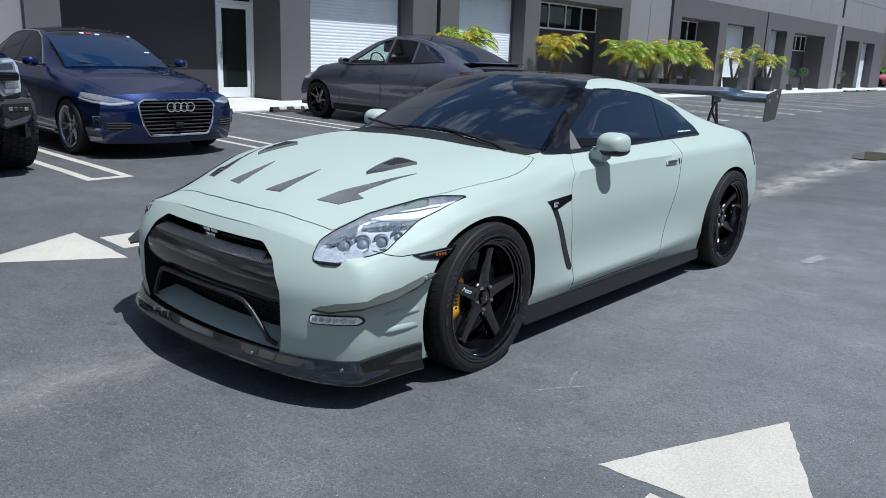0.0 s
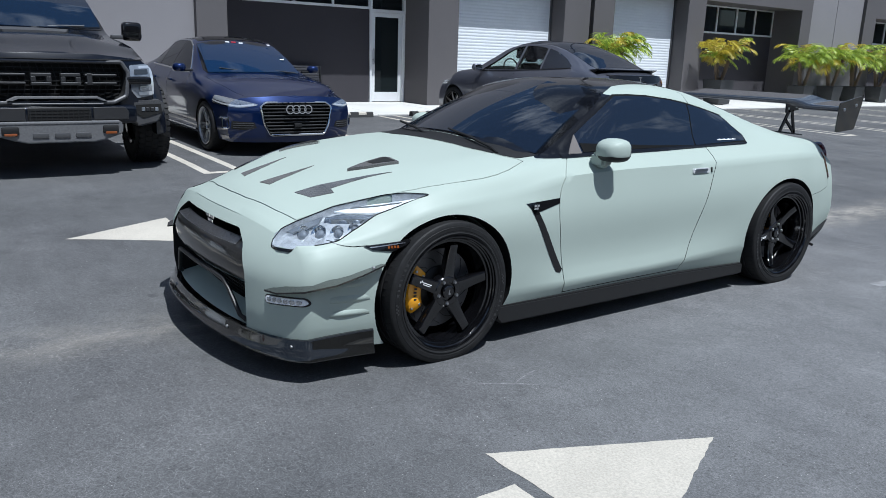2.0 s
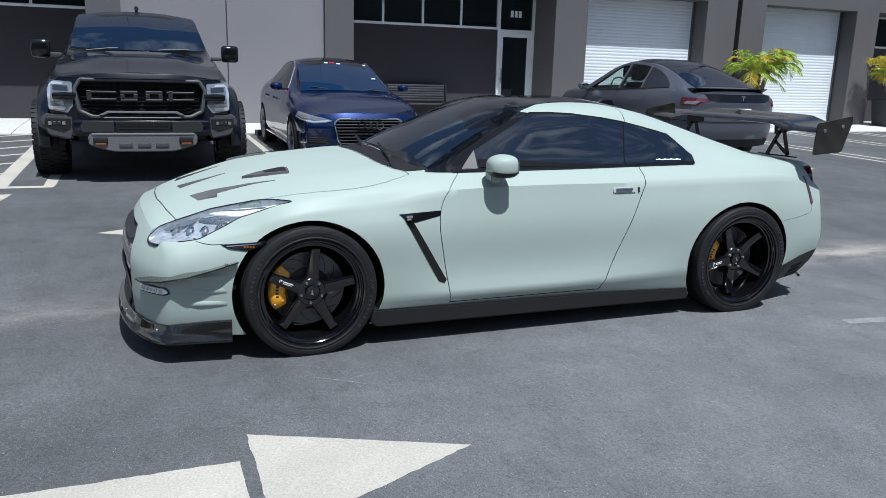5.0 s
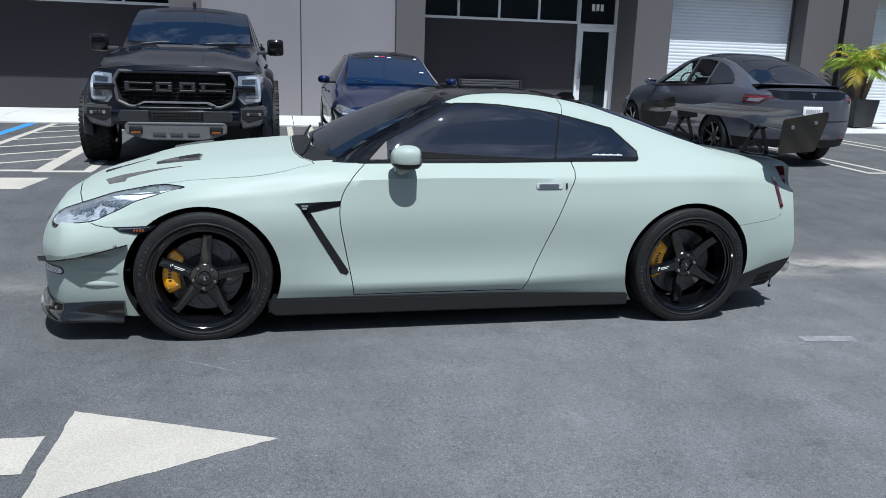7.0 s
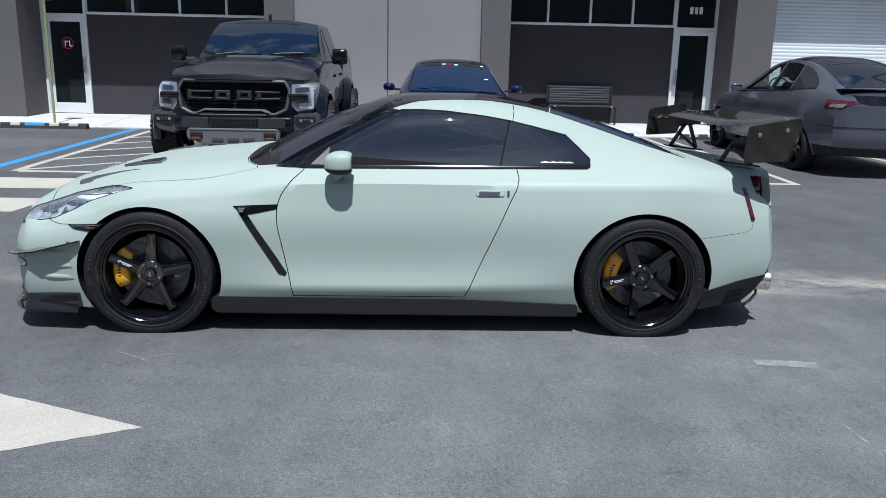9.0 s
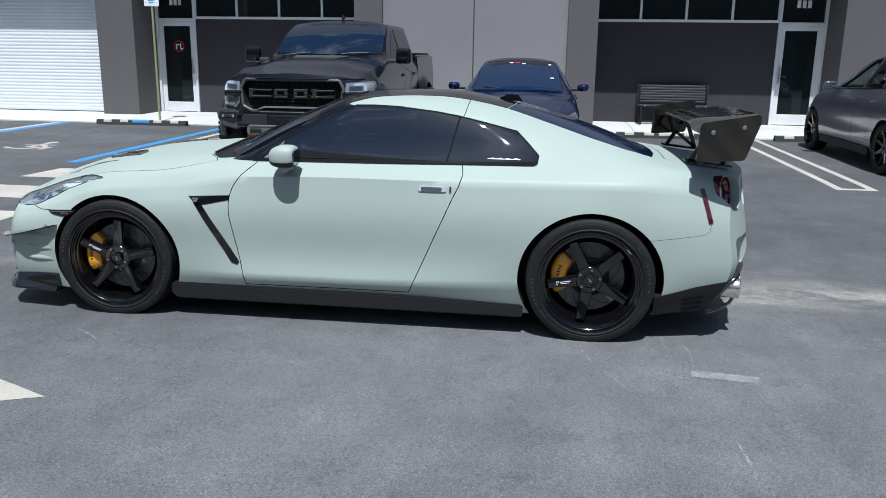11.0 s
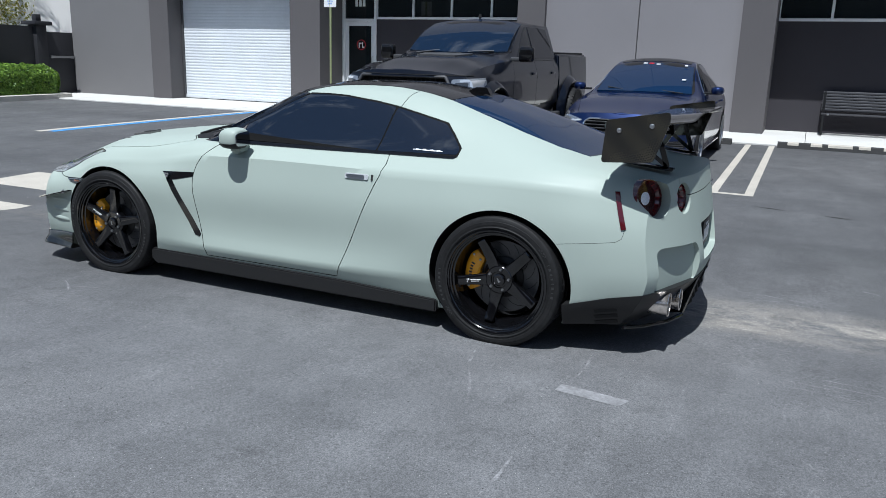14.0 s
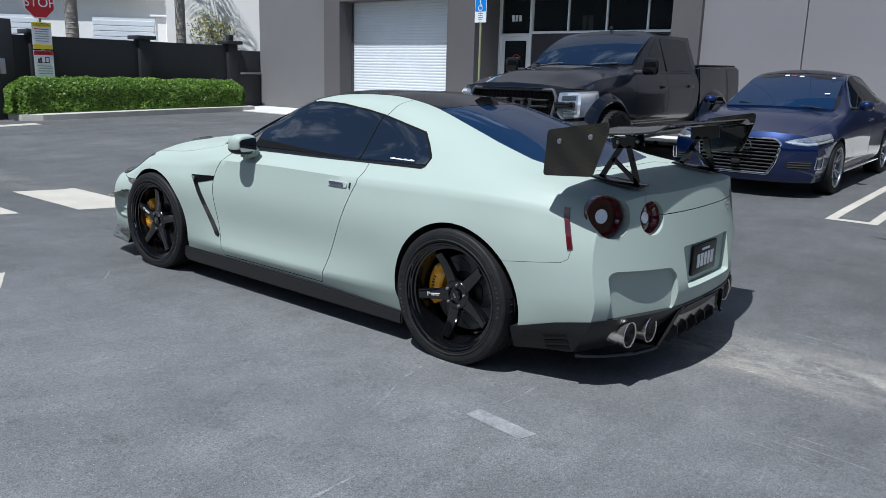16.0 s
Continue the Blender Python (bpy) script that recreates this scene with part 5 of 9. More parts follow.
COUPE_LINES = [
    [(-2.30, 0.0, 0.15), (2.31, 0.0, 0.17)],
    [(-2.30, .82, .15), (-1.9, .875, .14), (-1.39, .90, .13), (-1.0, .86, .13), (0, .84, .13), (1.0, .86, .13), (1.39, .90, .14), (2.0, .86, .16), (2.31, .78, .18)],
    [(-2.30, .85, .26), (-1.9, .905, .27), (-1.39, .92, .28), (-1.0, .91, .28), (-.6, .908, .278), (0, .905, .278), (.6, .912, .29), (1.0, .915, .30), (1.39, .93, .28), (2.0, .895, .28), (2.31, .82, .29)],
    [(-2.30, .865, .42), (-1.9, .92, .45), (-1.39, .937, .47), (-.95, .920, .43), (-.5, .894, .372), (0, .890, .368), (.7, .905, .41), (1.39, .945, .47), (2.0, .91, .46), (2.31, .84, .46)],
    [(-2.30, .845, .56), (-1.9, .905, .61), (-1.39, .938, .685), (-1.0, .928, .69), (-.5, .902, .66), (.2, .897, .66), (.9, .918, .68), (1.39, .945, .70), (2.0, .908, .70), (2.31, .83, .68)],
    [(-2.30, .81, .60), (-1.9, .878, .68), (-1.39, .912, .765), (-1.0, .89, .79), (-.55, .873, .855), (0, .869, .866), (.6, .871, .864), (1.1, .889, .874), (1.5, .908, .880), (2.0, .862, .86), (2.31, .80, .79)],
    [(-2.30, .735, .635), (-1.9, .80, .735), (-1.39, .848, .832), (-1.0, .83, .872), (-.55, .79, .927), (0, .775, .942), (.6, .775, .952), (1.1, .79, .960), (1.5, .82, .955), (2.0, .79, .93), (2.31, .74, .87)],
    [(-2.30, .60, .665), (-2.17, .61, .705), (-1.9, .66, .78), (-1.6, .70, .845), (-1.39, .715, .88), (-1.0, .725, .918), (-.66, .70, .948), (-.62, .693, .967), (-.3, .635, 1.12), (-.04, .585, 1.243), (.06, .567, 1.266), (.3, .56, 1.282), (.7, .56, 1.25), (1.1, .565, 1.15), (1.5, .595, 1.04), (1.78, .62, .98), (2.0, .62, .955), (2.31, .60, .915)],
    [(-2.30, .33, .69), (-2.17, .33, .755), (-1.9, .36, .835), (-1.6, .37, .90), (-1.39, .37, .925), (-1.0, .37, .955), (-.82, .36, .972), (-.78, .359, .990), (-.5, .35, 1.117), (-.19, .342, 1.257), (-.10, .339, 1.287), (.1, .335, 1.315), (.45, .335, 1.318), (.85, .335, 1.268), (1.2, .34, 1.178), (1.6, .36, 1.045), (1.78, .38, .984), (2.0, .38, .96), (2.31, .36, .925)],
    [(-2.30, 0, .695), (-2.17, 0, .77), (-1.9, 0, .845), (-1.6, 0, .91), (-1.39, 0, .935), (-1.0, 0, .965), (-.86, 0, .978), (-.82, 0, .995), (-.5, 0, 1.135), (-.19, 0, 1.270), (-.10, 0, 1.300), (.12, 0, 1.332), (.45, 0, 1.334), (.85, 0, 1.28), (1.2, 0, 1.19), (1.6, 0, 1.055), (1.78, 0, .986), (2.0, 0, .963), (2.31, 0, .93)],
]
body_bm = hull(COUPE_LINES, -2.30, 2.31, 0.045, 5, {1, 2, 5}, coupe_bend, 44)
solid = mesh_from(body_bm, MINT, "coupe_shell", 38)
ARCH_R, AXLE_F, AXLE_R, WHEEL_R, HUB_Z = 0.385, -1.380, 1.390, 0.352, 0.349
cut = bmesh.new()
for s in (AXLE_F, AXLE_R):
    for sgn in (-1, 1):
        n0 = len(cut.verts)
        lathe([(sgn * 0.60, ARCH_R), (sgn * 1.2, ARCH_R)], 72, "x", cut, closed=False)
        cut.verts.ensure_lookup_table()
        bmesh.ops.scale(cut, verts=cut.verts[n0:], vec=(1, 1.03, 0.985))
        bmesh.ops.translate(cut, verts=cut.verts[n0:], vec=(0, s, HUB_Z))
shell = combine(solid, cut, "DIFFERENCE", BLACKPLASTIC, 38)
skin_tree = BVHTree.FromPolygons([v.co for v in solid.vertices], [p.vertices[:] for p in solid.polygons])
skin3, skin6, skin8, skin12 = (swollen(solid, d) for d in (0.003, 0.006, 0.0085, 0.014))


def inlay(name, polys, axis, a, b, mat, parent, label="", skin=None):
    """A panel that follows the shell's surface within an outline."""
    out = []
    for poly in polys:
        me = retouch(combine(skin or skin3, prism(poly, axis, a, b), "INTERSECT"), mat)
        out.append(part(name, me, None, parent, label))
    return out


# bonnet, doors and boot lid are lifted out of the shell with open shut lines
GAP = 0.0048


def grow(poly, d):
    """A polygon moved outward by d."""
    pts = [np.array(p, float) for p in poly]
    area = sum(p[0] * q[1] - q[0] * p[1] for p, q in zip(pts, pts[1:] + pts[:1]))
    sgn = 1 if area > 0 else -1
    out = []
    for i, p in enumerate(pts):
        e1, e2 = p - pts[i - 1], pts[(i + 1) % len(pts)] - p
        n1, n2 = np.array((e1[1], -e1[0])) / (np.linalg.norm(e1) + 1e-9), np.array((e2[1], -e2[0])) / (np.linalg.norm(e2) + 1e-9)
        n = n1 + n2
        n = n / max(np.dot(n, n) / 2, 0.6)
        out.append(tuple(p + sgn * d * n))
    return out


def carve(poly, axis, a, b, mat):
    global shell
    shell = combine(shell, prism(poly, axis, a, b), "DIFFERENCE", mat, 38)


def lift_out(name, poly, axis, a, b, label=""):
    me = retouch(combine(shell, prism(poly, axis, a, b), "INTERSECT", None, 38), MINT)
    carve(grow(poly, GAP), axis, a - 0.004, b + 0.004, VOIDBLACK)
    return part(name, me, None, coupe, label)


def groove(path, axis, a, b, w=0.0022):
    """A thin shut line along an open path."""
    pts = [np.array(p, float) for p in path]
    up, dn = [], []
    for i, p in enumerate(pts):
        d = pts[min(i + 1, len(pts) - 1)] - pts[max(i - 1, 0)]
        n = np.array((-d[1], d[0])) / np.linalg.norm(d) * w
        up.append(tuple(p + n)), dn.append(tuple(p - n))
    carve(up + dn[::-1], axis, a, b, VOIDBLACK)


def lim(sgn, a, b):
    return (a, b) if sgn > 0 else (-b, -a)


LAMP_GLASS = clear_glass("headlamp_glass", (0.95, 0.97, 0.98))
LAMP_SILVER = material("lamp_reflector", (0.60, 0.62, 0.65), 0.22, metal=0.5, grain=(26, 0.3), bump=(34, 0.35, 0.004))
LAMP_WHITE = material("lamp_light_guide", (0.80, 0.82, 0.84), 0.3, coat=0.5)
# pockets of the head lamps
HEAD_LAMP = [(.606, -2.018), (.612, -2.08), (.645, -2.16), (.742, -2.14), (.800, -2.00), (.818, -1.915), (.806, -1.83), (.804, -1.715), (.831, -1.604), (.853, -1.454), (.777, -1.567), (.737, -1.631), (.636, -1.852)]


def lamp_shape(sgn):
    return rounded([(sgn * x, s) for x, s in HEAD_LAMP], 0.018)


def shell_band(poly, axis, a, b, top, thick, mat=None):
    """A plate of even thickness that follows the body's skin, its face top metres out of the skin."""
    core = bmesh.new()
    core.from_mesh(swollen(solid, top - thick))
    return combine(combine(swollen(solid, top), prism(poly, axis, a, b), "INTERSECT"), core, "DIFFERENCE")


def over_skin(x, s, fallback):
    """Height of the body's skin above a place in plan."""
    hit = skin_tree.ray_cast(Vector((x, s, 1.6)), Vector((0, 0, -1)))[0]
    return hit.z if hit else fallback


for sgn in (1, -1):
    tool = bmesh.new()
    plan = lamp_shape(sgn)
    low = [tool.verts.new((x, s, max(.604, over_skin(x, s, .60) - .036))) for x, s in plan]
    high = [tool.verts.new((x, s, 1.1)) for x, s in plan]
    tool.faces.new(low[::-1]), tool.faces.new(high)
    for k in range(len(plan)):
        j = (k + 1) % len(plan)
        tool.faces.new((low[k], low[j], high[j], high[k]))
    bmesh.ops.triangulate(tool, faces=tool.faces[:])
    shell = combine(shell, tool, "DIFFERENCE", LAMP_SILVER, 38)
DOOR = smooth_poly([(-.59, .225), (-.605, .32), (-.645, .52), (-.668, .66), (-.655, .77), (-.60, .86), (-.53, .925)], 4, False) + [(-.52, .965), (.655, .975), (.668, .90), (.650, .84), (.62, .78), (.375, .225)]
doors = [lift_out("door", DOOR, "x", *lim(sgn, 0.66, 1.2)) for sgn in (1, -1)]
HOOD = [(0, -2.10), (.2, -2.093), (.45, -2.052), (.596, -2.012), (.630, -1.85), (.695, -1.71), (.743, -1.62), (.79, -1.50), (.813, -1.38), (.822, -1.25), (.822, -1.128), (.813, -1.03), (.795, -.94), (.765, -.86), (.735, -.80), (.70, -.81), (.645, -.865), (.54, -.893), (.4, -.905)]
HOOD = HOOD + [(0, -.91)] + [(-x, y) for x, y in HOOD[:0:-1]]
bonnet = lift_out("bonnet", HOOD, "z", 0.60, 1.3)
# the boot lid, and the bores of the round tail lamps through it and the shell
BOOT = [(0, 1.83), (.42, 1.81), (.50, 1.86), (.535, 2.06), (.56, 2.16), (.47, 2.5)]
BOOT = BOOT + [(-x, y) for x, y in BOOT[::-1]][:-1]
boot_me = retouch(combine(solid, prism(BOOT, "z", 0.8295, 1.42), "INTERSECT", None, 38), MINT)
carve(grow(BOOT, GAP), "z", 0.8255, 1.424, VOIDBLACK)
for sgn in (1, -1):
    for lx, ly, lz, lr, tw in ((.715, 2.122, .83, .098, 29), (.51, 2.233, .816, .080, 11)):
        for target in ("shell", "boot"):
            bm = lathe([(-.09, lr), (.3, lr)], 48, "y", closed=False)
            bmesh.ops.transform(bm, verts=bm.verts[:], matrix=Matrix.Translation((sgn * lx, ly, lz)) @ Matrix.Rotation(radians(-tw * sgn), 4, "Z") @ Matrix.Rotation(radians(8), 4, "X"))
            if target == "shell":
                shell = combine(shell, bm, "DIFFERENCE", MINT, 38)
            elif lr < .09:
                boot_me = combine(boot_me, bm, "DIFFERENCE", MINT, 38)
boot = part("boot_lid", boot_me, None, coupe)
for sgn in (1, -1):
    groove([(1.60, .578), (1.75, .597), (1.98, .622), (2.01, .64), (2.022, .70)], "x", *lim(sgn, .80, 1.1), w=.0010)
    groove([(-1.945, .634), (-1.90, .620), (-1.86, .614), (-1.79, .616)], "x", *lim(sgn, .76, 1.1), w=.0018)
    groove([(.645, 1.195), (.66, 1.25), (.67, 1.31)], "x", *lim(sgn, .42, 1.0), w=.002)

# front opening and the cut-outs of the tail
GRILLE = rounded([(-.378, .642), (.378, .642), (.466, .59), (.545, .47), (.550, .30), (.530, .205), (-.530, .205), (-.550, .30), (-.545, .47), (-.466, .59)], 0.02)
carve(GRILLE, "y", -2.7, -2.03, VOIDBLACK)
for sgn in (1, -1):
    bm = prism(rounded([(sgn * x, z) for x, z in [(.36, .53), (.40, .575), (.745, .59), (.775, .57), (.765, .36), (.36, .36)]], .025), "y", 2.228, 2.6)
    for v in bm.verts:
        v.co.y -= .36 * (abs(v.co.x) - .57) * (v.co.y < 2.4)
    shell = combine(shell, bm, "DIFFERENCE", MINT, 38)
    # the pocket round the exhaust tips
    carve(rounded([(sgn * x, z) for x, z in [(.42, .335), (.735, .325), (.745, .20), (.70, .165), (.40, .165)]], .02), "y", 2.04, 2.6, VOIDBLACK)
carve(rounded([(-.29, .66), (.29, .66), (.27, .452), (-.27, .452)], .02), "y", 2.298, 2.6, MINT)
body = part("body", shell, None, coupe, "matte mint green body shell")

# carbon beam across the grille, meshes, struts
def nose_s(x):
    ax = abs(x) / .92
    return -2.295 + .12 * ax ** 2 + .10 * ax ** 4 + .10 * ax ** 10


bm = bmesh.new()
rows = []
for k in range(25):
    t = -1 + 2 * k / 24
    x = .540 * t
    s = nose_s(x) + .006
    rows.append([bm.verts.new(p) for p in ((x * .84, s + .15, .600), (x * .82, s + .075, .597), (x * .865, s + .022, .572), (x * .90, s + .006, .548), (x * .955, s - .004, .50), (x * .99, s + .002, .455), (x, s + .012, .425), (x, s + .035, .402), (x, s + .15, .398))])
for a, b in zip(rows, rows[1:]):
    for k in range(9):
        bm.faces.new((a[k], a[(k + 1) % 9], b[(k + 1) % 9], b[k]))
bm.faces.new(rows[0]), bm.faces.new(rows[-1][::-1])
beam = part("grille_beam", bm, CARBON_DARK, coupe, "dark carbon fibre grille beam", smooth=50)
bm = bmesh.new()
for k in range(84):
    x = -.435 + .87 * k / 83
    s = nose_s(x)
    tube(bm, [(x * .97, s + .024, .576), (x * .90, s + .074, .600)], 0.0026, 4)
part("beam_ribs", bm, STEEL, beam)["kind"] = "stuff"
bm = bmesh.new()
rows = []
for k in range(17):
    x = -.525 + 1.05 * k / 16
    s = nose_s(x)
    rows.append([bm.verts.new(p) for p in ((x, s + .03, .175), (x, s + .022, .204), (x, s + .04, .214), (x * .97, s + .16, .245), (x * .97, s + .16, .175))])
for a, b in zip(rows, rows[1:]):
    for k in range(5):
        bm.faces.new((a[k], a[(k + 1) % 5], b[(k + 1) % 5], b[k]))
bm.faces.new(rows[0]), bm.faces.new(rows[-1][::-1])
part("bumper_sill", bm, MINT, coupe, "mint sill of the front opening", smooth=50)
for name, z0, z1, sy, hx in (("upper_mesh", .59, .66, -2.075, .42), ("lower_mesh", .21, .41, -2.10, .53)):
    bm = bmesh.new()
    n = 34
    for k in range(n):
        x = -hx + 2 * hx * k / (n - 1)
        tube(bm, [(x, sy, z0), (x + .012, sy, (z0 + z1) / 2), (x, sy, z1)], 0.0035, 4)
    for k in range(int((z1 - z0) / .018)):
        tube(bm, [(-hx, sy - .004, z0 + .018 * k), (hx, sy - .004, z0 + .018 * k)], 0.003, 4)
    part(name, bm, BLACKPLASTIC, coupe)["kind"] = "stuff"
for sgn in (1, -1):
    bm = bmesh.new()
    tube(bm, [(0, -2.290, .405), (sgn * .26, -2.280, .402), (sgn * .33, -2.270, .392), (sgn * .375, -2.260, .355), (sgn * .462, -2.240, .245), (sgn * .49, -2.22, .225)], 0.011, 8)
    part("grille_strut", bm, BLACKSATIN, coupe)
bm = bmesh.new()
for (x0, x1, z0, z1) in ((-.042, -.005, .572, .592), (.005, .042, .572, .592), (-.030, -.012, .520, .566), (-.008, .028, .520, .540), (-.008, .028, .546, .566)):
    box(bm, x0 * 1.25, x1 * 1.25, -2.212, -2.170, z0 + .047, z1 + .047, 0.003, seg=1)
part("front_badge", bm, CHROME, coupe, "chrome badge shapes")

# splitter of woven carbon, laid round the foot of the bumper
def bumper_foot():
    """The bumper's outline at its lower edge, from the middle of the nose to the front wheel, as (x, s) at even steps."""
    flank = [(-2.30, .85), (-1.9, .905), (-1.6, .914)]
    pts = [coupe_bend(.85 * k / 30, -2.30, .26)[:2] for k in range(31)]
    pts += [coupe_bend(float(pchip(flank, s)), s, .26)[:2] for s in np.linspace(-2.28, -1.62, 34)]
    out, left = [pts[0]], .02
    for a, b in zip(pts, pts[1:]):
        if b[1] > -1.765:
            break
        d = math.dist(a, b)
        while left < d:
            out.append((a[0] + (b[0] - a[0]) * left / d, a[1] + (b[1] - a[1]) * left / d))
            left += .02
        left -= d
    return out


foot = bumper_foot()
bm = bmesh.new()
half_rows = []
n = len(foot)
for i, (x, s) in enumerate(foot):
    p, q = foot[max(i - 2, 0)], foot[min(i + 2, n - 1)]
    d = Vector((q[0] - p[0], q[1] - p[1])).normalized() if i > 1 else Vector((1, 0))
    nx, ns = d.y, -d.x
    u = i / (n - 1)
    zb = .136 - .016 * float(smooth01((u - .3) / .4))
    o = .040 - .012 * float(smooth01((u - .7) / .3))
    up = .014 * float(smooth01((u - .45) / .25))
    top = .208 + .022 * float(smooth01((u - .62) / .38))
    half_rows.append([(x + nx * e, s + ns * e, z) for e, z in ((-.16, zb), (o - .004, zb), (o, zb + .005), (o - .002, zb + .013), (o - .014, zb + .022 + up), (.012, zb + .040 + up), (.008, top - .006), (.004, top), (-.16, top))])
full = [[(-x, s, z) for x, s, z in r] for r in half_rows[:0:-1]] + half_rows
rows = [[bm.verts.new(p) for p in r] for r in full]
for a, b in zip(rows, rows[1:]):
    for k in range(9):
        bm.faces.new((a[k], a[(k + 1) % 9], b[(k + 1) % 9], b[k]))
bm.faces.new(rows[0]), bm.faces.new(rows[-1][::-1])
splitter = part("front_splitter", bm, CARBON, coupe, "woven carbon fibre front splitter", smooth=35)
for x in (-.80, -.40, .40, .80):
    s = nose_s(x) - .022
    ob = part("bolt", lathe([(-.004, .008), (.003, .008), (.005, .004)], 10, "y", closed=False), STEEL, splitter)
    ob.location = (x, s + .008, .178)

# canards, running lamps, strakes of the bumper corner
for sgn in (1, -1):
    bm = bmesh.new()
    top = [(.715, -2.105, .437), (.78, -2.045, .446), (.84, -1.965, .466), (.88, -1.86, .500), (.905, -1.745, .530), (.942, -1.742, .536), (.952, -1.86, .506), (.942, -1.985, .474), (.885, -2.110, .447), (.80, -2.200, .434), (.725, -2.225, .433)]
    hi, lo = [bm.verts.new((sgn * x, s, z + .004)) for x, s, z in top], [bm.verts.new((sgn * x, s, z - .004)) for x, s, z in top]
    n = len(top)
    bm.faces.new(hi), bm.faces.new(lo[::-1])
    for k in range(n):
        bm.faces.new((hi[k], lo[k], lo[(k + 1) % n], hi[(k + 1) % n]))
    fin = part("canard", bm, CARBON, coupe, "carbon fibre canard winglet")
    for bs, bxx, bz in ((-2.10, .80, .446), (-1.80, .935, .524)):
        ob = part("bolt", lathe([(-.012, .009), (.009, .009), (.012, .005)], 10, "z", closed=False), STEEL, fin)
        ob.location = (sgn * bxx, bs, bz)
    drl = rounded([(sgn * .685, .398), (sgn * .845, .402), (sgn * .858, .386), (sgn * .845, .372), (sgn * .685, .366)], .014)
    inlay("lamp_surround", [grow(drl, .006)], "y", -2.6, -1.75, BLACKGLOSS, coupe, "", skin3)
    lamp = inlay("running_lamp", [drl], "y", -2.6, -1.75, LEDLENS, coupe, "clear daytime running lamp", skin6)[0]
    for k in range(6):
        inlay("led_cell", [rounded([(sgn * (.696 + .025 * k), .393), (sgn * (.713 + .025 * k), .394), (sgn * (.713 + .025 * k), .376), (sgn * (.696 + .025 * k), .375)], .006)], "y", -2.6, -1.75, LENS_MID, lamp, "", skin8)
    for z in (.455, .385, .318):
        bm = bmesh.new()
        rows = []
        for k in range(9):
            u = k / 8
            s, bulge = -1.985 + .185 * u, .010 * math.sin(math.pi * min(1, u * .75 + .25)) * smooth01(u * 4)
            hit = skin_tree.ray_cast(Vector((sgn * 1.5, s, z)), Vector((-sgn, 0, 0)))[0]
            x = abs(hit.x)
            rows.append([bm.verts.new((sgn * (x + d), s, z + dz)) for d, dz in ((-.006, .030), (.35 * bulge, .016), (bulge, .004), (.5 * bulge, -.010), (-.006, -.016))])
        for p, q in zip(rows, rows[1:]):
            for k in range(4):
                bm.faces.new((p[k], p[k + 1], q[k + 1], q[k]))
        part("bumper_rib", bm, MINT, coupe, smooth=70)

# head lamps: a clear cover over bright reflectors in a dark-edged pocket
for sgn in (1, -1):
    shape = lamp_shape(sgn)
    bm = bmesh.new()
    line = [Vector((x, s, over_skin(x, s, 0) + .001)) for x, s in shape]
    start = max(range(len(line)), key=lambda k: -line[k].z)
    line = [p for p in line[start:] + line[:start] if p.z > .60]
    tube(bm, line, .0024, 6)
    part("lamp_edge", bm, RUBBERSEAL, coupe, "black headlamp edge")
    inlay("lamp_edge", [shape], "z", .597, .608, BLACKGLOSS, coupe, "black headlamp edge", skin6)
    h1 = part("headlamp", retouch(shell_band(shape, "z", .606, 1.0, .003, .005), LAMP_GLASS), None, coupe, "clear headlamp with bright reflectors")
    h1.visible_shadow = False
    # the boomerang-shaped light guide above the projectors, and the dark step between them
    for name, mat, deep, pts in (("light_guide", LAMP_WHITE, -.010, [(.655, -1.850), (.742, -1.690), (.795, -1.610), (.838, -1.500), (.822, -1.590), (.803, -1.670), (.768, -1.735), (.700, -1.815)]),
                                 ("lamp_mask", LENS_MID, -.018, [(.648, -1.890), (.700, -1.815), (.768, -1.735), (.803, -1.672), (.804, -1.695), (.775, -1.755), (.712, -1.835), (.660, -1.905)]),
                                 ("light_strip", STEEL, -.006, [(.700, -1.775), (.765, -1.680), (.814, -1.585), (.809, -1.602), (.757, -1.698), (.694, -1.788)]),
                                 ("lamp_corner", LENS_SOFT, -.014, [(.618, -2.00), (.640, -1.90), (.668, -1.945), (.650, -2.06), (.628, -2.075)])):
        part(name, retouch(shell_band([(sgn * x, s) for x, s in pts], "z", .600, 1.0, deep, .006), mat), None, h1)
    for cx, cs, r in ((.682, -2.030, .044), (.728, -1.965, .042), (.768, -1.893, .036), (.792, -1.822, .030)):
        hit = skin_tree.ray_cast(Vector((sgn * cx, cs, 1.2)), Vector((0, 0, -1)))
        m = Matrix.Translation(hit[0] - hit[1] * .026) @ Vector((0, 1, 0)).rotation_difference((hit[1] + Vector((0, -.9, 0))).normalized()).to_matrix().to_4x4()
        ob = part("projector_ring", lathe([(-.020, r * .62), (.004, r), (.008, r), (.006, r * .90), (-.016, r * .55), (-.018, .001)], 28, "y", closed=False), CHROME, h1, "chrome projector ring", smooth=40)
        ob.matrix_local = m
        ob = part("projector", lathe([(-.012, r * .62), (.004, r * .52), (.010, r * .30), (.012, .001)], 24, "y", closed=False), LENS_SOFT, h1, "round projector lens", smooth=60)
        ob.matrix_local = m

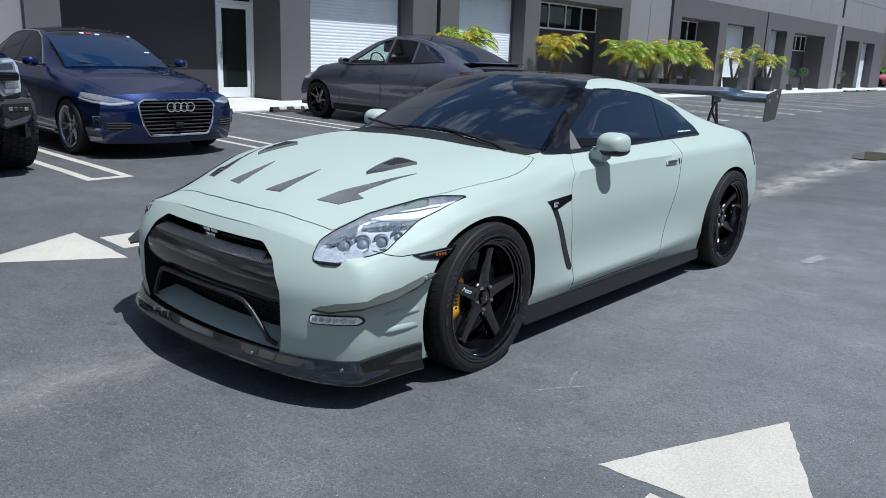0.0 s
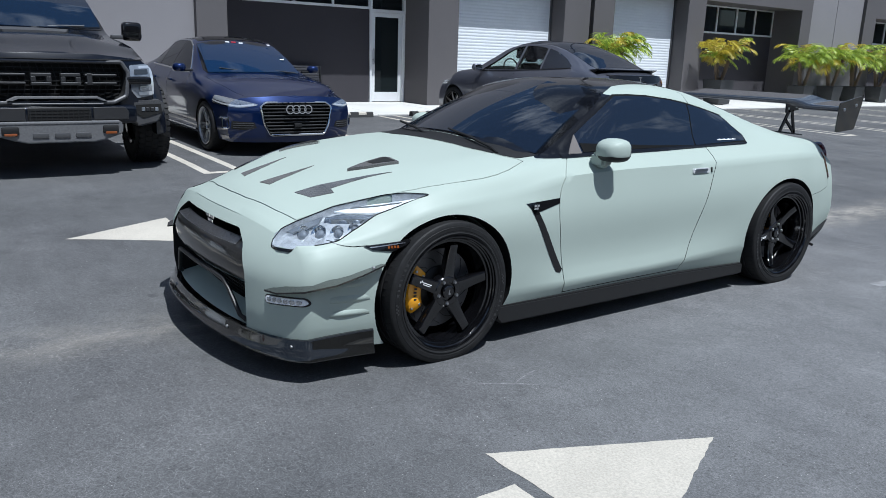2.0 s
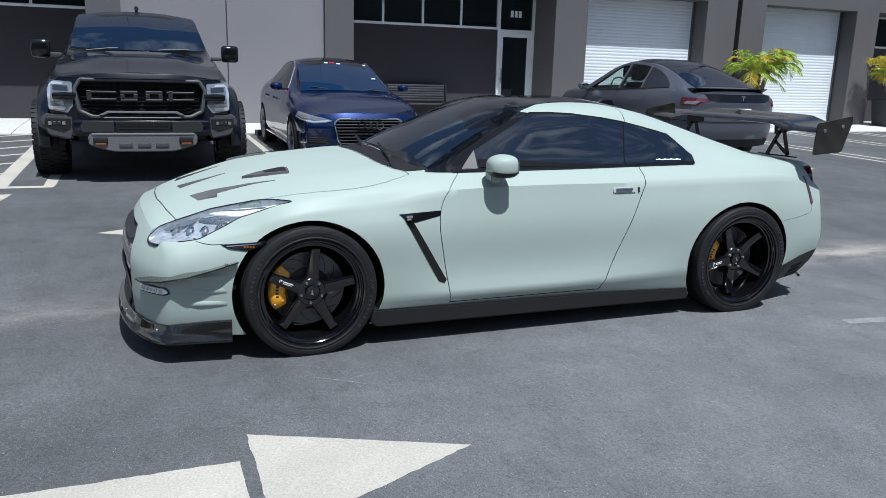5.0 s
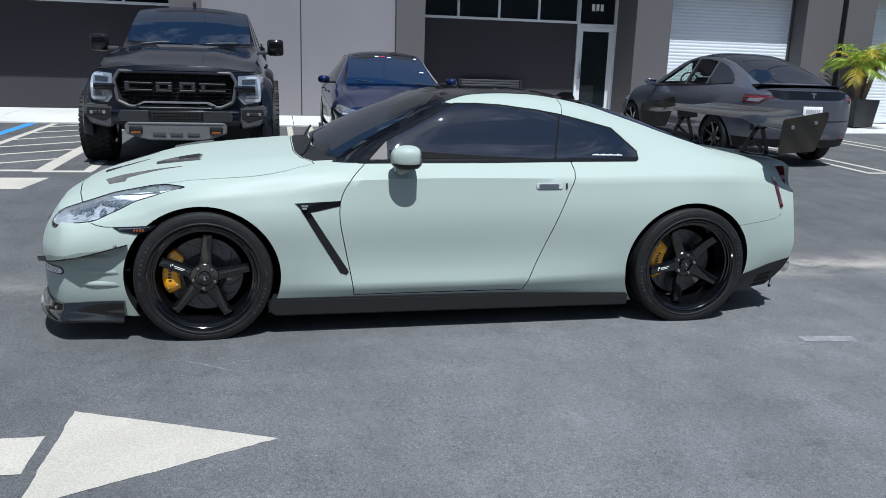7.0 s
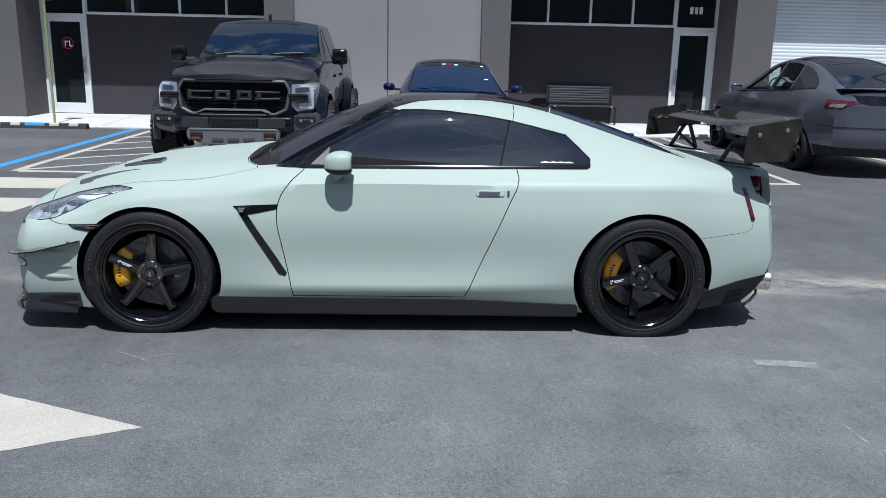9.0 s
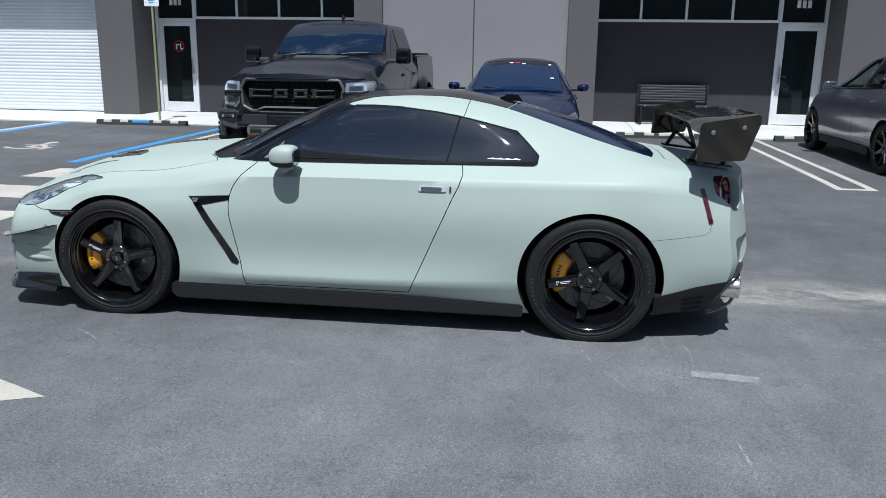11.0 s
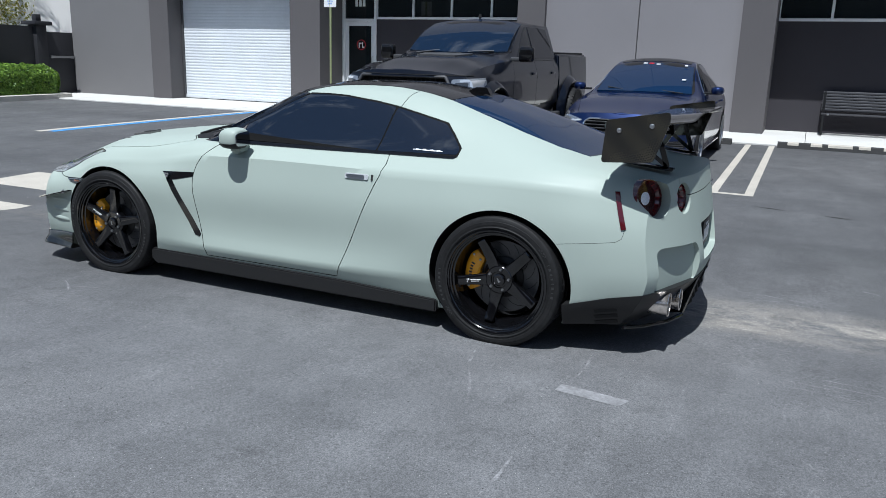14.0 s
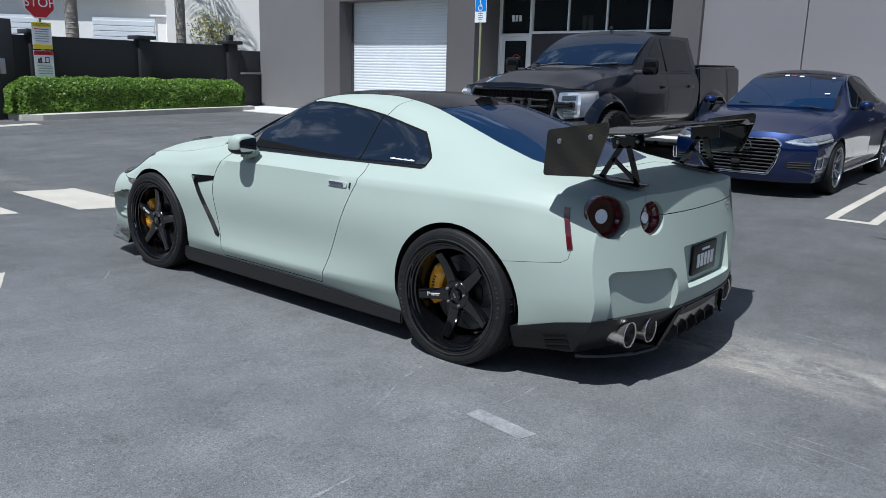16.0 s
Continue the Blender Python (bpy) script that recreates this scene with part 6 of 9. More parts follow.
# side glass, pillars, windscreen, roof and rear screen
SIDE_GLASS = [(-.40, .957), (-.40, 1.044), (-.155, 1.172), (-.06, 1.220), (.01, 1.250), (.13, 1.252), (.27, 1.247), (.484, 1.224), (.622, 1.202), (.566, .962)]
QUARTER = [(.632, 1.200), (.76, 1.172), (.878, 1.144), (.952, 1.126), (1.01, 1.072), (1.076, 1.006), (1.072, .976), (.576, .963)]
AROUND = SIDE_GLASS[:9] + QUARTER[:7]
for sgn in (1, -1):
    L = lim(sgn, 0.30, 1.0)
    inlay("a_pillar", [[(-.70, .938), (-.50, .938), (-.40, 1.046), (-.155, 1.176), (-.06, 1.224), (-.005, 1.254), (-.075, 1.264), (.02, 1.302), (.0, 1.33), (-.10, 1.275), (-.25, 1.195), (-.45, 1.08)]], "x", *L, BLACKGLOSS, coupe, "gloss black windscreen pillar")
    inlay("mirror_panel", [[(-.502, .950), (-.400, .955), (-.396, 1.048)]], "x", *L, BEIGE_CABIN, coupe, "matte taupe corner panel", skin6)
    inlay("window_frame", [grow(AROUND, .009)], "x", *L, RUBBERSEAL, coupe, "black rubber window frame", swollen(solid, .0016))
    inlay("side_window", [rounded(SIDE_GLASS, .012)], "x", *L, TINT, coupe, "dark tinted side window")
    inlay("quarter_window", [rounded(QUARTER, .012)], "x", *L, TINT, coupe, "dark tinted quarter window")
    inlay("window_seal", [[(-.56, .955), (-.56, .938), (.2, .944), (1.06, .958), (1.078, .968), (.2, .960)]], "x", *L, BLACKGLOSS, coupe, "", skin6)
    # black band along the window's foot, deeper towards the front
    inlay("window_felt", [[(-.385, .960), (-.385, 1.004), (-.15, .992), (.2, .974), (.55, .963), (.2, .9605)]], "x", *L, RUBBERSEAL, coupe, "", skin6)
    bm = bmesh.new()
    for k in range(21):
        s0, up = .800 + .0088 * k, (.004, .007, .0045, .0045, .008)[k * 3 % 5]
        prism([(s0, .984), (s0 + .0066, .984), (s0 + .0066, .984 + up), (s0, .984 + up)], "x", *L, bm)
    part("window_sticker", retouch(combine(skin6, bm, "INTERSECT"), WHITEMARK), None, coupe, "small white unreadable sticker")
SCREEN = [(0, -.795), (.35, -.79), (.62, -.745), (.715, -.67), (.672, -.46), (.60, -.16), (.545, -.035), (.3, -.045), (0, -.06)]
inlay("screen_surround", [SCREEN + [(-x, y) for x, y in SCREEN[-2:0:-1]]], "z", 0.93, 1.5, BLACKGLOSS, coupe, "black windscreen surround")
part("windscreen", screen_patch((-.785, 1.012), (.690, -.670, .950), (-.070, 1.309), (.525, -.048, 1.247), .020), TINT, coupe, "dark tinted windscreen", smooth=30)
COWL = [(0, -.90), (.4, -.896), (.54, -.884), (.64, -.855), (.695, -.80), (.705, -.66), (.62, -.735), (.35, -.797), (0, -.802)]
inlay("cowl", [COWL + [(-x, y) for x, y in COWL[-2:0:-1]]], "z", 0.88, 1.2, BLACKPLASTIC, coupe, "black plastic cowl")
ROOF = [(0, -.085), (.3, -.072), (.545, -.040), (.515, .03), (.475, .10), (.44, .21), (.415, .36), (.405, .55), (.42, .75), (.44, .885), (.25, .92), (0, .93)]
inlay("roof", [ROOF + [(-x, y) for x, y in ROOF[-2:0:-1]]], "z", 0.9, 1.5, BLACKGLOSS, coupe, "gloss black roof panel")
REAR = [(0, .937), (.25, .927), (.442, .892), (.475, 1.1), (.51, 1.35), (.53, 1.58), (.48, 1.73), (.25, 1.765), (0, 1.775)]
# the sky's reflection in this screen is put into its blue base colour
inlay("rear_screen", [REAR + [(-x, y) for x, y in REAR[-2:0:-1]]], "z", 0.9, 1.5, SCREENBLUE, coupe, "dark rear screen with sky blue put into its colour")
part("roof_aerial", prism([(.80, 1.285), (.86, 1.315), (.93, 1.315), (.96, 1.27)], "x", -.025, .025), BLACKGLOSS, coupe)

# wing vents, markers, skirts, mirrors, pipes, lamps
for sgn in (1, -1):
    L = lim(sgn, 0.7, 1.1)
    v = inlay("wing_vent", [[(-.905, .738), (-.665, .748), (-.668, .722), (-.80, .695), (-.826, .692), (-.622, .360), (-.634, .342), (-.668, .354), (-.880, .714)]], "x", *L, BLACKGLOSS, coupe, "gloss black wing vent")[0]
    bm = bmesh.new()
    for a, b, c, d in ((-.872, -.856, .722, .733), (-.853, -.838, .722, .733), (-.868, -.845, .708, .719)):
        box(bm, sgn * .905, sgn * .9335, a, b, c, d)
    part("vent_badge", bm, CHROME, v)
    mk = inlay("side_marker", [[(-1.815, .616), (-1.70, .624), (-1.60, .632), (-1.625, .611), (-1.688, .586), (-1.78, .597)]], "x", *L, BLACKGLOSS, coupe, "dark side marker", skin6)[0]
    for k in range(4):
        q = -1.712 + .014 * k
        inlay("marker_lens", [rounded([(q, .611), (q + .010, .612), (q + .009, .601), (q, .600)], .003)], "x", *L, AMBER, mk, "amber marker lens", skin8)
    inlay("marker_stripe", [[(-1.795, .611), (-1.63, .623), (-1.63, .620), (-1.785, .607)]], "x", *L, STEEL, mk, "", skin8)
    inlay("rear_marker", [[(1.950, .866), (1.972, .866), (2.026, .690), (2.004, .684)]], "x", *L, REDDARK, coupe, "slim dark red rear marker lens", skin6)
    bm = bmesh.new()
    prism([(-1.055, .150), (-1.02, .118), (1.03, .112), (1.03, .182), (.36, .205), (-.62, .212), (-1.055, .216)], "x", sgn * .78, sgn * .902, bm)
    bmesh.ops.bevel(bm, geom=bm.edges[:], offset=.008, segments=2, affect="EDGES")
    part("side_skirt", bm, BLACKSATIN, coupe, "satin black side skirt")
    # door mirror: rounded shell with a black underside on a body-coloured foot
    def mirror_shape(grow_by):
        bm = box(bmesh.new(), -1, 1, -1, 1, -1, 1)
        bmesh.ops.subdivide_edges(bm, edges=bm.edges[:], cuts=7, use_grid_fill=True)
        for v in bm.verts:
            c = v.co.copy()
            n = (abs(c.x) ** 3.4 + abs(c.y) ** 3.4 + abs(c.z) ** 3.4) ** (1 / 3.4)
            c = c / n
            if c.y > 0:
                c.y = min(c.y, .86)
            front = max(0, -c.y) ** 1.5
            c.z = c.z * (1 - .22 * front) - .10 * front - .10 * max(0, c.x) ** 2 * (c.z > 0)
            c.x -= .30 * front * max(0, c.x)
            v.co = Vector((sgn * (.922 + .080 * grow_by * c.x), -.322 + .080 * grow_by * c.y, .985 + .062 * grow_by * c.z))
        return bm
    ms = part("mirror_shell", mirror_shape(1.0), MINT, coupe, "mint door mirror shell", smooth=50)
    bm = mirror_shape(1.025)
    bmesh.ops.delete(bm, geom=[f for f in bm.faces if f.calc_center_median().z > .958 or abs(f.calc_center_median().x) < .885], context="FACES")
    part("mirror_underside", bm, BLACKSATIN, ms, smooth=50)
    part("mirror_glass", prism(rounded([(sgn * .860, .945), (sgn * .982, .942), (sgn * .986, 1.015), (sgn * .865, 1.03)], .02), "y", -.2545, -.248), MIRRORGLASS, ms, "mirror glass")
    bm = prism([(-.375, .965), (-.285, .965), (-.29, .915), (-.31, .888), (-.37, .884)], "x", sgn * .80, sgn * .905)
    bmesh.ops.bevel(bm, geom=bm.edges[:], offset=.016, segments=3, affect="EDGES")
    part("mirror_foot", bm, MINT, ms)
    hd = inlay("door_handle", [rounded([(.43, .838), (.585, .838), (.585, .808), (.43, .808)], .012)], "x", *L, SILVERPAINT, doors[0] if sgn > 0 else doors[1], "flush bright door handle", skin6)[0]
    inlay("handle_grip", [rounded([(.445, .834), (.56, .834), (.56, .820), (.445, .820)], .006)], "x", *L, STEEL, hd, "", skin12)
    inlay("key_cover", [[(.603, .838), (.613, .838), (.613, .808), (.603, .808)]], "x", *L, INK, doors[0] if sgn > 0 else doors[1], "", skin6)
    for px, ps in (.640, 2.236), (.495, 2.272):
        bm = lathe([(ps - .25, .052), (ps - .05, .057), (ps - .012, .060), (ps, .064), (ps + .003, .062), (ps, .056), (ps - .2, .050), (ps - .2, .001)], 36, "y", closed=False)
        bmesh.ops.translate(bm, verts=bm.verts[:], vec=(sgn * px, 0, .278))
        part("exhaust_tip", bm, EXHAUST, coupe, "burnished steel exhaust tip", smooth=40)
    for lx, ly, lz, lr, tw in ((.715, 2.122, .83, .094, 29), (.51, 2.233, .816, .076, 11)):
        lamp = new("tail_lamp")
        lamp.parent = coupe
        lamp.matrix_local = Matrix.Translation((sgn * lx, ly - (.026 if lr > .09 else .014), lz)) @ Matrix.Rotation(radians(-tw * sgn), 4, "Z") @ Matrix.Rotation(radians(8), 4, "X")
        part("lens", lathe([(-.02, lr + .002), (.004, lr), (-.004, lr * .96), (-.052, lr * .58), (-.064, .001)], 48, "y", closed=False), REDDARK, lamp, "round dark red lens")
        part("inner_lens", lathe([(-.062, lr * .62), (-.034, lr * .62), (-.026, lr * .58), (-.021, lr * .43), (-.018, lr * .2), (-.017, .001)], 32, "y", closed=False), LEDLENS, lamp, "clear inner lens")
        part("lamp_ring", lathe([(-.09, lr + .0035), (-.01, lr + .004), (.006, lr + .001), (.006, lr - .004), (-.02, lr - .004)], 48, "y", closed=False), REDDARK, lamp)
        ribs = bmesh.new()
        for k in range(14):
            a = 2 * math.pi * k / 14
            tube(ribs, [(lr * .95 * math.cos(a), -.003, lr * .95 * math.sin(a)), (lr * .60 * math.cos(a), -.049, lr * .60 * math.sin(a))], .0022, 5)
        part("lens_ribs", ribs, REDLENS, lamp)

# black rear valance, diffuser, slots
VAL = [(1.742, .10), (1.742, .272), (1.96, .330), (2.14, .362), (2.5, .372), (2.5, .10)]
inlay("rear_valance", [VAL], "x", -1.2, 1.2, BLACKSATIN, coupe, "satin black rear valance", skin6)
bm = bmesh.new()
rows = []
for k in range(17):
    t = -1 + 2 * k / 16
    x = .40 * t
    e = smooth01((abs(t) - .66) / .34)
    rows.append([bm.verts.new(p) for p in ((x * 1.05, 2.02, .15), (x, 2.245 - .02 * e, .185 - .02 * e), (x, 2.28 - .02 * e, .215 - .04 * e), (x, 2.305 - .03 * e, .335 - .16 * e), (x, 2.245, .345 - .15 * e))])
for a, b in zip(rows, rows[1:]):
    for k in range(4):
        bm.faces.new((a[k], a[k + 1], b[k + 1], b[k]))
part("diffuser", bm, CARBON_DARK, coupe, "carbon fibre diffuser")
for sgn in (1, -1):
    bm = bmesh.new()
    path = [(.0, 2.348, .352), (.22, 2.338, .350), (.285, 2.330, .336), (.345, 2.308, .255), (.40, 2.286, .175)]
    rows = [[bm.verts.new((sgn * (x + dx), y + dy, z + dz)) for dx, dy, dz in ((0, 0, 0), (.024, -.006, .006), (.022, -.08, .004), (0, -.08, 0))] for x, y, z in path]
    for a, b in zip(rows, rows[1:]):
        for k in range(4):
            bm.faces.new((a[k], a[(k + 1) % 4], b[(k + 1) % 4], b[k]))
    part("valance_frame", bm, BLACKGLOSS, coupe, "gloss black edge of the diffuser")
    bm = bmesh.new()
    tube(bm, [(sgn * .80, 2.042, .170), (sgn * .70, 2.12, .160), (sgn * .55, 2.222, .160), (sgn * .42, 2.28, .172)], .010, 8)
    part("valance_lip", bm, BLACKGLOSS, coupe)
for k in range(5):
    x = -.24 + .12 * k
    part("diffuser_fin", prism([(2.08, .135), (2.265, .150), (2.307, .20), (2.30, .24), (2.09, .25)], "x", x - .005, x + .005), BLACKSATIN, coupe)
for sgn in (1, -1):
    for k in range(3):
        inlay("valance_slot", [[(1.90, .262 - .036 * k), (2.01, .282 - .036 * k), (2.015, .262 - .036 * k), (1.905, .242 - .036 * k)]], "x", *lim(sgn, .7, 1.1), VOIDBLACK, coupe, "", swollen(solid, .0085))
# number plate, its characters as bars
plate = part("number_plate", bx(-.155, .155, 2.300, 2.316, .482, .637, .006), BLACKSATIN, coupe, "black number plate")
bm = bmesh.new()
for k in range(5):
    box(bm, -.108 + .045 * k, -.076 + .045 * k, 2.3162, 2.3185, .520, .588)
box(bm, -.05, .05, 2.3162, 2.3185, .603, .615)
part("plate_lettering", bm, WHITEMARK, plate)
bm = bmesh.new()
for (x0, x1, z0, z1) in ((-.355, -.318, .795, .815), (-.314, -.277, .795, .815), (-.345, -.29, .77, .79)):
    box(bm, x0, x1, 2.268, 2.290, z0, z1, .003, seg=1)
part("rear_badge", bm, CHROME, coupe, "chrome badge shapes")

# rear wing
bm = bmesh.new()
foil = [(0, 0), (.015, .018), (.08, .034), (.17, .040), (.265, .058), (.268, .052), (.18, .026), (.09, .012), (.02, -.006)]
rows = []
for k in range(33):
    t = -1 + 2 * k / 32
    lift = .032 * (1 - smooth01((abs(t) - .52) / .20))
    rows.append([bm.verts.new((t * .918, 1.915 + f[0] * (1 + .42 * (1 - t ** 4)), 1.160 + f[1] + lift)) for f in foil])
for a, b in zip(rows, rows[1:]):
    for k in range(len(foil)):
        bm.faces.new((a[k], a[(k + 1) % len(foil)], b[(k + 1) % len(foil)], b[k]))
bm.faces.new(rows[0]), bm.faces.new(rows[-1][::-1])
wing = part("rear_wing", bm, CARBON_BIG, coupe, "carbon fibre wing blade", smooth=60)
for sgn in (1, -1):
    ep = part("end_plate", prism(rounded([(1.905, 1.218), (2.195, 1.268), (2.20, 1.225), (2.135, 1.032), (1.892, 1.016)], .018), "x", sgn * .918, sgn * .925), CARBON_BIG, wing, "carbon fibre end plate")
    for bs, bz in ((1.968, 1.172), (2.118, 1.200)):
        ob = part("bolt", lathe([(0, .012), (sgn * .005, .011), (sgn * .008, .005)], 14, "x", closed=False), STEEL, ep)
        ob.location = (sgn * .925, bs, bz)
    bm = bmesh.new()
    for a, b, w in (((1.945, .978), (2.04, 1.135), .013), ((2.135, .962), (2.075, 1.135), .013), ((2.00, 1.07), (2.13, .968), .010), ((1.99, 1.150), (2.15, 1.172), .034)):
        d = np.array(b) - np.array(a)
        nrm = np.array((-d[1], d[0])) / np.linalg.norm(d) * w
        prism([tuple(np.array(a) + nrm), tuple(np.array(b) + nrm), tuple(np.array(b) - nrm), tuple(np.array(a) - nrm)], "x", sgn * .470, sgn * .480, bm)
    up = part("wing_upright", bm, BLACKGLOSS, coupe, "cut-out black wing upright")
    part("foot_plate", bx(sgn * .42, sgn * .53, 1.91, 2.17, .962, .972, .004, m=Matrix.Translation((0, 2.04, .967)) @ Matrix.Rotation(radians(-6), 4, "X") @ Matrix.Translation((0, -2.04, -.967))), BLACKGLOSS, up)
    for bs, bz in ((2.02, 1.15), (2.12, 1.16)):
        ob = part("bolt", lathe([(0, .010), (sgn * .006, .008)], 10, "x", closed=False), STEEL, up)
        ob.location = (sgn * .480, bs, bz)

# bonnet vents in bare carbon
for sgn in (1, -1):
    inlay("bonnet_vent", [[(sgn * x, s) for x, s in [(.40, -1.93), (.50, -1.895), (.555, -1.80), (.51, -1.795), (.585, -1.50), (.50, -1.70), (.435, -1.82)]]], "z", 0.7, 1.1, CARBON_VENT, bonnet, "carbon fibre bonnet vent")
    inlay("bonnet_slash", [[(sgn * x, s) for x, s in [(.105, -1.985), (.195, -1.97), (.175, -1.72)]]], "z", 0.7, 1.1, CARBON_VENT, bonnet, "carbon fibre bonnet slash")
    sc = inlay("bonnet_scoop", [[(sgn * x, s) for x, s in [(.415, -1.655), (.37, -1.43), (.40, -1.405), (.50, -1.41), (.455, -1.58)]]], "z", 0.7, 1.1, CARBON_VENT, bonnet, "carbon fibre bonnet scoop", skin12)[0]
    inlay("scoop_mouth", [[(sgn * x, s) for x, s in [(.405, -1.54), (.385, -1.42), (.485, -1.42), (.45, -1.53)]]], "z", 0.7, 1.1, VOIDBLACK, sc, "", swollen(solid, .0155))
# wipers
for x0, x1 in ((.52, .02), (-.05, -.52)):
    bm = bmesh.new()
    tube(bm, [(x0 + .08, -.86, .956), (x0, -.835, .975), ((x0 + x1) / 2, -.80, 1.008), (x1, -.765, 1.028)], 0.008, 6)
    part("wiper", bm, BLACKPLASTIC, coupe)
# wheels
for sgn in (1, -1):
    for s in (AXLE_F, AXLE_R):
        front = s < 0
        forged_wheel(coupe, sgn * (.808 if front else .818), s, HUB_Z, WHEEL_R, .285, .281, .036 if front else .068, sgn, 2 if front else 0, -6 if front else 26, 172 if sgn > 0 else 8)


# ---- the other parked cars ----
def vehicle_shell(lines, s0, s1, bend, paint, arches, arch_r, arch_z, half, step=0.07, sub=4, sharp=(1,)):
    solid_me = mesh_from(hull(lines, s0, s1, step, sub, set(sharp), bend, 12), paint, "shell", 40)
    tool = bmesh.new()
    for s in arches:
        for sgn in (-1, 1):
            n0 = len(tool.verts)
            lathe([(sgn * (half - 0.32), arch_r), (sgn * (half + 0.4), arch_r)], 48, "x", tool, closed=False)
            tool.verts.ensure_lookup_table()
            bmesh.ops.translate(tool, verts=tool.verts[n0:], vec=(0, s, arch_z))
    return solid_me, combine(solid_me, tool, "DIFFERENCE", BLACKPLASTIC)


def on_skin(name, skin, poly, axis, a, b, mat, parent, label=""):
    return part(name, retouch(combine(skin, prism(poly, axis, a, b), "INTERSECT"), mat), None, parent, label)


def sided(sgn, a, b):
    return (a, b) if sgn > 0 else (-b, -a)


def symmetrical(half_poly):
    """Closes a half outline of (x, s) that starts and ends on the middle line."""
    return half_poly + [(-x, y) for x, y in half_poly[-2:0:-1]]


def lift_panel(car, shell_me, name, poly, sgn, half, paint, depth=0.25):
    me = retouch(combine(shell_me, prism(grow(poly, -0.004), "x", *sided(sgn, half - depth, half + 0.2)), "INTERSECT"), paint)
    shell_me = combine(shell_me, prism(poly, "x", *sided(sgn, half - depth - 0.004, half + 0.204)), "DIFFERENCE", VOIDBLACK)
    return part(name, me, None, car), shell_me


def door_mirror(car, sgn, x, s, z, size, paint, name="door_mirror"):
    bm = bmesh.new()
    bmesh.ops.create_uvsphere(bm, u_segments=20, v_segments=12, radius=1)
    for v in bm.verts:
        p = v.co
        v.co = (sgn * (x + size[0] * p.x), s + size[1] * (p.y if p.y < 0 else p.y * 0.4), z + size[2] * max(-0.8, min(0.85, p.z * 1.15)))
    shell_ob = part(name, bm, paint, car, smooth=50)
    part("mirror_foot", bx(*sorted((sgn * (x - size[0] * 2.0), sgn * (x - size[0] * 0.4))), s - 0.03, s + 0.03, z - size[2] * 0.8, z - size[2] * 0.3, 0.012), BLACKPLASTIC, shell_ob)
    part("mirror_glass", bx(*sorted((sgn * (x - size[0] * 0.8), sgn * (x + size[0] * 0.8))), s + size[1] * 0.37, s + size[1] * 0.42, z - size[2] * 0.6, z + size[2] * 0.62, 0.004, seg=1), CHROME, shell_ob)
    return shell_ob


def parked(x, y, facing):
    """The pose of a car on the sloping bays; facing is +1 towards the lanes, -1 towards the shops."""
    return Matrix.Translation((x, y, ground_z(x))) @ Matrix.Rotation(radians(0.92), 4, "Y") @ Matrix.Rotation(radians(90 * facing), 4, "Z")


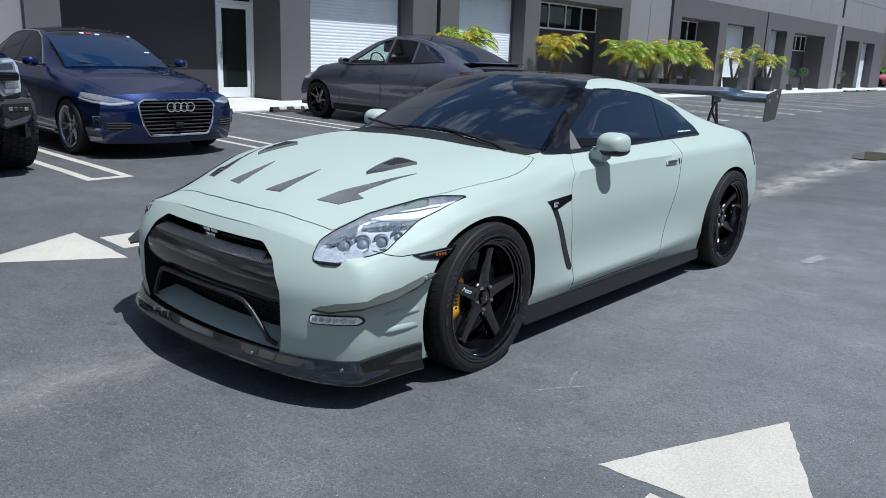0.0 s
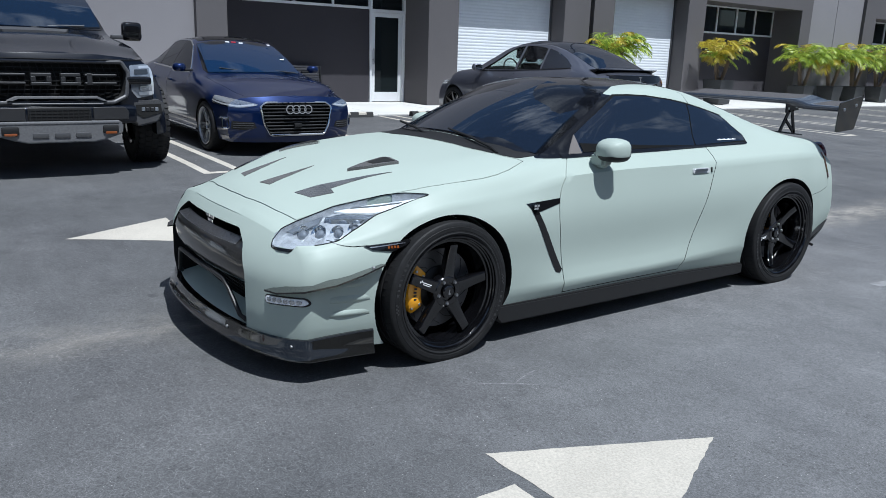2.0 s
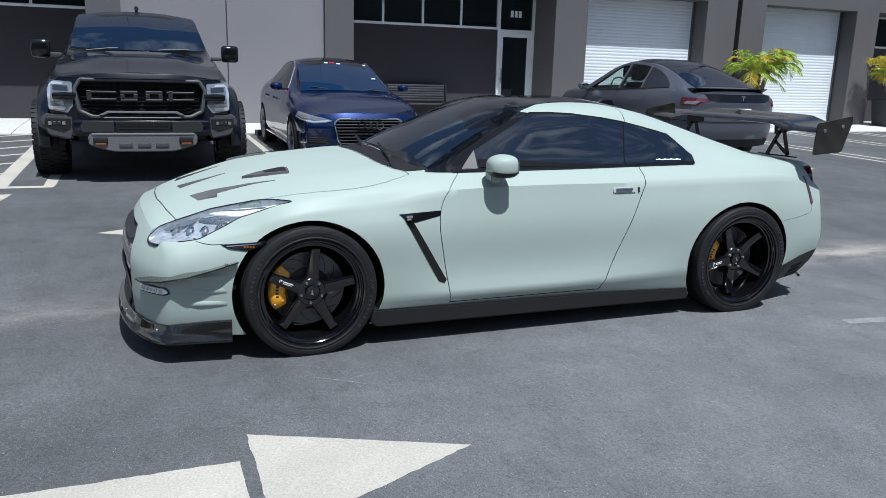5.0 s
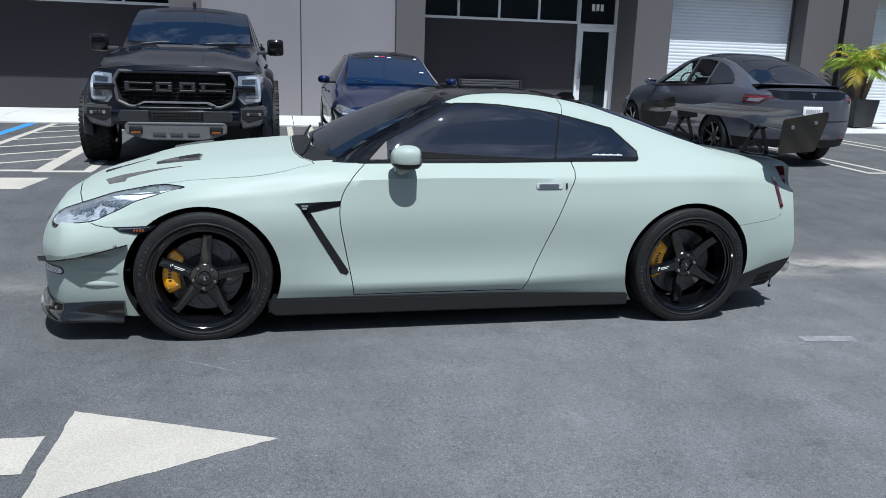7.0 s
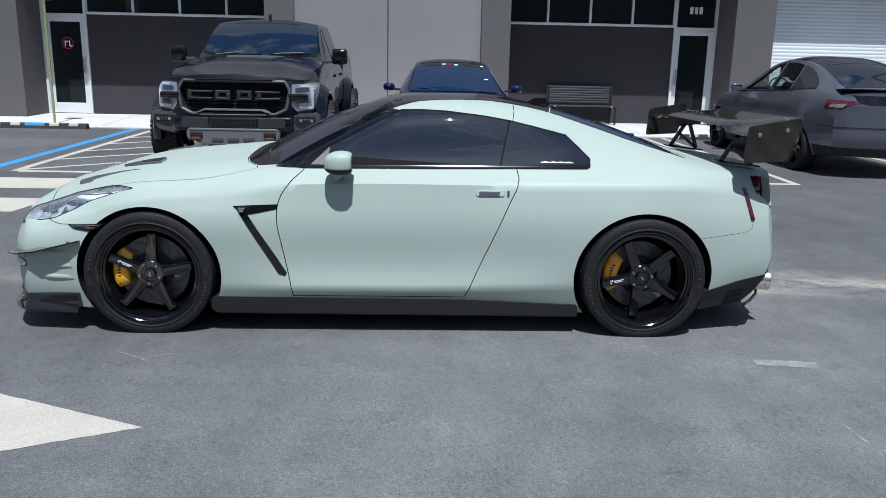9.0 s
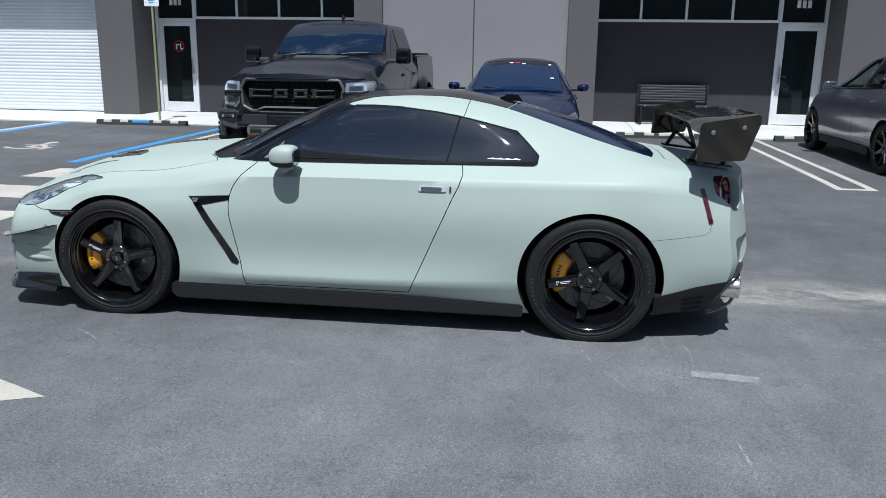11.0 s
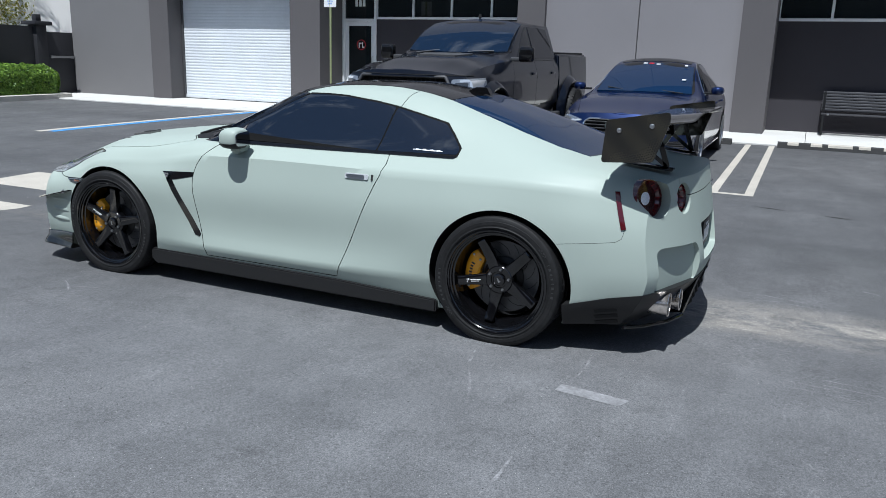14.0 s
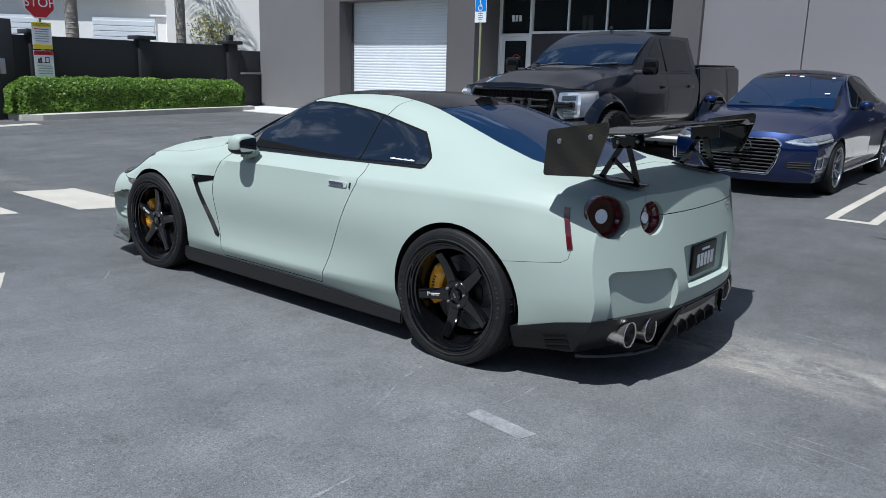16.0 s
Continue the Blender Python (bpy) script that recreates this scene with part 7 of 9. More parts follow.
def saloon():
    """The dark blue four-door saloon, nose to the lanes."""
    car = thing("saloon_car", parked(-10.37, 4.70, 1), "glossy dark blue four-door saloon parked nose out", "car")

    def bend(x, s, z):
        f, r = smooth01((-1.35 - s) / 0.85), smooth01((s - 1.5) / 0.76)
        ax = min(abs(x) / 0.88, 1.05)
        s += f * (0.30 * ax ** 3 + 0.14 * max(0, (z - 0.55) / 0.25) ** 1.5 + 0.05 * max(0, (0.34 - z) / 0.2))
        s -= r * (0.18 * ax ** 3 + 0.08 * abs((z - 0.62) / 0.35) ** 2)
        return (float(x), float(s), float(z))
    L = [
        [(-2.2, 0, .18), (2.26, 0, .22)],
        [(-2.2, .78, .18), (-1.3, .84, .18), (0, .82, .18), (1.3, .84, .19), (2.26, .76, .24)],
        [(-2.2, .82, .32), (-1.3, .885, .30), (0, .87, .29), (1.3, .885, .31), (2.26, .80, .36)],
        [(-2.2, .82, .52), (-1.32, .895, .55), (0, .885, .52), (1.32, .895, .55), (2.26, .82, .58)],
        [(-2.2, .79, .635), (-1.32, .895, .70), (0, .895, .74), (1.32, .895, .78), (2.26, .81, .80)],
        [(-2.2, .70, .695), (-1.32, .80, .83), (-.8, .815, .895), (0, .81, .945), (.8, .80, .975), (1.4, .78, .99), (2.26, .70, .96)],
        [(-2.2, .56, .72), (-1.32, .66, .872), (-.85, .70, .925), (-.5, .66, 1.07), (-.1, .58, 1.29), (.25, .55, 1.365), (.8, .54, 1.345), (1.2, .56, 1.22), (1.6, .62, 1.055), (1.85, .62, 1.01), (2.26, .60, .985)],
        [(-2.2, .30, .735), (-1.32, .34, .898), (-.90, .36, .95), (-.5, .35, 1.115), (-.05, .32, 1.345), (.3, .31, 1.405), (.8, .30, 1.385), (1.25, .31, 1.25), (1.65, .34, 1.06), (1.85, .36, 1.025), (2.26, .34, 1.0)],
        [(-2.2, 0, .74), (-1.32, 0, .905), (-.95, 0, .955), (-.5, 0, 1.135), (-.05, 0, 1.355), (.3, 0, 1.42), (.8, 0, 1.40), (1.25, 0, 1.265), (1.65, 0, 1.07), (1.85, 0, 1.03), (2.26, 0, 1.005)],
    ]
    solid_me, shell_me = vehicle_shell(L, -2.2, 2.26, bend, BLUEPEARL, (-1.32, 1.32), .345, .315, .895, sharp=(1, 6))
    sk, sk2 = swollen(solid_me, .004), swollen(solid_me, .008)
    F = [(-.62, .33), (-.66, .55), (-.60, .80), (-.52, .955), (.26, .985), (.28, .80), (.27, .33)]
    B = [(.29, .33), (.29, .80), (.28, .985), (1.08, .99), (1.10, .86), (.98, .62), (.82, .40), (.78, .33)]
    for sgn in (1, -1):
        d1, shell_me = lift_panel(car, shell_me, "front_door", F, sgn, .90, BLUEPEARL)
        d2, shell_me = lift_panel(car, shell_me, "rear_door", B, sgn, .90, BLUEPEARL)
        for d, s in ((d1, .12), (d2, .90)):
            part("door_handle", bx(*sorted((sgn * .888, sgn * .915)), s - .10, s + .10, .80, .828, .008), BLUEPEARL, d)
    bonnet_poly = symmetrical([(0, -2.12), (.40, -2.08), (.60, -1.97), (.74, -1.35), (.74, -.95), (.55, -.88), (0, -.85)])
    bon = retouch(combine(shell_me, prism(grow(bonnet_poly, -.004), "z", .66, 1.3), "INTERSECT"), BLUEPEARL)
    shell_me = combine(shell_me, prism(bonnet_poly, "z", .655, 1.31), "DIFFERENCE", VOIDBLACK)
    grille_poly = rounded([(-.475, .61), (-.40, .665), (.40, .665), (.475, .61), (.43, .40), (.36, .27), (-.36, .27), (-.43, .40)], .03)
    shell_me = combine(shell_me, prism(grille_poly, "y", -2.5, -2.02), "DIFFERENCE", VOIDBLACK)
    part("bonnet", bon, None, car)
    part("body", shell_me, None, car)
    # the wide six-sided grille: chrome surround, slats, four rings
    bm = bmesh.new()
    outline = [Vector((x, -2.20 + .30 * (abs(x) / .88) ** 3 + .14 * max(0, (z - .55) / .25) ** 1.5, z)) for x, z in grille_poly]
    tube(bm, outline + [outline[0]], .014, 8)
    part("grille_surround", bm, CHROME, car, "chrome grille surround")
    for k in range(9):
        z = .30 + .041 * k
        h = .37 + .085 * min(1, (z - .27) / .3) if z < .61 else .43
        part("grille_slat", bx(-h, h, -2.185 + .02, -2.15 + .02, z - .007, z + .007, .003, seg=1), BARGREY, car)
    for k in range(4):
        bm = lathe([(-.008, .055), (-.008, .043), (.008, .043), (.008, .055)], 28, "y")
        ob = part("ring", bm, CHROME, car)
        ob.location = (-.120 + .080 * k, -2.215, .585)
    part("grille_sensor", bx(-.05, .05, -2.20, -2.16, .36, .41, .008), BLACKPLASTIC, car)
    for sgn in (1, -1):
        lamp = on_skin("headlamp", sk, rounded([(sgn * x, z) for x, z in [(.495, .640), (.60, .668), (.74, .698), (.86, .726), (.91, .722), (.90, .65), (.845, .612), (.72, .596), (.61, .606), (.51, .626)]], .012), "y", -2.3, -1.58, LENS_MID, car, "clear angular headlamp")
        on_skin("light_guide", sk2, [(sgn * x, z) for x, z in [(.515, .632), (.62, .616), (.72, .606), (.835, .622), (.885, .66), (.87, .662), (.825, .638), (.72, .624), (.63, .634), (.55, .644)]], "y", -2.3, -1.58, LENS, lamp, "bright light guide")
        on_skin("reflector", sk2, rounded([(sgn * x, z) for x, z in [(.66, .662), (.75, .684), (.745, .640), (.67, .640)]], .012), "y", -2.3, -1.58, LENS_MID, lamp)
        on_skin("projector", sk2, rounded([(sgn * x, z) for x, z in [(.775, .694), (.85, .710), (.865, .672), (.82, .648), (.77, .650)]], .018), "y", -2.3, -1.58, LENS_SOFT, lamp)
        inlet = on_skin("air_inlet", sk, [(sgn * x, z) for x, z in [(.52, .36), (.55, .425), (.78, .435), (.79, .345), (.66, .33)]], "y", -2.4, -1.5, VOIDBLACK, car)
        for k in range(3):
            on_skin("inlet_slat", sk2, [(sgn * x, z + .027 * k) for x, z in [(.56, .355), (.77, .352), (.77, .360), (.56, .363)]], "y", -2.4, -1.5, GREYTRIM, inlet)
        on_skin("bumper_lip", sk2, [(sgn * x, z) for x, z in [(0, .232), (.95, .232), (.95, .252), (0, .248)]], "y", -2.5, -1.72, BLUEPEARL, car)
        bm = bmesh.new()
        pts = [(sgn * .80, -1.96, .345), (sgn * .815, -1.955, .475), (sgn * .87, -1.90, .475), (sgn * .86, -1.905, .345)]
        tube(bm, pts + [pts[0]], .012, 6)
        part("inlet_trim", bm, CHROME, car, "bright C-shaped inlet trim")
        for k, poly in enumerate(([(-.46, .962), (-.28, 1.10), (-.06, 1.265), (.12, 1.335), (.30, 1.345), (.285, .985)], [(.31, 1.345), (.62, 1.338), (.86, 1.305), (.89, 1.28), (.87, .998), (.30, .985)], [(.905, 1.27), (1.08, 1.19), (1.22, 1.09), (1.26, 1.01), (.885, 1.0)])):
            on_skin("side_window", sk, rounded(poly, .012), "x", *sided(sgn, .3, 1.0), SIDETINT, car)
        upper = [(-.47, .965), (-.28, 1.105), (-.06, 1.272), (.12, 1.342), (.31, 1.353), (.62, 1.346), (.87, 1.312), (1.08, 1.200), (1.24, 1.09)]
        on_skin("roof_trim", sk2, upper + [(s + .004, z + .014) for s, z in upper[::-1]], "x", *sided(sgn, .3, 1.0), CHROME, car)
        on_skin("window_trim", sk2, [(-.50, .950), (-.50, .938), (1.27, .985), (1.27, 1.0), (.3, .978)], "x", *sided(sgn, .3, 1.0), CHROME, car)
        door_mirror(car, sgn, .965, -.58, 1.005, (.088, .09, .064), BLUEPEARL)
        on_skin("tail_lamp", sk, [(sgn * x, z) for x, z in [(.45, .88), (.80, .90), (.80, .80), (.45, .80)]], "y", 1.9, 2.5, REDLENS, car)
        part("sill_strip", bx(*sorted((sgn * .83, sgn * .895)), -.95, .95, .225, .245, .004, seg=1), CHROME, car)
    half_ws = [(0, -.90), (.45, -.87), (.66, -.80), (.68, -.68), (.56, -.06), (.3, -.02), (0, -.01)]
    on_skin("screen_surround", sk, symmetrical(half_ws), "z", .925, 1.6, BLACKGLOSS, car)
    part("windscreen", screen_patch((-.925, .968), (.655, -.80, .952), (-.055, 1.352), (.560, -.085, 1.297), .020), SCREENBLUE, car, "windscreen with sky blue put into its colour", smooth=30)
    on_skin("roof_glass", sk, symmetrical([(0, .02), (.3, .015), (.50, .03), (.49, .80), (.3, .82), (0, .83)]), "z", 1.2, 1.6, BLACKGLOSS, car)
    on_skin("rear_screen", sk, symmetrical([(0, .86), (.3, .85), (.50, .84), (.54, 1.45), (.3, 1.56), (0, 1.58)]), "z", 1.0, 1.6, CABINGLASS, car)
    for x, y, w, h, mat in ((-.04, 0, .035, .035, SIGNRED), (-.13, 0, .028, .018, WHITEMARK), (.06, .02, .028, .018, WHITEMARK), (.46, .05, .02, .02, WHITEMARK), (.50, .45, .03, .02, WHITEMARK)):
        s0 = -.10 - y
        zz = 1.338 - y * .47
        part("sticker", bx(x - w, x + w, s0 - .016, s0 + .012, zz - .004, zz + .004, m=Matrix.Translation((0, s0, zz)) @ Matrix.Rotation(radians(24), 4, "X") @ Matrix.Translation((0, -s0, -zz - .004 + .012))), mat, car)
    for x0, x1 in ((.55, 0.0), (-.05, -.5)):
        part("wiper", tube(bmesh.new(), [(x0, -.90, .965), ((x0 + x1) / 2, -.86, .99), (x1, -.80, 1.015)], .008, 6), BLACKPLASTIC, car)
    for sgn in (1, -1):
        for s in (-1.32, 1.32):
            wheel(car, sgn * .79, s, .315, .315, .225, .235, ALLOY, 5, sgn, split=True, spin=20)
    return car


def crossover():
    """The dark grey crossover, tail to the lanes."""
    car = thing("crossover_car", parked(-10.15, 10.43, -1) @ Matrix.Diagonal((.985, .985, .970, 1)), "dark grey metallic electric crossover parked nose in", "car")

    def bend(x, s, z):
        f, r = smooth01((-1.4 - s) / 0.9), smooth01((s - 1.6) / 0.85)
        ax = min(abs(x) / 0.94, 1.05)
        s += f * (0.34 * ax ** 2.8 + 0.18 * max(0, (z - 0.5) / 0.35) ** 1.5)
        s -= r * (0.36 * ax ** 3 + 0.10 * max(0, (z - .98) / .3) + 0.10 * max(0, (0.55 - z) / 0.3))
        return (float(x), float(s), float(z))
    L = [
        [(-2.3, 0, .22), (2.45, 0, .30)],
        [(-2.3, .80, .22), (-1.4, .88, .20), (0, .86, .20), (1.45, .88, .22), (2.45, .73, .32)],
        [(-2.3, .85, .36), (-1.4, .935, .34), (0, .915, .32), (1.45, .94, .36), (2.45, .78, .44)],
        [(-2.3, .85, .55), (-1.45, .945, .60), (0, .92, .56), (1.45, .955, .62), (2.45, .80, .66)],
        [(-2.3, .82, .72), (-1.45, .94, .82), (0, .925, .86), (1.45, .95, .92), (2.45, .79, .90)],
        [(-2.3, .72, .80), (-1.45, .85, .97), (-.8, .86, 1.03), (0, .84, 1.08), (.8, .83, 1.12), (1.5, .84, 1.15), (2.1, .79, 1.13), (2.45, .71, 1.06)],
        [(-2.3, .56, .83), (-1.45, .68, 1.02), (-1.0, .74, 1.08), (-.6, .68, 1.26), (-.1, .60, 1.49), (.3, .58, 1.56), (.8, .57, 1.55), (1.3, .57, 1.44), (1.8, .62, 1.27), (2.15, .64, 1.17), (2.45, .61, 1.10)],
        [(-2.3, .30, .85), (-1.45, .34, 1.05), (-1.05, .36, 1.10), (-.6, .35, 1.31), (-.05, .33, 1.55), (.35, .32, 1.62), (.8, .32, 1.605), (1.35, .33, 1.48), (1.85, .36, 1.29), (2.15, .38, 1.19), (2.45, .38, 1.12)],
        [(-2.3, 0, .855), (-1.45, 0, 1.06), (-1.1, 0, 1.11), (-.6, 0, 1.33), (-.05, 0, 1.565), (.35, 0, 1.635), (.8, 0, 1.62), (1.35, 0, 1.495), (1.85, 0, 1.30), (2.15, 0, 1.20), (2.45, 0, 1.125)],
    ]
    solid_me, shell_me = vehicle_shell(L, -2.3, 2.45, bend, GREYPEARL, (-1.445, 1.445), .385, .345, .94, sharp=(1, 6))
    sk, sk2 = swollen(solid_me, .004), swollen(solid_me, .008)
    F = [(-.80, .36), (-.84, .62), (-.80, .90), (-.74, 1.05), (.24, 1.10), (.26, .85), (.24, .36)]
    B = [(.26, .36), (.28, .85), (.26, 1.10), (1.08, 1.13), (1.16, 1.02), (1.02, .72), (.88, .48), (.84, .36)]
    for sgn in (1, -1):
        d1, shell_me = lift_panel(car, shell_me, "front_door", F, sgn, .93, GREYPEARL)
        d2, shell_me = lift_panel(car, shell_me, "rear_door", B, sgn, .93, GREYPEARL)
        for d, s in ((d1, .06), (d2, .92)):
            part("door_handle", bx(*sorted((sgn * .915, sgn * .932)), s - .11, s + .11, .935, .958, .008), GREYPEARL, d)
    WF = rounded([(-.66, 1.070), (-.45, 1.20), (-.15, 1.40), (.05, 1.495), (.26, 1.530), (.25, 1.108)], .02)
    WB = rounded([(.31, 1.530), (.60, 1.527), (.85, 1.500), (.90, 1.143), (.30, 1.112)], .02)
    cabin = bmesh.new()
    cabin.from_mesh(combine(swollen(solid_me, -.05), prism([(-.95, 1.0), (1.7, 1.06), (1.7, 1.75), (-.95, 1.75)], "x", -.85, .85), "INTERSECT"))
    shell_me = combine(shell_me, cabin, "DIFFERENCE", BLACKPLASTIC)
    front_glass = symmetrical([(0, -1.04), (.45, -1.01), (.69, -.92), (.69, -.82), (.585, -.10), (.3, -.06), (0, -.05)])
    shell_me = combine(shell_me, prism(front_glass, "z", 1.09, 1.8), "DIFFERENCE", BLACKPLASTIC)
    for poly in (WF, WB):
        shell_me = combine(shell_me, prism(poly, "x", -1.2, 1.2), "DIFFERENCE", VOIDBLACK)
    inner = swollen(solid_me, -.004)
    for sgn in (1, -1):
        for poly, mat in ((WF, CLEARGLASS), (WB, SMOKEGLASS)):
            pane = combine(solid_me, prism(poly, "x", *sided(sgn, .3, 1.0)), "INTERSECT")
            core = bmesh.new()
            core.from_mesh(inner)
            pane = retouch(combine(pane, core, "DIFFERENCE"), mat)
            ob = part("side_window", pane, None, car, "see-through tinted side window")
            ob.visible_shadow = False
    # what shows inside: seat backs with head rests and the steering wheel
    for sx in (-.37, .37):
        for s0 in (.12, 1.02):
            bm = bx(sx - .20, sx + .20, s0 - .05, s0 + .07, 1.0, 1.22, .05)
            seat = part("seat_back", bm, BLACKSATIN, car, "black car seat")
            part("head_rest", bx(sx - .12, sx + .12, s0 - .01, s0 + .09, 1.24, 1.40, .045), BLACKSATIN, seat)
    bm = bmesh.new()
    tube(bm, [(.37 + .17 * math.cos(2 * math.pi * k / 24), -.40 - .05 * math.sin(2 * math.pi * k / 24), 1.12 + .16 * math.sin(2 * math.pi * k / 24)) for k in range(25)], .014, 6)
    part("steering_wheel", bm, BLACKSATIN, car)
    part("body", shell_me, None, car)
    for sgn in (1, -1):
        for poly, mat in (([(.90, 1.50), (1.15, 1.435), (1.40, 1.33), (1.62, 1.22), (1.60, 1.195), (.95, 1.145)], TINT),):
            on_skin("side_window", sk, rounded(poly, .02), "x", *sided(sgn, .3, 1.0), mat, car)
        on_skin("window_trim", sk2, [(-.72, 1.052), (-.72, 1.036), (.4, 1.094), (1.64, 1.185), (1.64, 1.198), (.4, 1.11)], "x", *sided(sgn, .3, 1.0), BLACKGLOSS, car)
        door_mirror(car, sgn, 1.0, -.62, 1.10, (.10, .12, .075), GREYPEARL)
        on_skin("headlamp", sk, [(sgn * x, s) for x, s in [(.55, -2.12), (.62, -2.2), (.86, -1.95), (.86, -1.62), (.78, -1.75)]], "z", .72, 1.1, LENS, car)
        tl = on_skin("tail_lamp", sk, [(sgn * x, z) for x, z in [(.46, 1.045), (.62, 1.05), (.97, 1.05), (.98, .985), (.90, .925), (.74, .925), (.68, .985), (.48, 1.025)]], "y", 2.0, 2.6, REDDARK, car, "dark red tail lamp with clear centre")
        on_skin("lamp_centre", sk2, [(sgn * x, z) for x, z in [(.70, 1.0), (.80, 1.0), (.82, .955), (.75, .95)]], "y", 2.0, 2.6, LENS_SOFT, tl)
        on_skin("light_strip", sk2, [(sgn * x, z) for x, z in [(.66, .990), (.70, 1.018), (.90, 1.018), (.93, .99), (.90, 1.005), (.72, 1.005)]], "y", 2.0, 2.6, REDLENS, tl)
        part("cladding", prism([(-.98, .20), (.98, .20), (.98, .31), (-.98, .31)], "x", *sided(sgn, .86, .935)), BLACKPLASTIC, car)
    core = bmesh.new()
    core.from_mesh(inner)
    ob = part("windscreen", retouch(combine(combine(solid_me, prism(front_glass, "z", 1.09, 1.8), "INTERSECT"), core, "DIFFERENCE"), CLEARGLASS), None, car, "clear windscreen")
    ob.visible_shadow = False
    for name, plan, low, text in (("glass_roof", [(0, -.04), (.3, -.05), (.545, -.06), (.53, .85), (.52, 1.2), (.3, 1.23), (0, 1.235)], 1.3, ""), ("rear_screen", [(0, 1.25), (.3, 1.24), (.52, 1.22), (.58, 1.80), (.56, 1.98), (.3, 2.03), (0, 2.04)], 1.1, "dark rear screen")):
        core = bmesh.new()
        core.from_mesh(inner)
        part(name, retouch(combine(combine(sk, prism(symmetrical(plan), "z", low, 1.8), "INTERSECT"), core, "DIFFERENCE"), TINT), None, car, text)
    # spoiler lip, plate, lower bumper
    bm = bmesh.new()
    rows = []
    for k in range(13):
        t = -1 + 2 * k / 12
        x, s = .70 * t, 2.16 - .10 * abs(t) ** 2.5
        rows.append([bm.verts.new(p) for p in ((x, s - .10, 1.185), (x, s + .10, 1.205), (x, s + .11, 1.195), (x, s, 1.14))])
    for a, b in zip(rows, rows[1:]):
        for k in range(4):
            bm.faces.new((a[k], a[(k + 1) % 4], b[(k + 1) % 4], b[k]))
    bm.faces.new(rows[0]), bm.faces.new(rows[-1][::-1])
    part("spoiler", bm, BLACKGLOSS, car, "gloss black boot spoiler")
    on_skin("boot_panel", sk2, [(-.62, 1.12), (.62, 1.12), (.58, 1.03), (.45, 1.0), (-.45, 1.0), (-.58, 1.03)], "y", 2.1, 2.6, BLACKGLOSS, car)
    bm = bmesh.new()
    box(bm, -.040, .040, 2.405, 2.436, 1.080, 1.094); box(bm, -.008, .008, 2.405, 2.444, 1.020, 1.080)
    part("emblem", bm, CHROME, car)
    plate = part("number_plate", bx(-.155, .155, 2.452, 2.470, .755, .905, .005), SIGNWHITE, car, "pale number plate with unreadable print")
    bm = bmesh.new()
    for k in range(7):
        box(bm, -.115 + .034 * k, -.091 + .034 * k, 2.470, 2.473, .80, .865)
    part("plate_lettering", bm, INKGREY, plate)
    on_skin("lower_bumper", sk2, [(-.93, .42), (.93, .42), (.93, .24), (-.93, .24)], "y", 1.86, 2.6, BLACKPLASTIC, car)
    on_skin("reflector", swollen(solid_me, .011), [(-.90, .455), (-.60, .455), (-.60, .435), (-.90, .435)], "y", 1.86, 2.6, REDLENS, car)
    on_skin("bumper_line", sk2, [(-.93, .70), (.93, .70), (.93, .69), (-.93, .69)], "y", 1.9, 2.6, VOIDBLACK, car)
    for sgn in (1, -1):
        for s in (-1.445, 1.445):
            wheel(car, sgn * .83, s, .345, .345, .24, .255, RIMBLACK, 7, sgn, split=False, spin=12)
    return car


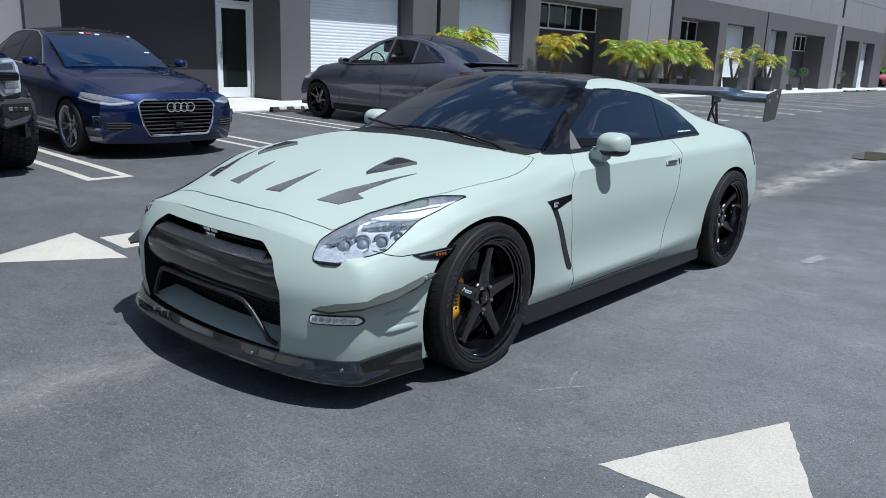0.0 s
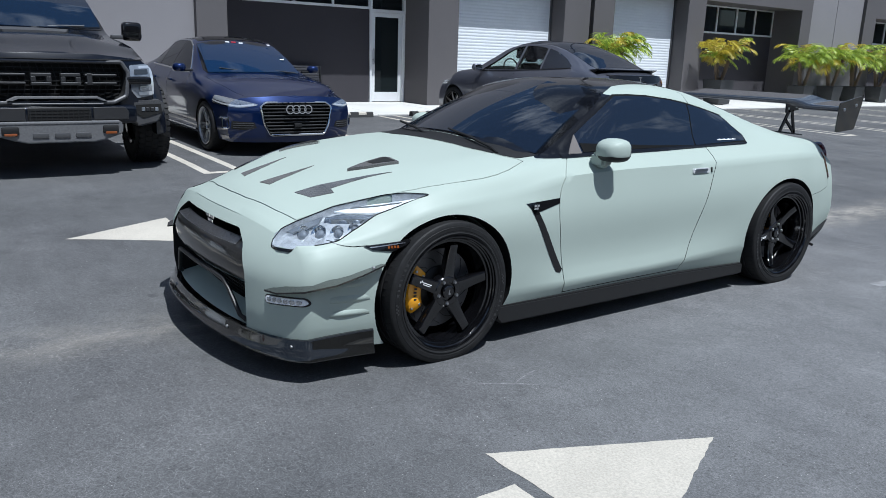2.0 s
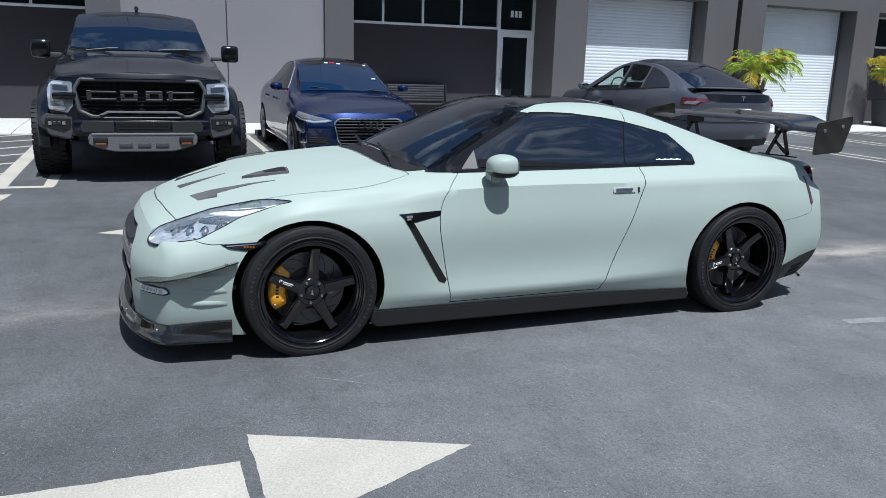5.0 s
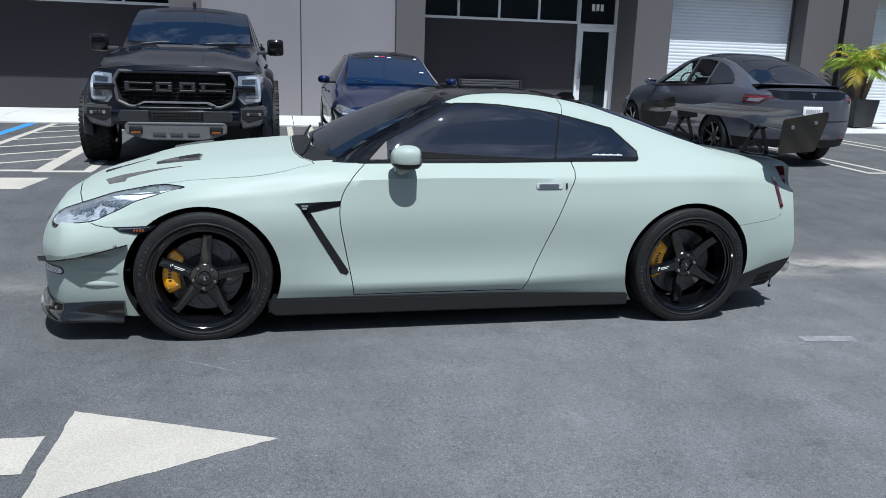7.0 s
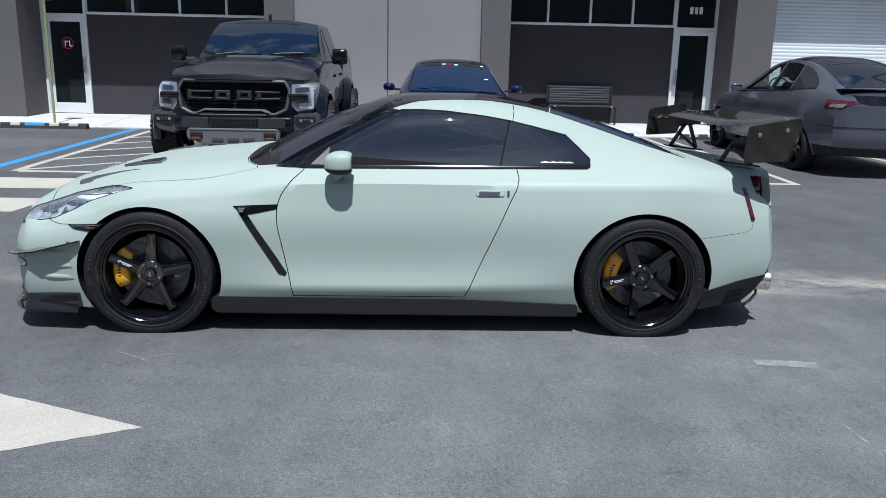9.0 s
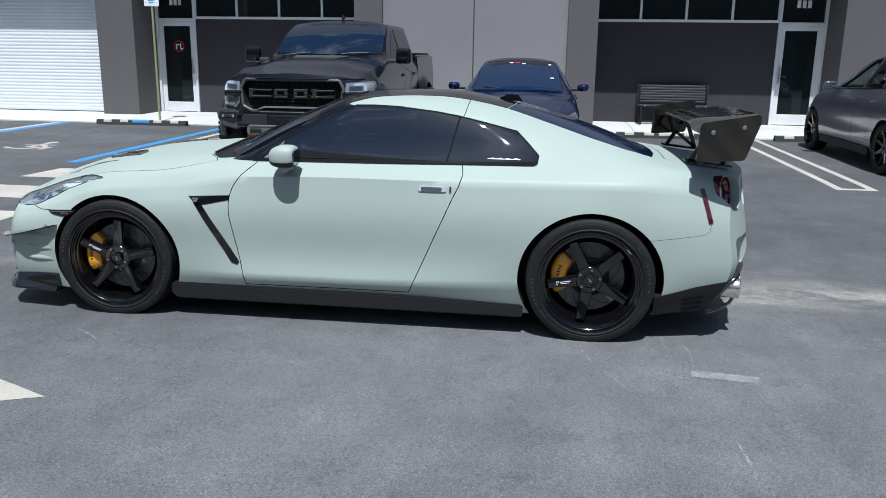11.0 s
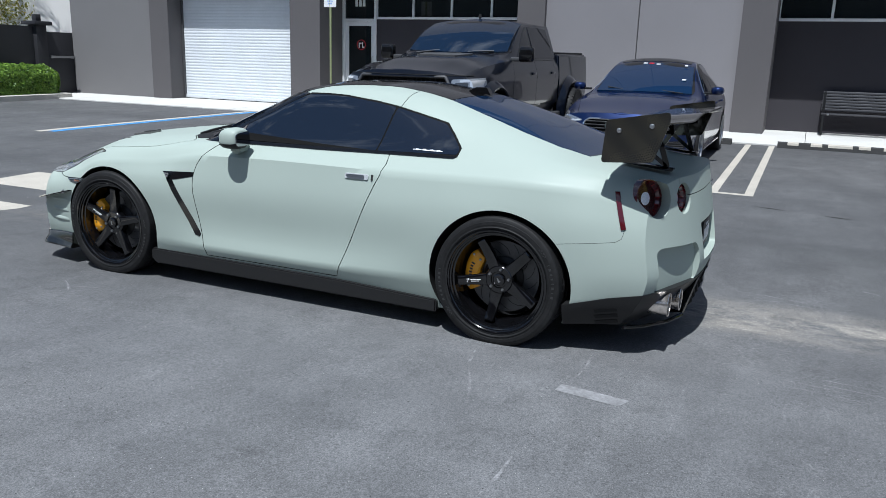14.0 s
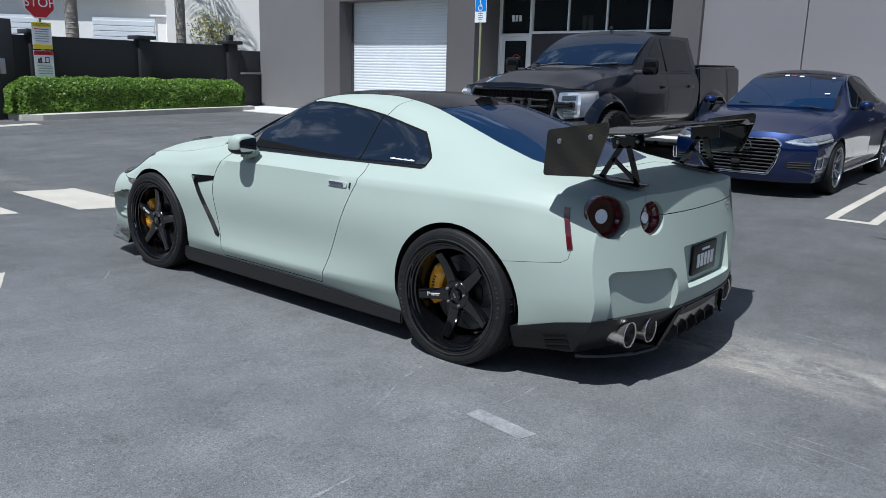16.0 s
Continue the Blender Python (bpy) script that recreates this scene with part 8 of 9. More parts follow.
def pickup():
    """The black crew-cab pickup with wide off-road tyres, nose to the lanes."""
    car = thing("pickup_truck", parked(-10.27, 1.905, 1), "black metallic crew-cab pickup truck on wide off-road tyres", "truck")

    def bend(x, s, z):
        f = smooth01((-1.9 - s) / 0.85)
        ax = min(abs(x) / 1.0, 1.05)
        s += f * (0.26 * ax ** 3 + 0.10 * max(0, (z - 0.85) / 0.35) ** 2)
        return (float(x), float(s), float(z))
    L = [
        [(-2.72, 0, .62), (1.18, 0, .52)],
        [(-2.72, .86, .62), (-1.85, .90, .56), (1.18, .90, .52)],
        [(-2.72, .93, .74), (-1.85, .98, .72), (1.18, .965, .66)],
        [(-2.72, .95, .92), (-1.85, 1.0, .92), (-1.0, .985, .90), (1.18, .985, .90)],
        [(-2.72, .93, 1.06), (-1.85, .985, 1.14), (-1.0, .985, 1.16), (1.18, .985, 1.18)],
        [(-2.72, .84, 1.14), (-1.85, .90, 1.265), (-.95, .92, 1.33), (-.2, .93, 1.33), (1.18, .935, 1.33)],
        [(-2.72, .66, 1.17), (-1.85, .70, 1.30), (-1.15, .80, 1.37), (-.85, .84, 1.45), (-.45, .785, 1.70), (-.1, .748, 1.865), (.3, .74, 1.89), (.9, .74, 1.885), (1.18, .74, 1.88)],
        [(-2.72, .40, 1.195), (-1.85, .44, 1.362), (-1.2, .46, 1.405), (-.95, .42, 1.44), (-.5, .40, 1.71), (-.12, .38, 1.915), (.3, .38, 1.955), (.9, .38, 1.95), (1.18, .38, 1.94)],
        [(-2.72, 0, 1.20), (-1.85, 0, 1.368), (-1.25, 0, 1.41), (-1.0, 0, 1.43), (-.5, 0, 1.725), (-.12, 0, 1.925), (.3, 0, 1.965), (.9, 0, 1.96), (1.18, 0, 1.95)],
    ]
    solid_me, shell_me = vehicle_shell(L, -2.72, 1.18, bend, BLACKPEARL, (-1.85,), .50, .46, 1.0, sharp=(1, 5, 6, 7))
    sk, sk2 = swollen(solid_me, .004), swollen(solid_me, .009)
    F = [(-.98, .66), (-1.02, .95), (-1.0, 1.20), (-.93, 1.325), (.02, 1.34), (.03, .66)]
    B = [(.045, .66), (.035, 1.34), (.98, 1.34), (1.0, 1.1), (.97, .80), (.90, .66)]
    for sgn in (1, -1):
        d1, shell_me = lift_panel(car, shell_me, "front_door", F, sgn, .99, BLACKPEARL)
        d2, shell_me = lift_panel(car, shell_me, "rear_door", B, sgn, .99, BLACKPEARL)
        for d, s in ((d1, -.14), (d2, .84)):
            part("door_handle", bx(*sorted((sgn * .975, sgn * 1.015)), s - .10, s + .10, 1.12, 1.165, .012), BLACKPEARL, d)
    shell_me = combine(shell_me, prism(rounded([(-.60, 1.12), (.60, 1.12), (.66, 1.02), (.62, .80), (.50, .74), (-.50, .74), (-.62, .80), (-.66, 1.02)], .04), "y", -3, -2.50), "DIFFERENCE", VOIDBLACK)
    part("body", shell_me, None, car)
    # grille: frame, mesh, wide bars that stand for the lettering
    fr = rounded([(-.62, 1.125), (.62, 1.125), (.68, 1.02), (.64, .79), (.51, .73), (-.51, .73), (-.64, .79), (-.68, 1.02)], .025)
    bm = bmesh.new()
    pts = [(x, -2.725 + .26 * abs(x) ** 3 + .10 * max(0, (z - .85) / .35) ** 2, z) for x, z in fr]
    tube(bm, pts + [pts[0]], .021, 8)
    part("grille_frame", bm, GREYTRIM, car, "grey grille frame")
    bm = bmesh.new()
    for k in range(19):
        x = -.60 + 1.2 * k / 18
        tube(bm, [(x - .02, -2.58 + .2 * abs(x) ** 3, .76), (x + .02, -2.58 + .2 * abs(x) ** 3, .94), (x - .02, -2.58 + .2 * abs(x) ** 3, 1.10)], .006, 4)
    for k in range(9):
        z = .765 + .042 * k
        tube(bm, [(-.62, -2.545, z), (-.3, -2.585, z), (.3, -2.585, z), (.62, -2.545, z)], .006, 4)
    part("grille_mesh", bm, BLACKPLASTIC, car)
    bars = []
    for x0, x1 in ((-.56, -.26), (.26, .56)):
        bars += [(x0, x1, -2.66, -2.60, .985, 1.005), (x0, x1, -2.66, -2.60, .905, .925)]
        e = x0 if x0 < 0 else x0 + .02
        bars.append((e, e + .05, -2.66, -2.60, .90, 1.01))
    for x0 in (-.22, .04):
        for a, b, c, d in ((x0, x0 + .18, .980, 1.01), (x0, x0 + .18, .90, .925), (x0, x0 + .045, .927, .978), (x0 + .135, x0 + .18, .927, .978)):
            bars.append((a, b, -2.68, -2.62, c, d))
    for a in bars:
        part("grille_bar", bx(*a, .005, seg=1), BARGREY, car)
    on_skin("bonnet_gap", sk2, [(-.90, 1.150), (.90, 1.150), (.90, 1.143), (-.90, 1.143)], "y", -2.9, -2.3, VOIDBLACK, car)
    bm = bmesh.new()
    prism([(-.44, .752), (-.36, .790), (.36, .790), (.44, .752), (.40, .752), (.345, .774), (-.345, .774), (-.40, .752)], "y", -2.735, -2.62, bm)
    part("lower_grille_bar", bm, GREYMETAL, car, "bright lower grille bar")
    tube_bm = bmesh.new()
    tube(tube_bm, [(-.40, -2.735, .722), (.40, -2.735, .722)], .008, 6)
    part("bumper_seam", tube_bm, GREYTRIM, car)
    for sgn in (1, -1):
        lamp = on_skin("headlamp", sk, rounded([(sgn * x, z) for x, z in [(.70, 1.095), (1.0, 1.115), (1.02, .80), (.76, .765), (.70, .84)]], .02), "y", -2.8, -2.10, LENS_SOFT, car, "smoked headlamp with a bright C-shaped light guide")
        for poly in ([(.915, 1.085), (.985, 1.09), (.985, .80), (.935, .80), (.93, .90)], [(.775, .830), (.935, .830), (.935, .795), (.785, .795)], [(.80, 1.088), (.915, 1.094), (.915, 1.066), (.80, 1.062)]):
            on_skin("light_guide", sk2, rounded([(sgn * x, z) for x, z in poly], .008), "y", -2.8, -2.05, LENS, lamp)
        on_skin("upper_reflector", sk2, rounded([(sgn * x, z) for x, z in [(.745, 1.055), (.90, 1.055), (.90, 1.005), (.745, 1.0)]], .012), "y", -2.8, -2.05, LENS_DARK, lamp)
        bm = bx(*sorted((sgn * .655, sgn * .90)), -2.66, -2.50, .905, .985, .022)
        part("lamp_bracket", bm, BLACKGLOSS, lamp)
        on_skin("lower_reflector", sk2, rounded([(sgn * x, z) for x, z in [(.79, .885), (.92, .885), (.92, .842), (.79, .842)]], .010), "y", -2.8, -2.05, LENS_MID, lamp)
        # fender flares
        for s in (-1.85, 1.85):
            bm = bmesh.new()
            rows = []
            for k in range(17):
                a = radians(-8 + 196 * k / 16)
                c, sn = math.cos(a), math.sin(a)
                rows.append([bm.verts.new((sgn * x, s + r * c, .46 + r * sn)) for x, r in ((.96, .50), (1.085, .505), (1.095, .53), (1.07, .575), (.97, .64))])
            for a, b in zip(rows, rows[1:]):
                for k in range(5):
                    bm.faces.new((a[k], a[(k + 1) % 5], b[(k + 1) % 5], b[k]))
            bm.faces.new(rows[0]), bm.faces.new(rows[-1][::-1])
            part("wheel_flare", bm, BLACKPEARL, car)
        on_skin("side_window", sk, rounded([(-.72, 1.36), (-.50, 1.52), (-.22, 1.74), (-.06, 1.835), (.02, 1.845), (.02, 1.365)], .025), "x", *sided(sgn, .4, 1.1), SIDETINT, car)
        bm = prism(rounded([(.075, 1.845), (.72, 1.842), (1.00, 1.832), (1.05, 1.41), (1.03, 1.372), (.065, 1.365)], .03), "x", 0, .012)
        for v in bm.verts:
            v.co.x = sgn * (v.co.x + .932 - (v.co.z - 1.33) * .355)
        part("side_window", bm, SIDETINT, car)
        mirror = part("door_mirror", bx(*sorted((sgn * 1.03, sgn * 1.25)), -1.02, -.88, 1.32, 1.54, .045, seg=4), BLACKGLOSS, car, "tall gloss black door mirror", smooth=50)
        part("mirror_arm", bx(*sorted((sgn * .90, sgn * 1.06)), -.98, -.92, 1.335, 1.385, .012), GREYTRIM, mirror)
        part("mirror_glass", bx(*sorted((sgn * 1.06, sgn * 1.225)), -.882, -.876, 1.36, 1.51, .002, seg=1), MIRRORGLASS, mirror)
        part("running_board", bx(*sorted((sgn * .90, sgn * 1.05)), -1.15, 1.2, .44, .50, .02), GREYTRIM, car, "grey metal running board")
        # front bumper corners with lamp pockets
        bm = bmesh.new()
        prism([(sgn * x, z) for x, z in [(.70, .74), (1.01, .745), (1.04, .66), (.96, .52), (.74, .47), (.69, .60)]], "y", -2.62, -2.35, bm)
        bmesh.ops.bevel(bm, geom=bm.edges[:], offset=.018, segments=2, affect="EDGES")
        corner = part("bumper_corner", bm, GREYTRIM, car, "dark grey bumper corner")
        bm = bmesh.new()
        prism([(sgn * x, z) for x, z in [(.735, .70), (.985, .708), (1.0, .625), (.81, .565), (.74, .61)]], "y", -2.628, -2.60, bm)
        part("lamp_pocket", bm, VOIDBLACK, corner)
        for k in range(4):
            part("led", bx(*sorted((sgn * (.79 + .045 * k), sgn * (.825 + .045 * k))), -2.634, -2.626, .635, .672, .004, seg=1), LENS_SOFT if k in (0, 3) else BARGREY, corner)
        part("tow_hook_lamp", bx(*sorted((sgn * .37, sgn * .52)), -2.80, -2.70, .435, .515, .015), BLACKPLASTIC, car)
        part("amber_lamp", bx(*sorted((sgn * .39, sgn * .50)), -2.806, -2.79, .428, .455, .008), AMBER, car, "amber marker lamp")
    part("front_bumper", bx(-.72, .72, -2.74, -2.40, .52, .70, .03, seg=3), BLACKPEARL, car)
    bm = bmesh.new()
    prism([(-.57, .53), (-.53, .56), (.53, .56), (.57, .53), (.56, .43), (.42, .38), (.30, .352), (-.30, .352), (-.42, .38), (-.56, .43)], "y", -2.78, -2.66, bm)
    bmesh.ops.bevel(bm, geom=bm.edges[:], offset=.012, segments=2, affect="EDGES")
    skid = part("skid_plate", bm, SKIDGREY, car, "scuffed grey metal skid plate")
    for k in range(3):
        part("skid_recess", bx(-.26 + .19 * k, -.12 + .19 * k, -2.79, -2.775, .40, .45, .006), GREYTRIM, skid)
    part("skid_lip", bx(-.53, .53, -2.788, -2.70, .535, .560, .006), GREYMETAL, skid, "bright scuffed upper lip")
    for sgn in (1, -1):
        bm = bmesh.new()
        prism([(sgn * x, z) for x, z in [(.30, .690), (.60, .690), (.64, .640), (.63, .565), (.30, .565)]], "y", -2.752, -2.70, bm)
        bmesh.ops.bevel(bm, geom=bm.edges[:], offset=.006, segments=1, affect="EDGES")
        part("bumper_panel", bm, BARGREY, car)
    part("centre_intake", bx(-.28, .28, -2.755, -2.73, .555, .685, .008), VOIDBLACK, car)
    bm = bmesh.new()
    for k in range(12):
        tube(bm, [(-.26 + .047 * k, -2.757, .56), (-.26 + .047 * k, -2.757, .68)], .005, 4)
    for k in range(4):
        tube(bm, [(-.27, -2.757, .575 + .03 * k), (.27, -2.757, .575 + .03 * k)], .004, 4)
    part("intake_mesh", bm, BLACKPLASTIC, car)
    on_skin("screen_surround", sk, symmetrical([(0, -1.03), (.5, -1.01), (.80, -.93), (.855, -.82), (.77, -.42), (.735, -.13), (.70, -.075), (.4, -.04), (0, -.03)]), "z", 1.39, 2.2, BLACKGLOSS, car)
    part("windscreen", screen_patch((-1.0, 1.437), (.805, -.855, 1.460), (-.055, 1.946), (.735, -.085, 1.878), .050), CABINGLASS, car, "windscreen with sky blue put into its colour", smooth=30)
    on_skin("bonnet_vent", swollen(solid_me, .016), rounded([(.30, -1.62), (.40, -1.18), (-.40, -1.18), (-.30, -1.62)], .03), "z", 1.25, 1.6, GREYTRIM, car, "satin grey bonnet vent")
    for x0, x1 in ((-.62, -.05), (.05, .62)):
        part("wiper", tube(bmesh.new(), [(x0, -1.0, 1.425), ((x0 + x1) / 2, -.96, 1.46), (x1, -.93, 1.47)], .011, 6), GREYTRIM, car)
    part("aerial", lathe([(1.955, .02), (1.975, .016), (1.985, .03), (2.03, .022), (2.035, .004)], 10, "z", closed=False), BLACKPLASTIC, car)
    part("screen_sticker", bx(-.20, -.12, -.225, -.195, 1.872, 1.880, m=Matrix.Translation((0, -.21, 1.876)) @ Matrix.Rotation(radians(28), 4, "X") @ Matrix.Translation((0, .21, -1.870))), WHITEMARK, car)
    # bed
    bm = bmesh.new()
    prof = [(-.98, .62), (-1.0, .92), (-.985, 1.20), (-.96, 1.44), (.96, 1.44), (.985, 1.20), (1.0, .92), (.98, .62)]
    prism(prof, "y", 1.21, 3.02, bm)
    bmesh.ops.bevel(bm, geom=bm.edges[:], offset=.03, segments=3, affect="EDGES")
    tool = bmesh.new()
    for sgn in (-1, 1):
        n0 = len(tool.verts)
        lathe([(sgn * .70, .50), (sgn * 1.3, .50)], 48, "x", tool, closed=False)
        tool.verts.ensure_lookup_table()
        bmesh.ops.translate(tool, verts=tool.verts[n0:], vec=(0, 1.85, .46))
    bed_me = combine(mesh_from(bm, BLACKPEARL, "bed", 40), tool, "DIFFERENCE", BLACKPLASTIC)
    bed = part("cargo_bed", bed_me, None, car)
    part("bed_cover", bx(-.90, .90, 1.24, 2.98, 1.442, 1.475, .012), BLACKPLASTIC, car, "black bed cover")
    for sgn in (1, -1):
        part("tail_lamp", bx(*sorted((sgn * .90, sgn * .962)), 2.95, 3.035, .98, 1.34, .015), REDLENS, bed)
    part("tailgate", bx(-.90, .90, 3.015, 3.04, .72, 1.42, .01), BLACKPEARL, car)
    part("rear_bumper", bx(-.95, .95, 3.0, 3.15, .50, .68, .03), GREYTRIM, car)
    part("chassis", bx(-.70, .70, -2.3, 2.95, .42, .60, .03), BLACKPLASTIC, car)
    for sgn in (1, -1):
        for s in (-1.85, 1.85):
            wheel(car, sgn * 1.005, s, .435, .435, .33, .225, RIMBLACK, 6, sgn, tread=42, tyre_label="chunky off-road tyre")
    return car


saloon()
crossover()
pickup()


# ---- street furniture and plants ----
def wheel_stop(y, blue):
    """A rubber wheel stop with painted blocks."""
    m = Matrix.Translation((-12.66, y, ground_z(-12.66)))
    w = thing("wheel_stop", m, "black rubber wheel stop with blue and white painted blocks" if blue else "black rubber wheel stop with white painted blocks", "wheel stop", "wheel stops")
    bm = prism([(-.075, 0), (-.055, .085), (-.035, .10), (.035, .10), (.055, .085), (.075, 0)], "y", -.95, .95)
    part("stop_body", bm, RUBBERBLACK, w)
    for k in range(5):
        a, half = .355 * (k - 2), .18 if k == 2 else .085
        mat = BLUEPAINT if blue and k == 2 else ROADPAINT
        bm = prism([(-.066, .052), (-.058, .088), (-.036, .103), (.036, .103), (.058, .088), (.066, .052), (.05, .05), (.04, .08), (-.04, .08), (-.05, .05)], "y", a - half, a + half)
        part("painted_block", bm, mat, w)
    return w


wheel_stop(-2.93, True)
for y in (1.95, 4.75, 7.38, 10.2, 50.0, 52.6, 55.2):
    wheel_stop(y, False)

# the slatted bench against the charcoal wall
bench = thing("bench", pose(-15.02, 7.80, FLOOR_Z), "black slatted steel bench on the pavement", "bench")
slat = mesh_from(bx(-.012, .012, -.74, .74, -.022, .022, .006), WOODBENCH, "slat")
for k in range(7):
    ob = new("back_slat", slat); ob.parent = bench
    ob.matrix_local = pose(-.255 + .012 * (6 - k) * .6 - .06, 0, .46 + .054 * k, 0, -8, 0)
for k in range(6):
    ob = new("seat_slat", slat); ob.parent = bench
    ob.matrix_local = pose(-.18 + .066 * k, 0, .385, 0, 90, 0)
for sgn in (-1, 1):
    bm = bmesh.new()
    tube(bm, [(-.30, sgn * .70, .80), (-.235, sgn * .70, .38), (-.26, sgn * .70, 0)], .022, 8)
    part("rear_leg", bm, BLACKSATIN, bench)
    bm = bmesh.new()
    tube(bm, [(-.24, sgn * .70, .365), (.19, sgn * .70, .365), (.22, sgn * .70, 0)], .022, 8)
    part("front_leg", bm, BLACKSATIN, bench)
    part("bolt_plate", bx(.17, .20, sgn * .62 - .02, sgn * .62 + .02, .37, .40, .004), STEEL, bench)


def frond_bm(bm, base, yaw, length, lift, droop, width=.035, pairs=16, idx=0):
    """An arching feather frond with paired narrow leaflets."""
    prev = None
    d = Vector((math.cos(yaw), math.sin(yaw), 0))
    pts = []
    for k in range(pairs + 1):
        t = k / pairs
        pts.append(Vector(base) + d * (length * t * (1 - .18 * t)) + Vector((0, 0, length * (lift * t - droop * t * t))))
    side = Vector((-d.y, d.x, 0))
    for k in range(2, pairs):
        p, q = pts[k], pts[k + 1] if k < pairs else pts[k]
        t = k / pairs
        ll = length * .40 * (math.sin(math.pi * (.15 + .8 * t)) ** .8)
        for sg in (-1, 1):
            jit = random.uniform(.8, 1.15)
            tip = p + side * sg * ll * .62 * jit + (q - p).normalized() * ll * .62 + Vector((0, 0, -ll * random.uniform(.15, .5)))
            mid = (p + tip) / 2 + Vector((0, 0, ll * .10))
            w = (q - p).normalized() * width * .45
            a, b, c, e, f = (bm.verts.new(v) for v in (p - w * .4, p + w * .4, mid + w, tip, mid - w))
            fc = bm.faces.new((a, b, c, e, f))
            fc.material_index = idx
    # the stalk
    n0 = len(bm.faces)
    tube(bm, [pts[i] for i in range(0, pairs + 1, 3)], .011, 5, .003, idx)


def pot_palm(name, x, y, trunks, crown, spread, pot, seed, dry=.25, label="", fr=15):
    """A pygmy date palm in a square tapered planter."""
    rng = random.Random(seed)
    random.seed(seed)
    root = thing(name, pose(x, y, FLOOR_Z - .012), label, "potted palm", "potted palms")
    w, h = pot
    bm = bmesh.new()
    lo, hi = [bm.verts.new((sx * w * .40, sy * w * .40, 0)) for sx, sy in ((-1, -1), (1, -1), (1, 1), (-1, 1))], [bm.verts.new((sx * w * .5, sy * w * .5, h)) for sx, sy in ((-1, -1), (1, -1), (1, 1), (-1, 1))]
    inn, bot = [bm.verts.new((sx * w * .43, sy * w * .43, h)) for sx, sy in ((-1, -1), (1, -1), (1, 1), (-1, 1))], [bm.verts.new((sx * w * .42, sy * w * .42, h - .06)) for sx, sy in ((-1, -1), (1, -1), (1, 1), (-1, 1))]
    bm.faces.new(lo[::-1])
    for k in range(4):
        for a, b in ((lo, hi), (hi, inn), (inn, bot)):
            bm.faces.new((a[k], a[(k + 1) % 4], b[(k + 1) % 4], b[k]))
    bm.faces.new(bot)
    part("planter", bm, POT, root, "charcoal square planter", smooth=0)
    part("soil", bx(-w * .42, w * .42, -w * .42, w * .42, h - .10, h - .05), SOIL, root)
    for k in range(trunks):
        a = 2 * math.pi * k / max(trunks, 1) + rng.uniform(0, 1)
        top = Vector((math.cos(a) * spread * .30, math.sin(a) * spread * .30, h + crown * rng.uniform(.85, 1.15)))
        bm = bmesh.new()
        b0 = Vector((math.cos(a) * .06, math.sin(a) * .06, h - .06))
        pts = [b0, b0.lerp(top, .35) + Vector((0, 0, -.02)), b0.lerp(top, .7), top]
        tube(bm, pts, .055, 9, .05)
        for j in range(10):
            p = b0.lerp(top, j / 10)
            for q in range(5):
                ang = rng.uniform(0, 6.28)
                tube(bm, [p + Vector((math.cos(ang) * .04, math.sin(ang) * .04, 0)), p + Vector((math.cos(ang) * .085, math.sin(ang) * .085, .05))], .012, 4, .004)
        part("trunk", bm, BARK, root, "shaggy palm trunk")
        bm = bmesh.new()
        for j in range(fr):
            yaw = 2 * math.pi * j / fr * 2.4 + rng.uniform(-.3, .3)
            up = rng.uniform(-.05, 1.75)
            frond_bm(bm, top, yaw, spread * rng.uniform(.7, 1.05), up, .45 + .42 * max(0, up), idx=1 if rng.random() < dry else 0)
        part("crown", bm, [FROND, FROND_DRY], root, "feathery yellow-green fronds", smooth=0)
    return root


pot_palm("potted_palm", -13.95, 16.35, 3, .72, .95, (.62, .62), 11, .2, "bushy green palm in a charcoal planter", 17)
pot_palm("potted_palm", -13.95, 21.10, 3, .72, .90, (.66, .70), 12, .7, "yellowing palm in a charcoal planter", 17)
for k, (y, s) in enumerate([(25.6, 13), (27.4, 14), (28.9, 17), (30.7, 15)]):
    pot_palm("potted_palm", -13.95, y, 3, .85, 1.0, (.62, .55), s, .2 if k < 3 else .45, "bushy green palm in a charcoal planter", 16)
pot_palm("potted_palm", -13.95, 35.7, 2, .85, .9, (.75, .62), 21, .5, "palm with drooping yellow fronds in a charcoal planter", 10)
pot_palm("potted_palm", -13.95, 39.9, 3, .85, .9, (.85, .65), 22, .3, "three-stemmed palm in a charcoal planter", 10)


def leaf_cloud(bm, centre_fn, count, size, rng):
    for _ in range(count):
        p, n = centre_fn(rng)
        n = (n + Vector((rng.uniform(-.7, .7), rng.uniform(-.7, .7), rng.uniform(-.5, .8)))).normalized()
        u = n.orthogonal().normalized()
        u = (Matrix.Rotation(rng.uniform(0, 6.28), 3, n) @ u)
        w = n.cross(u)
        L, W = size * rng.uniform(.7, 1.3), size * rng.uniform(.35, .6)
        vs = [bm.verts.new(p + q) for q in (-u * L * .5, w * W * .5, u * L * .5, -w * W * .5)]
        bm.faces.new(vs)


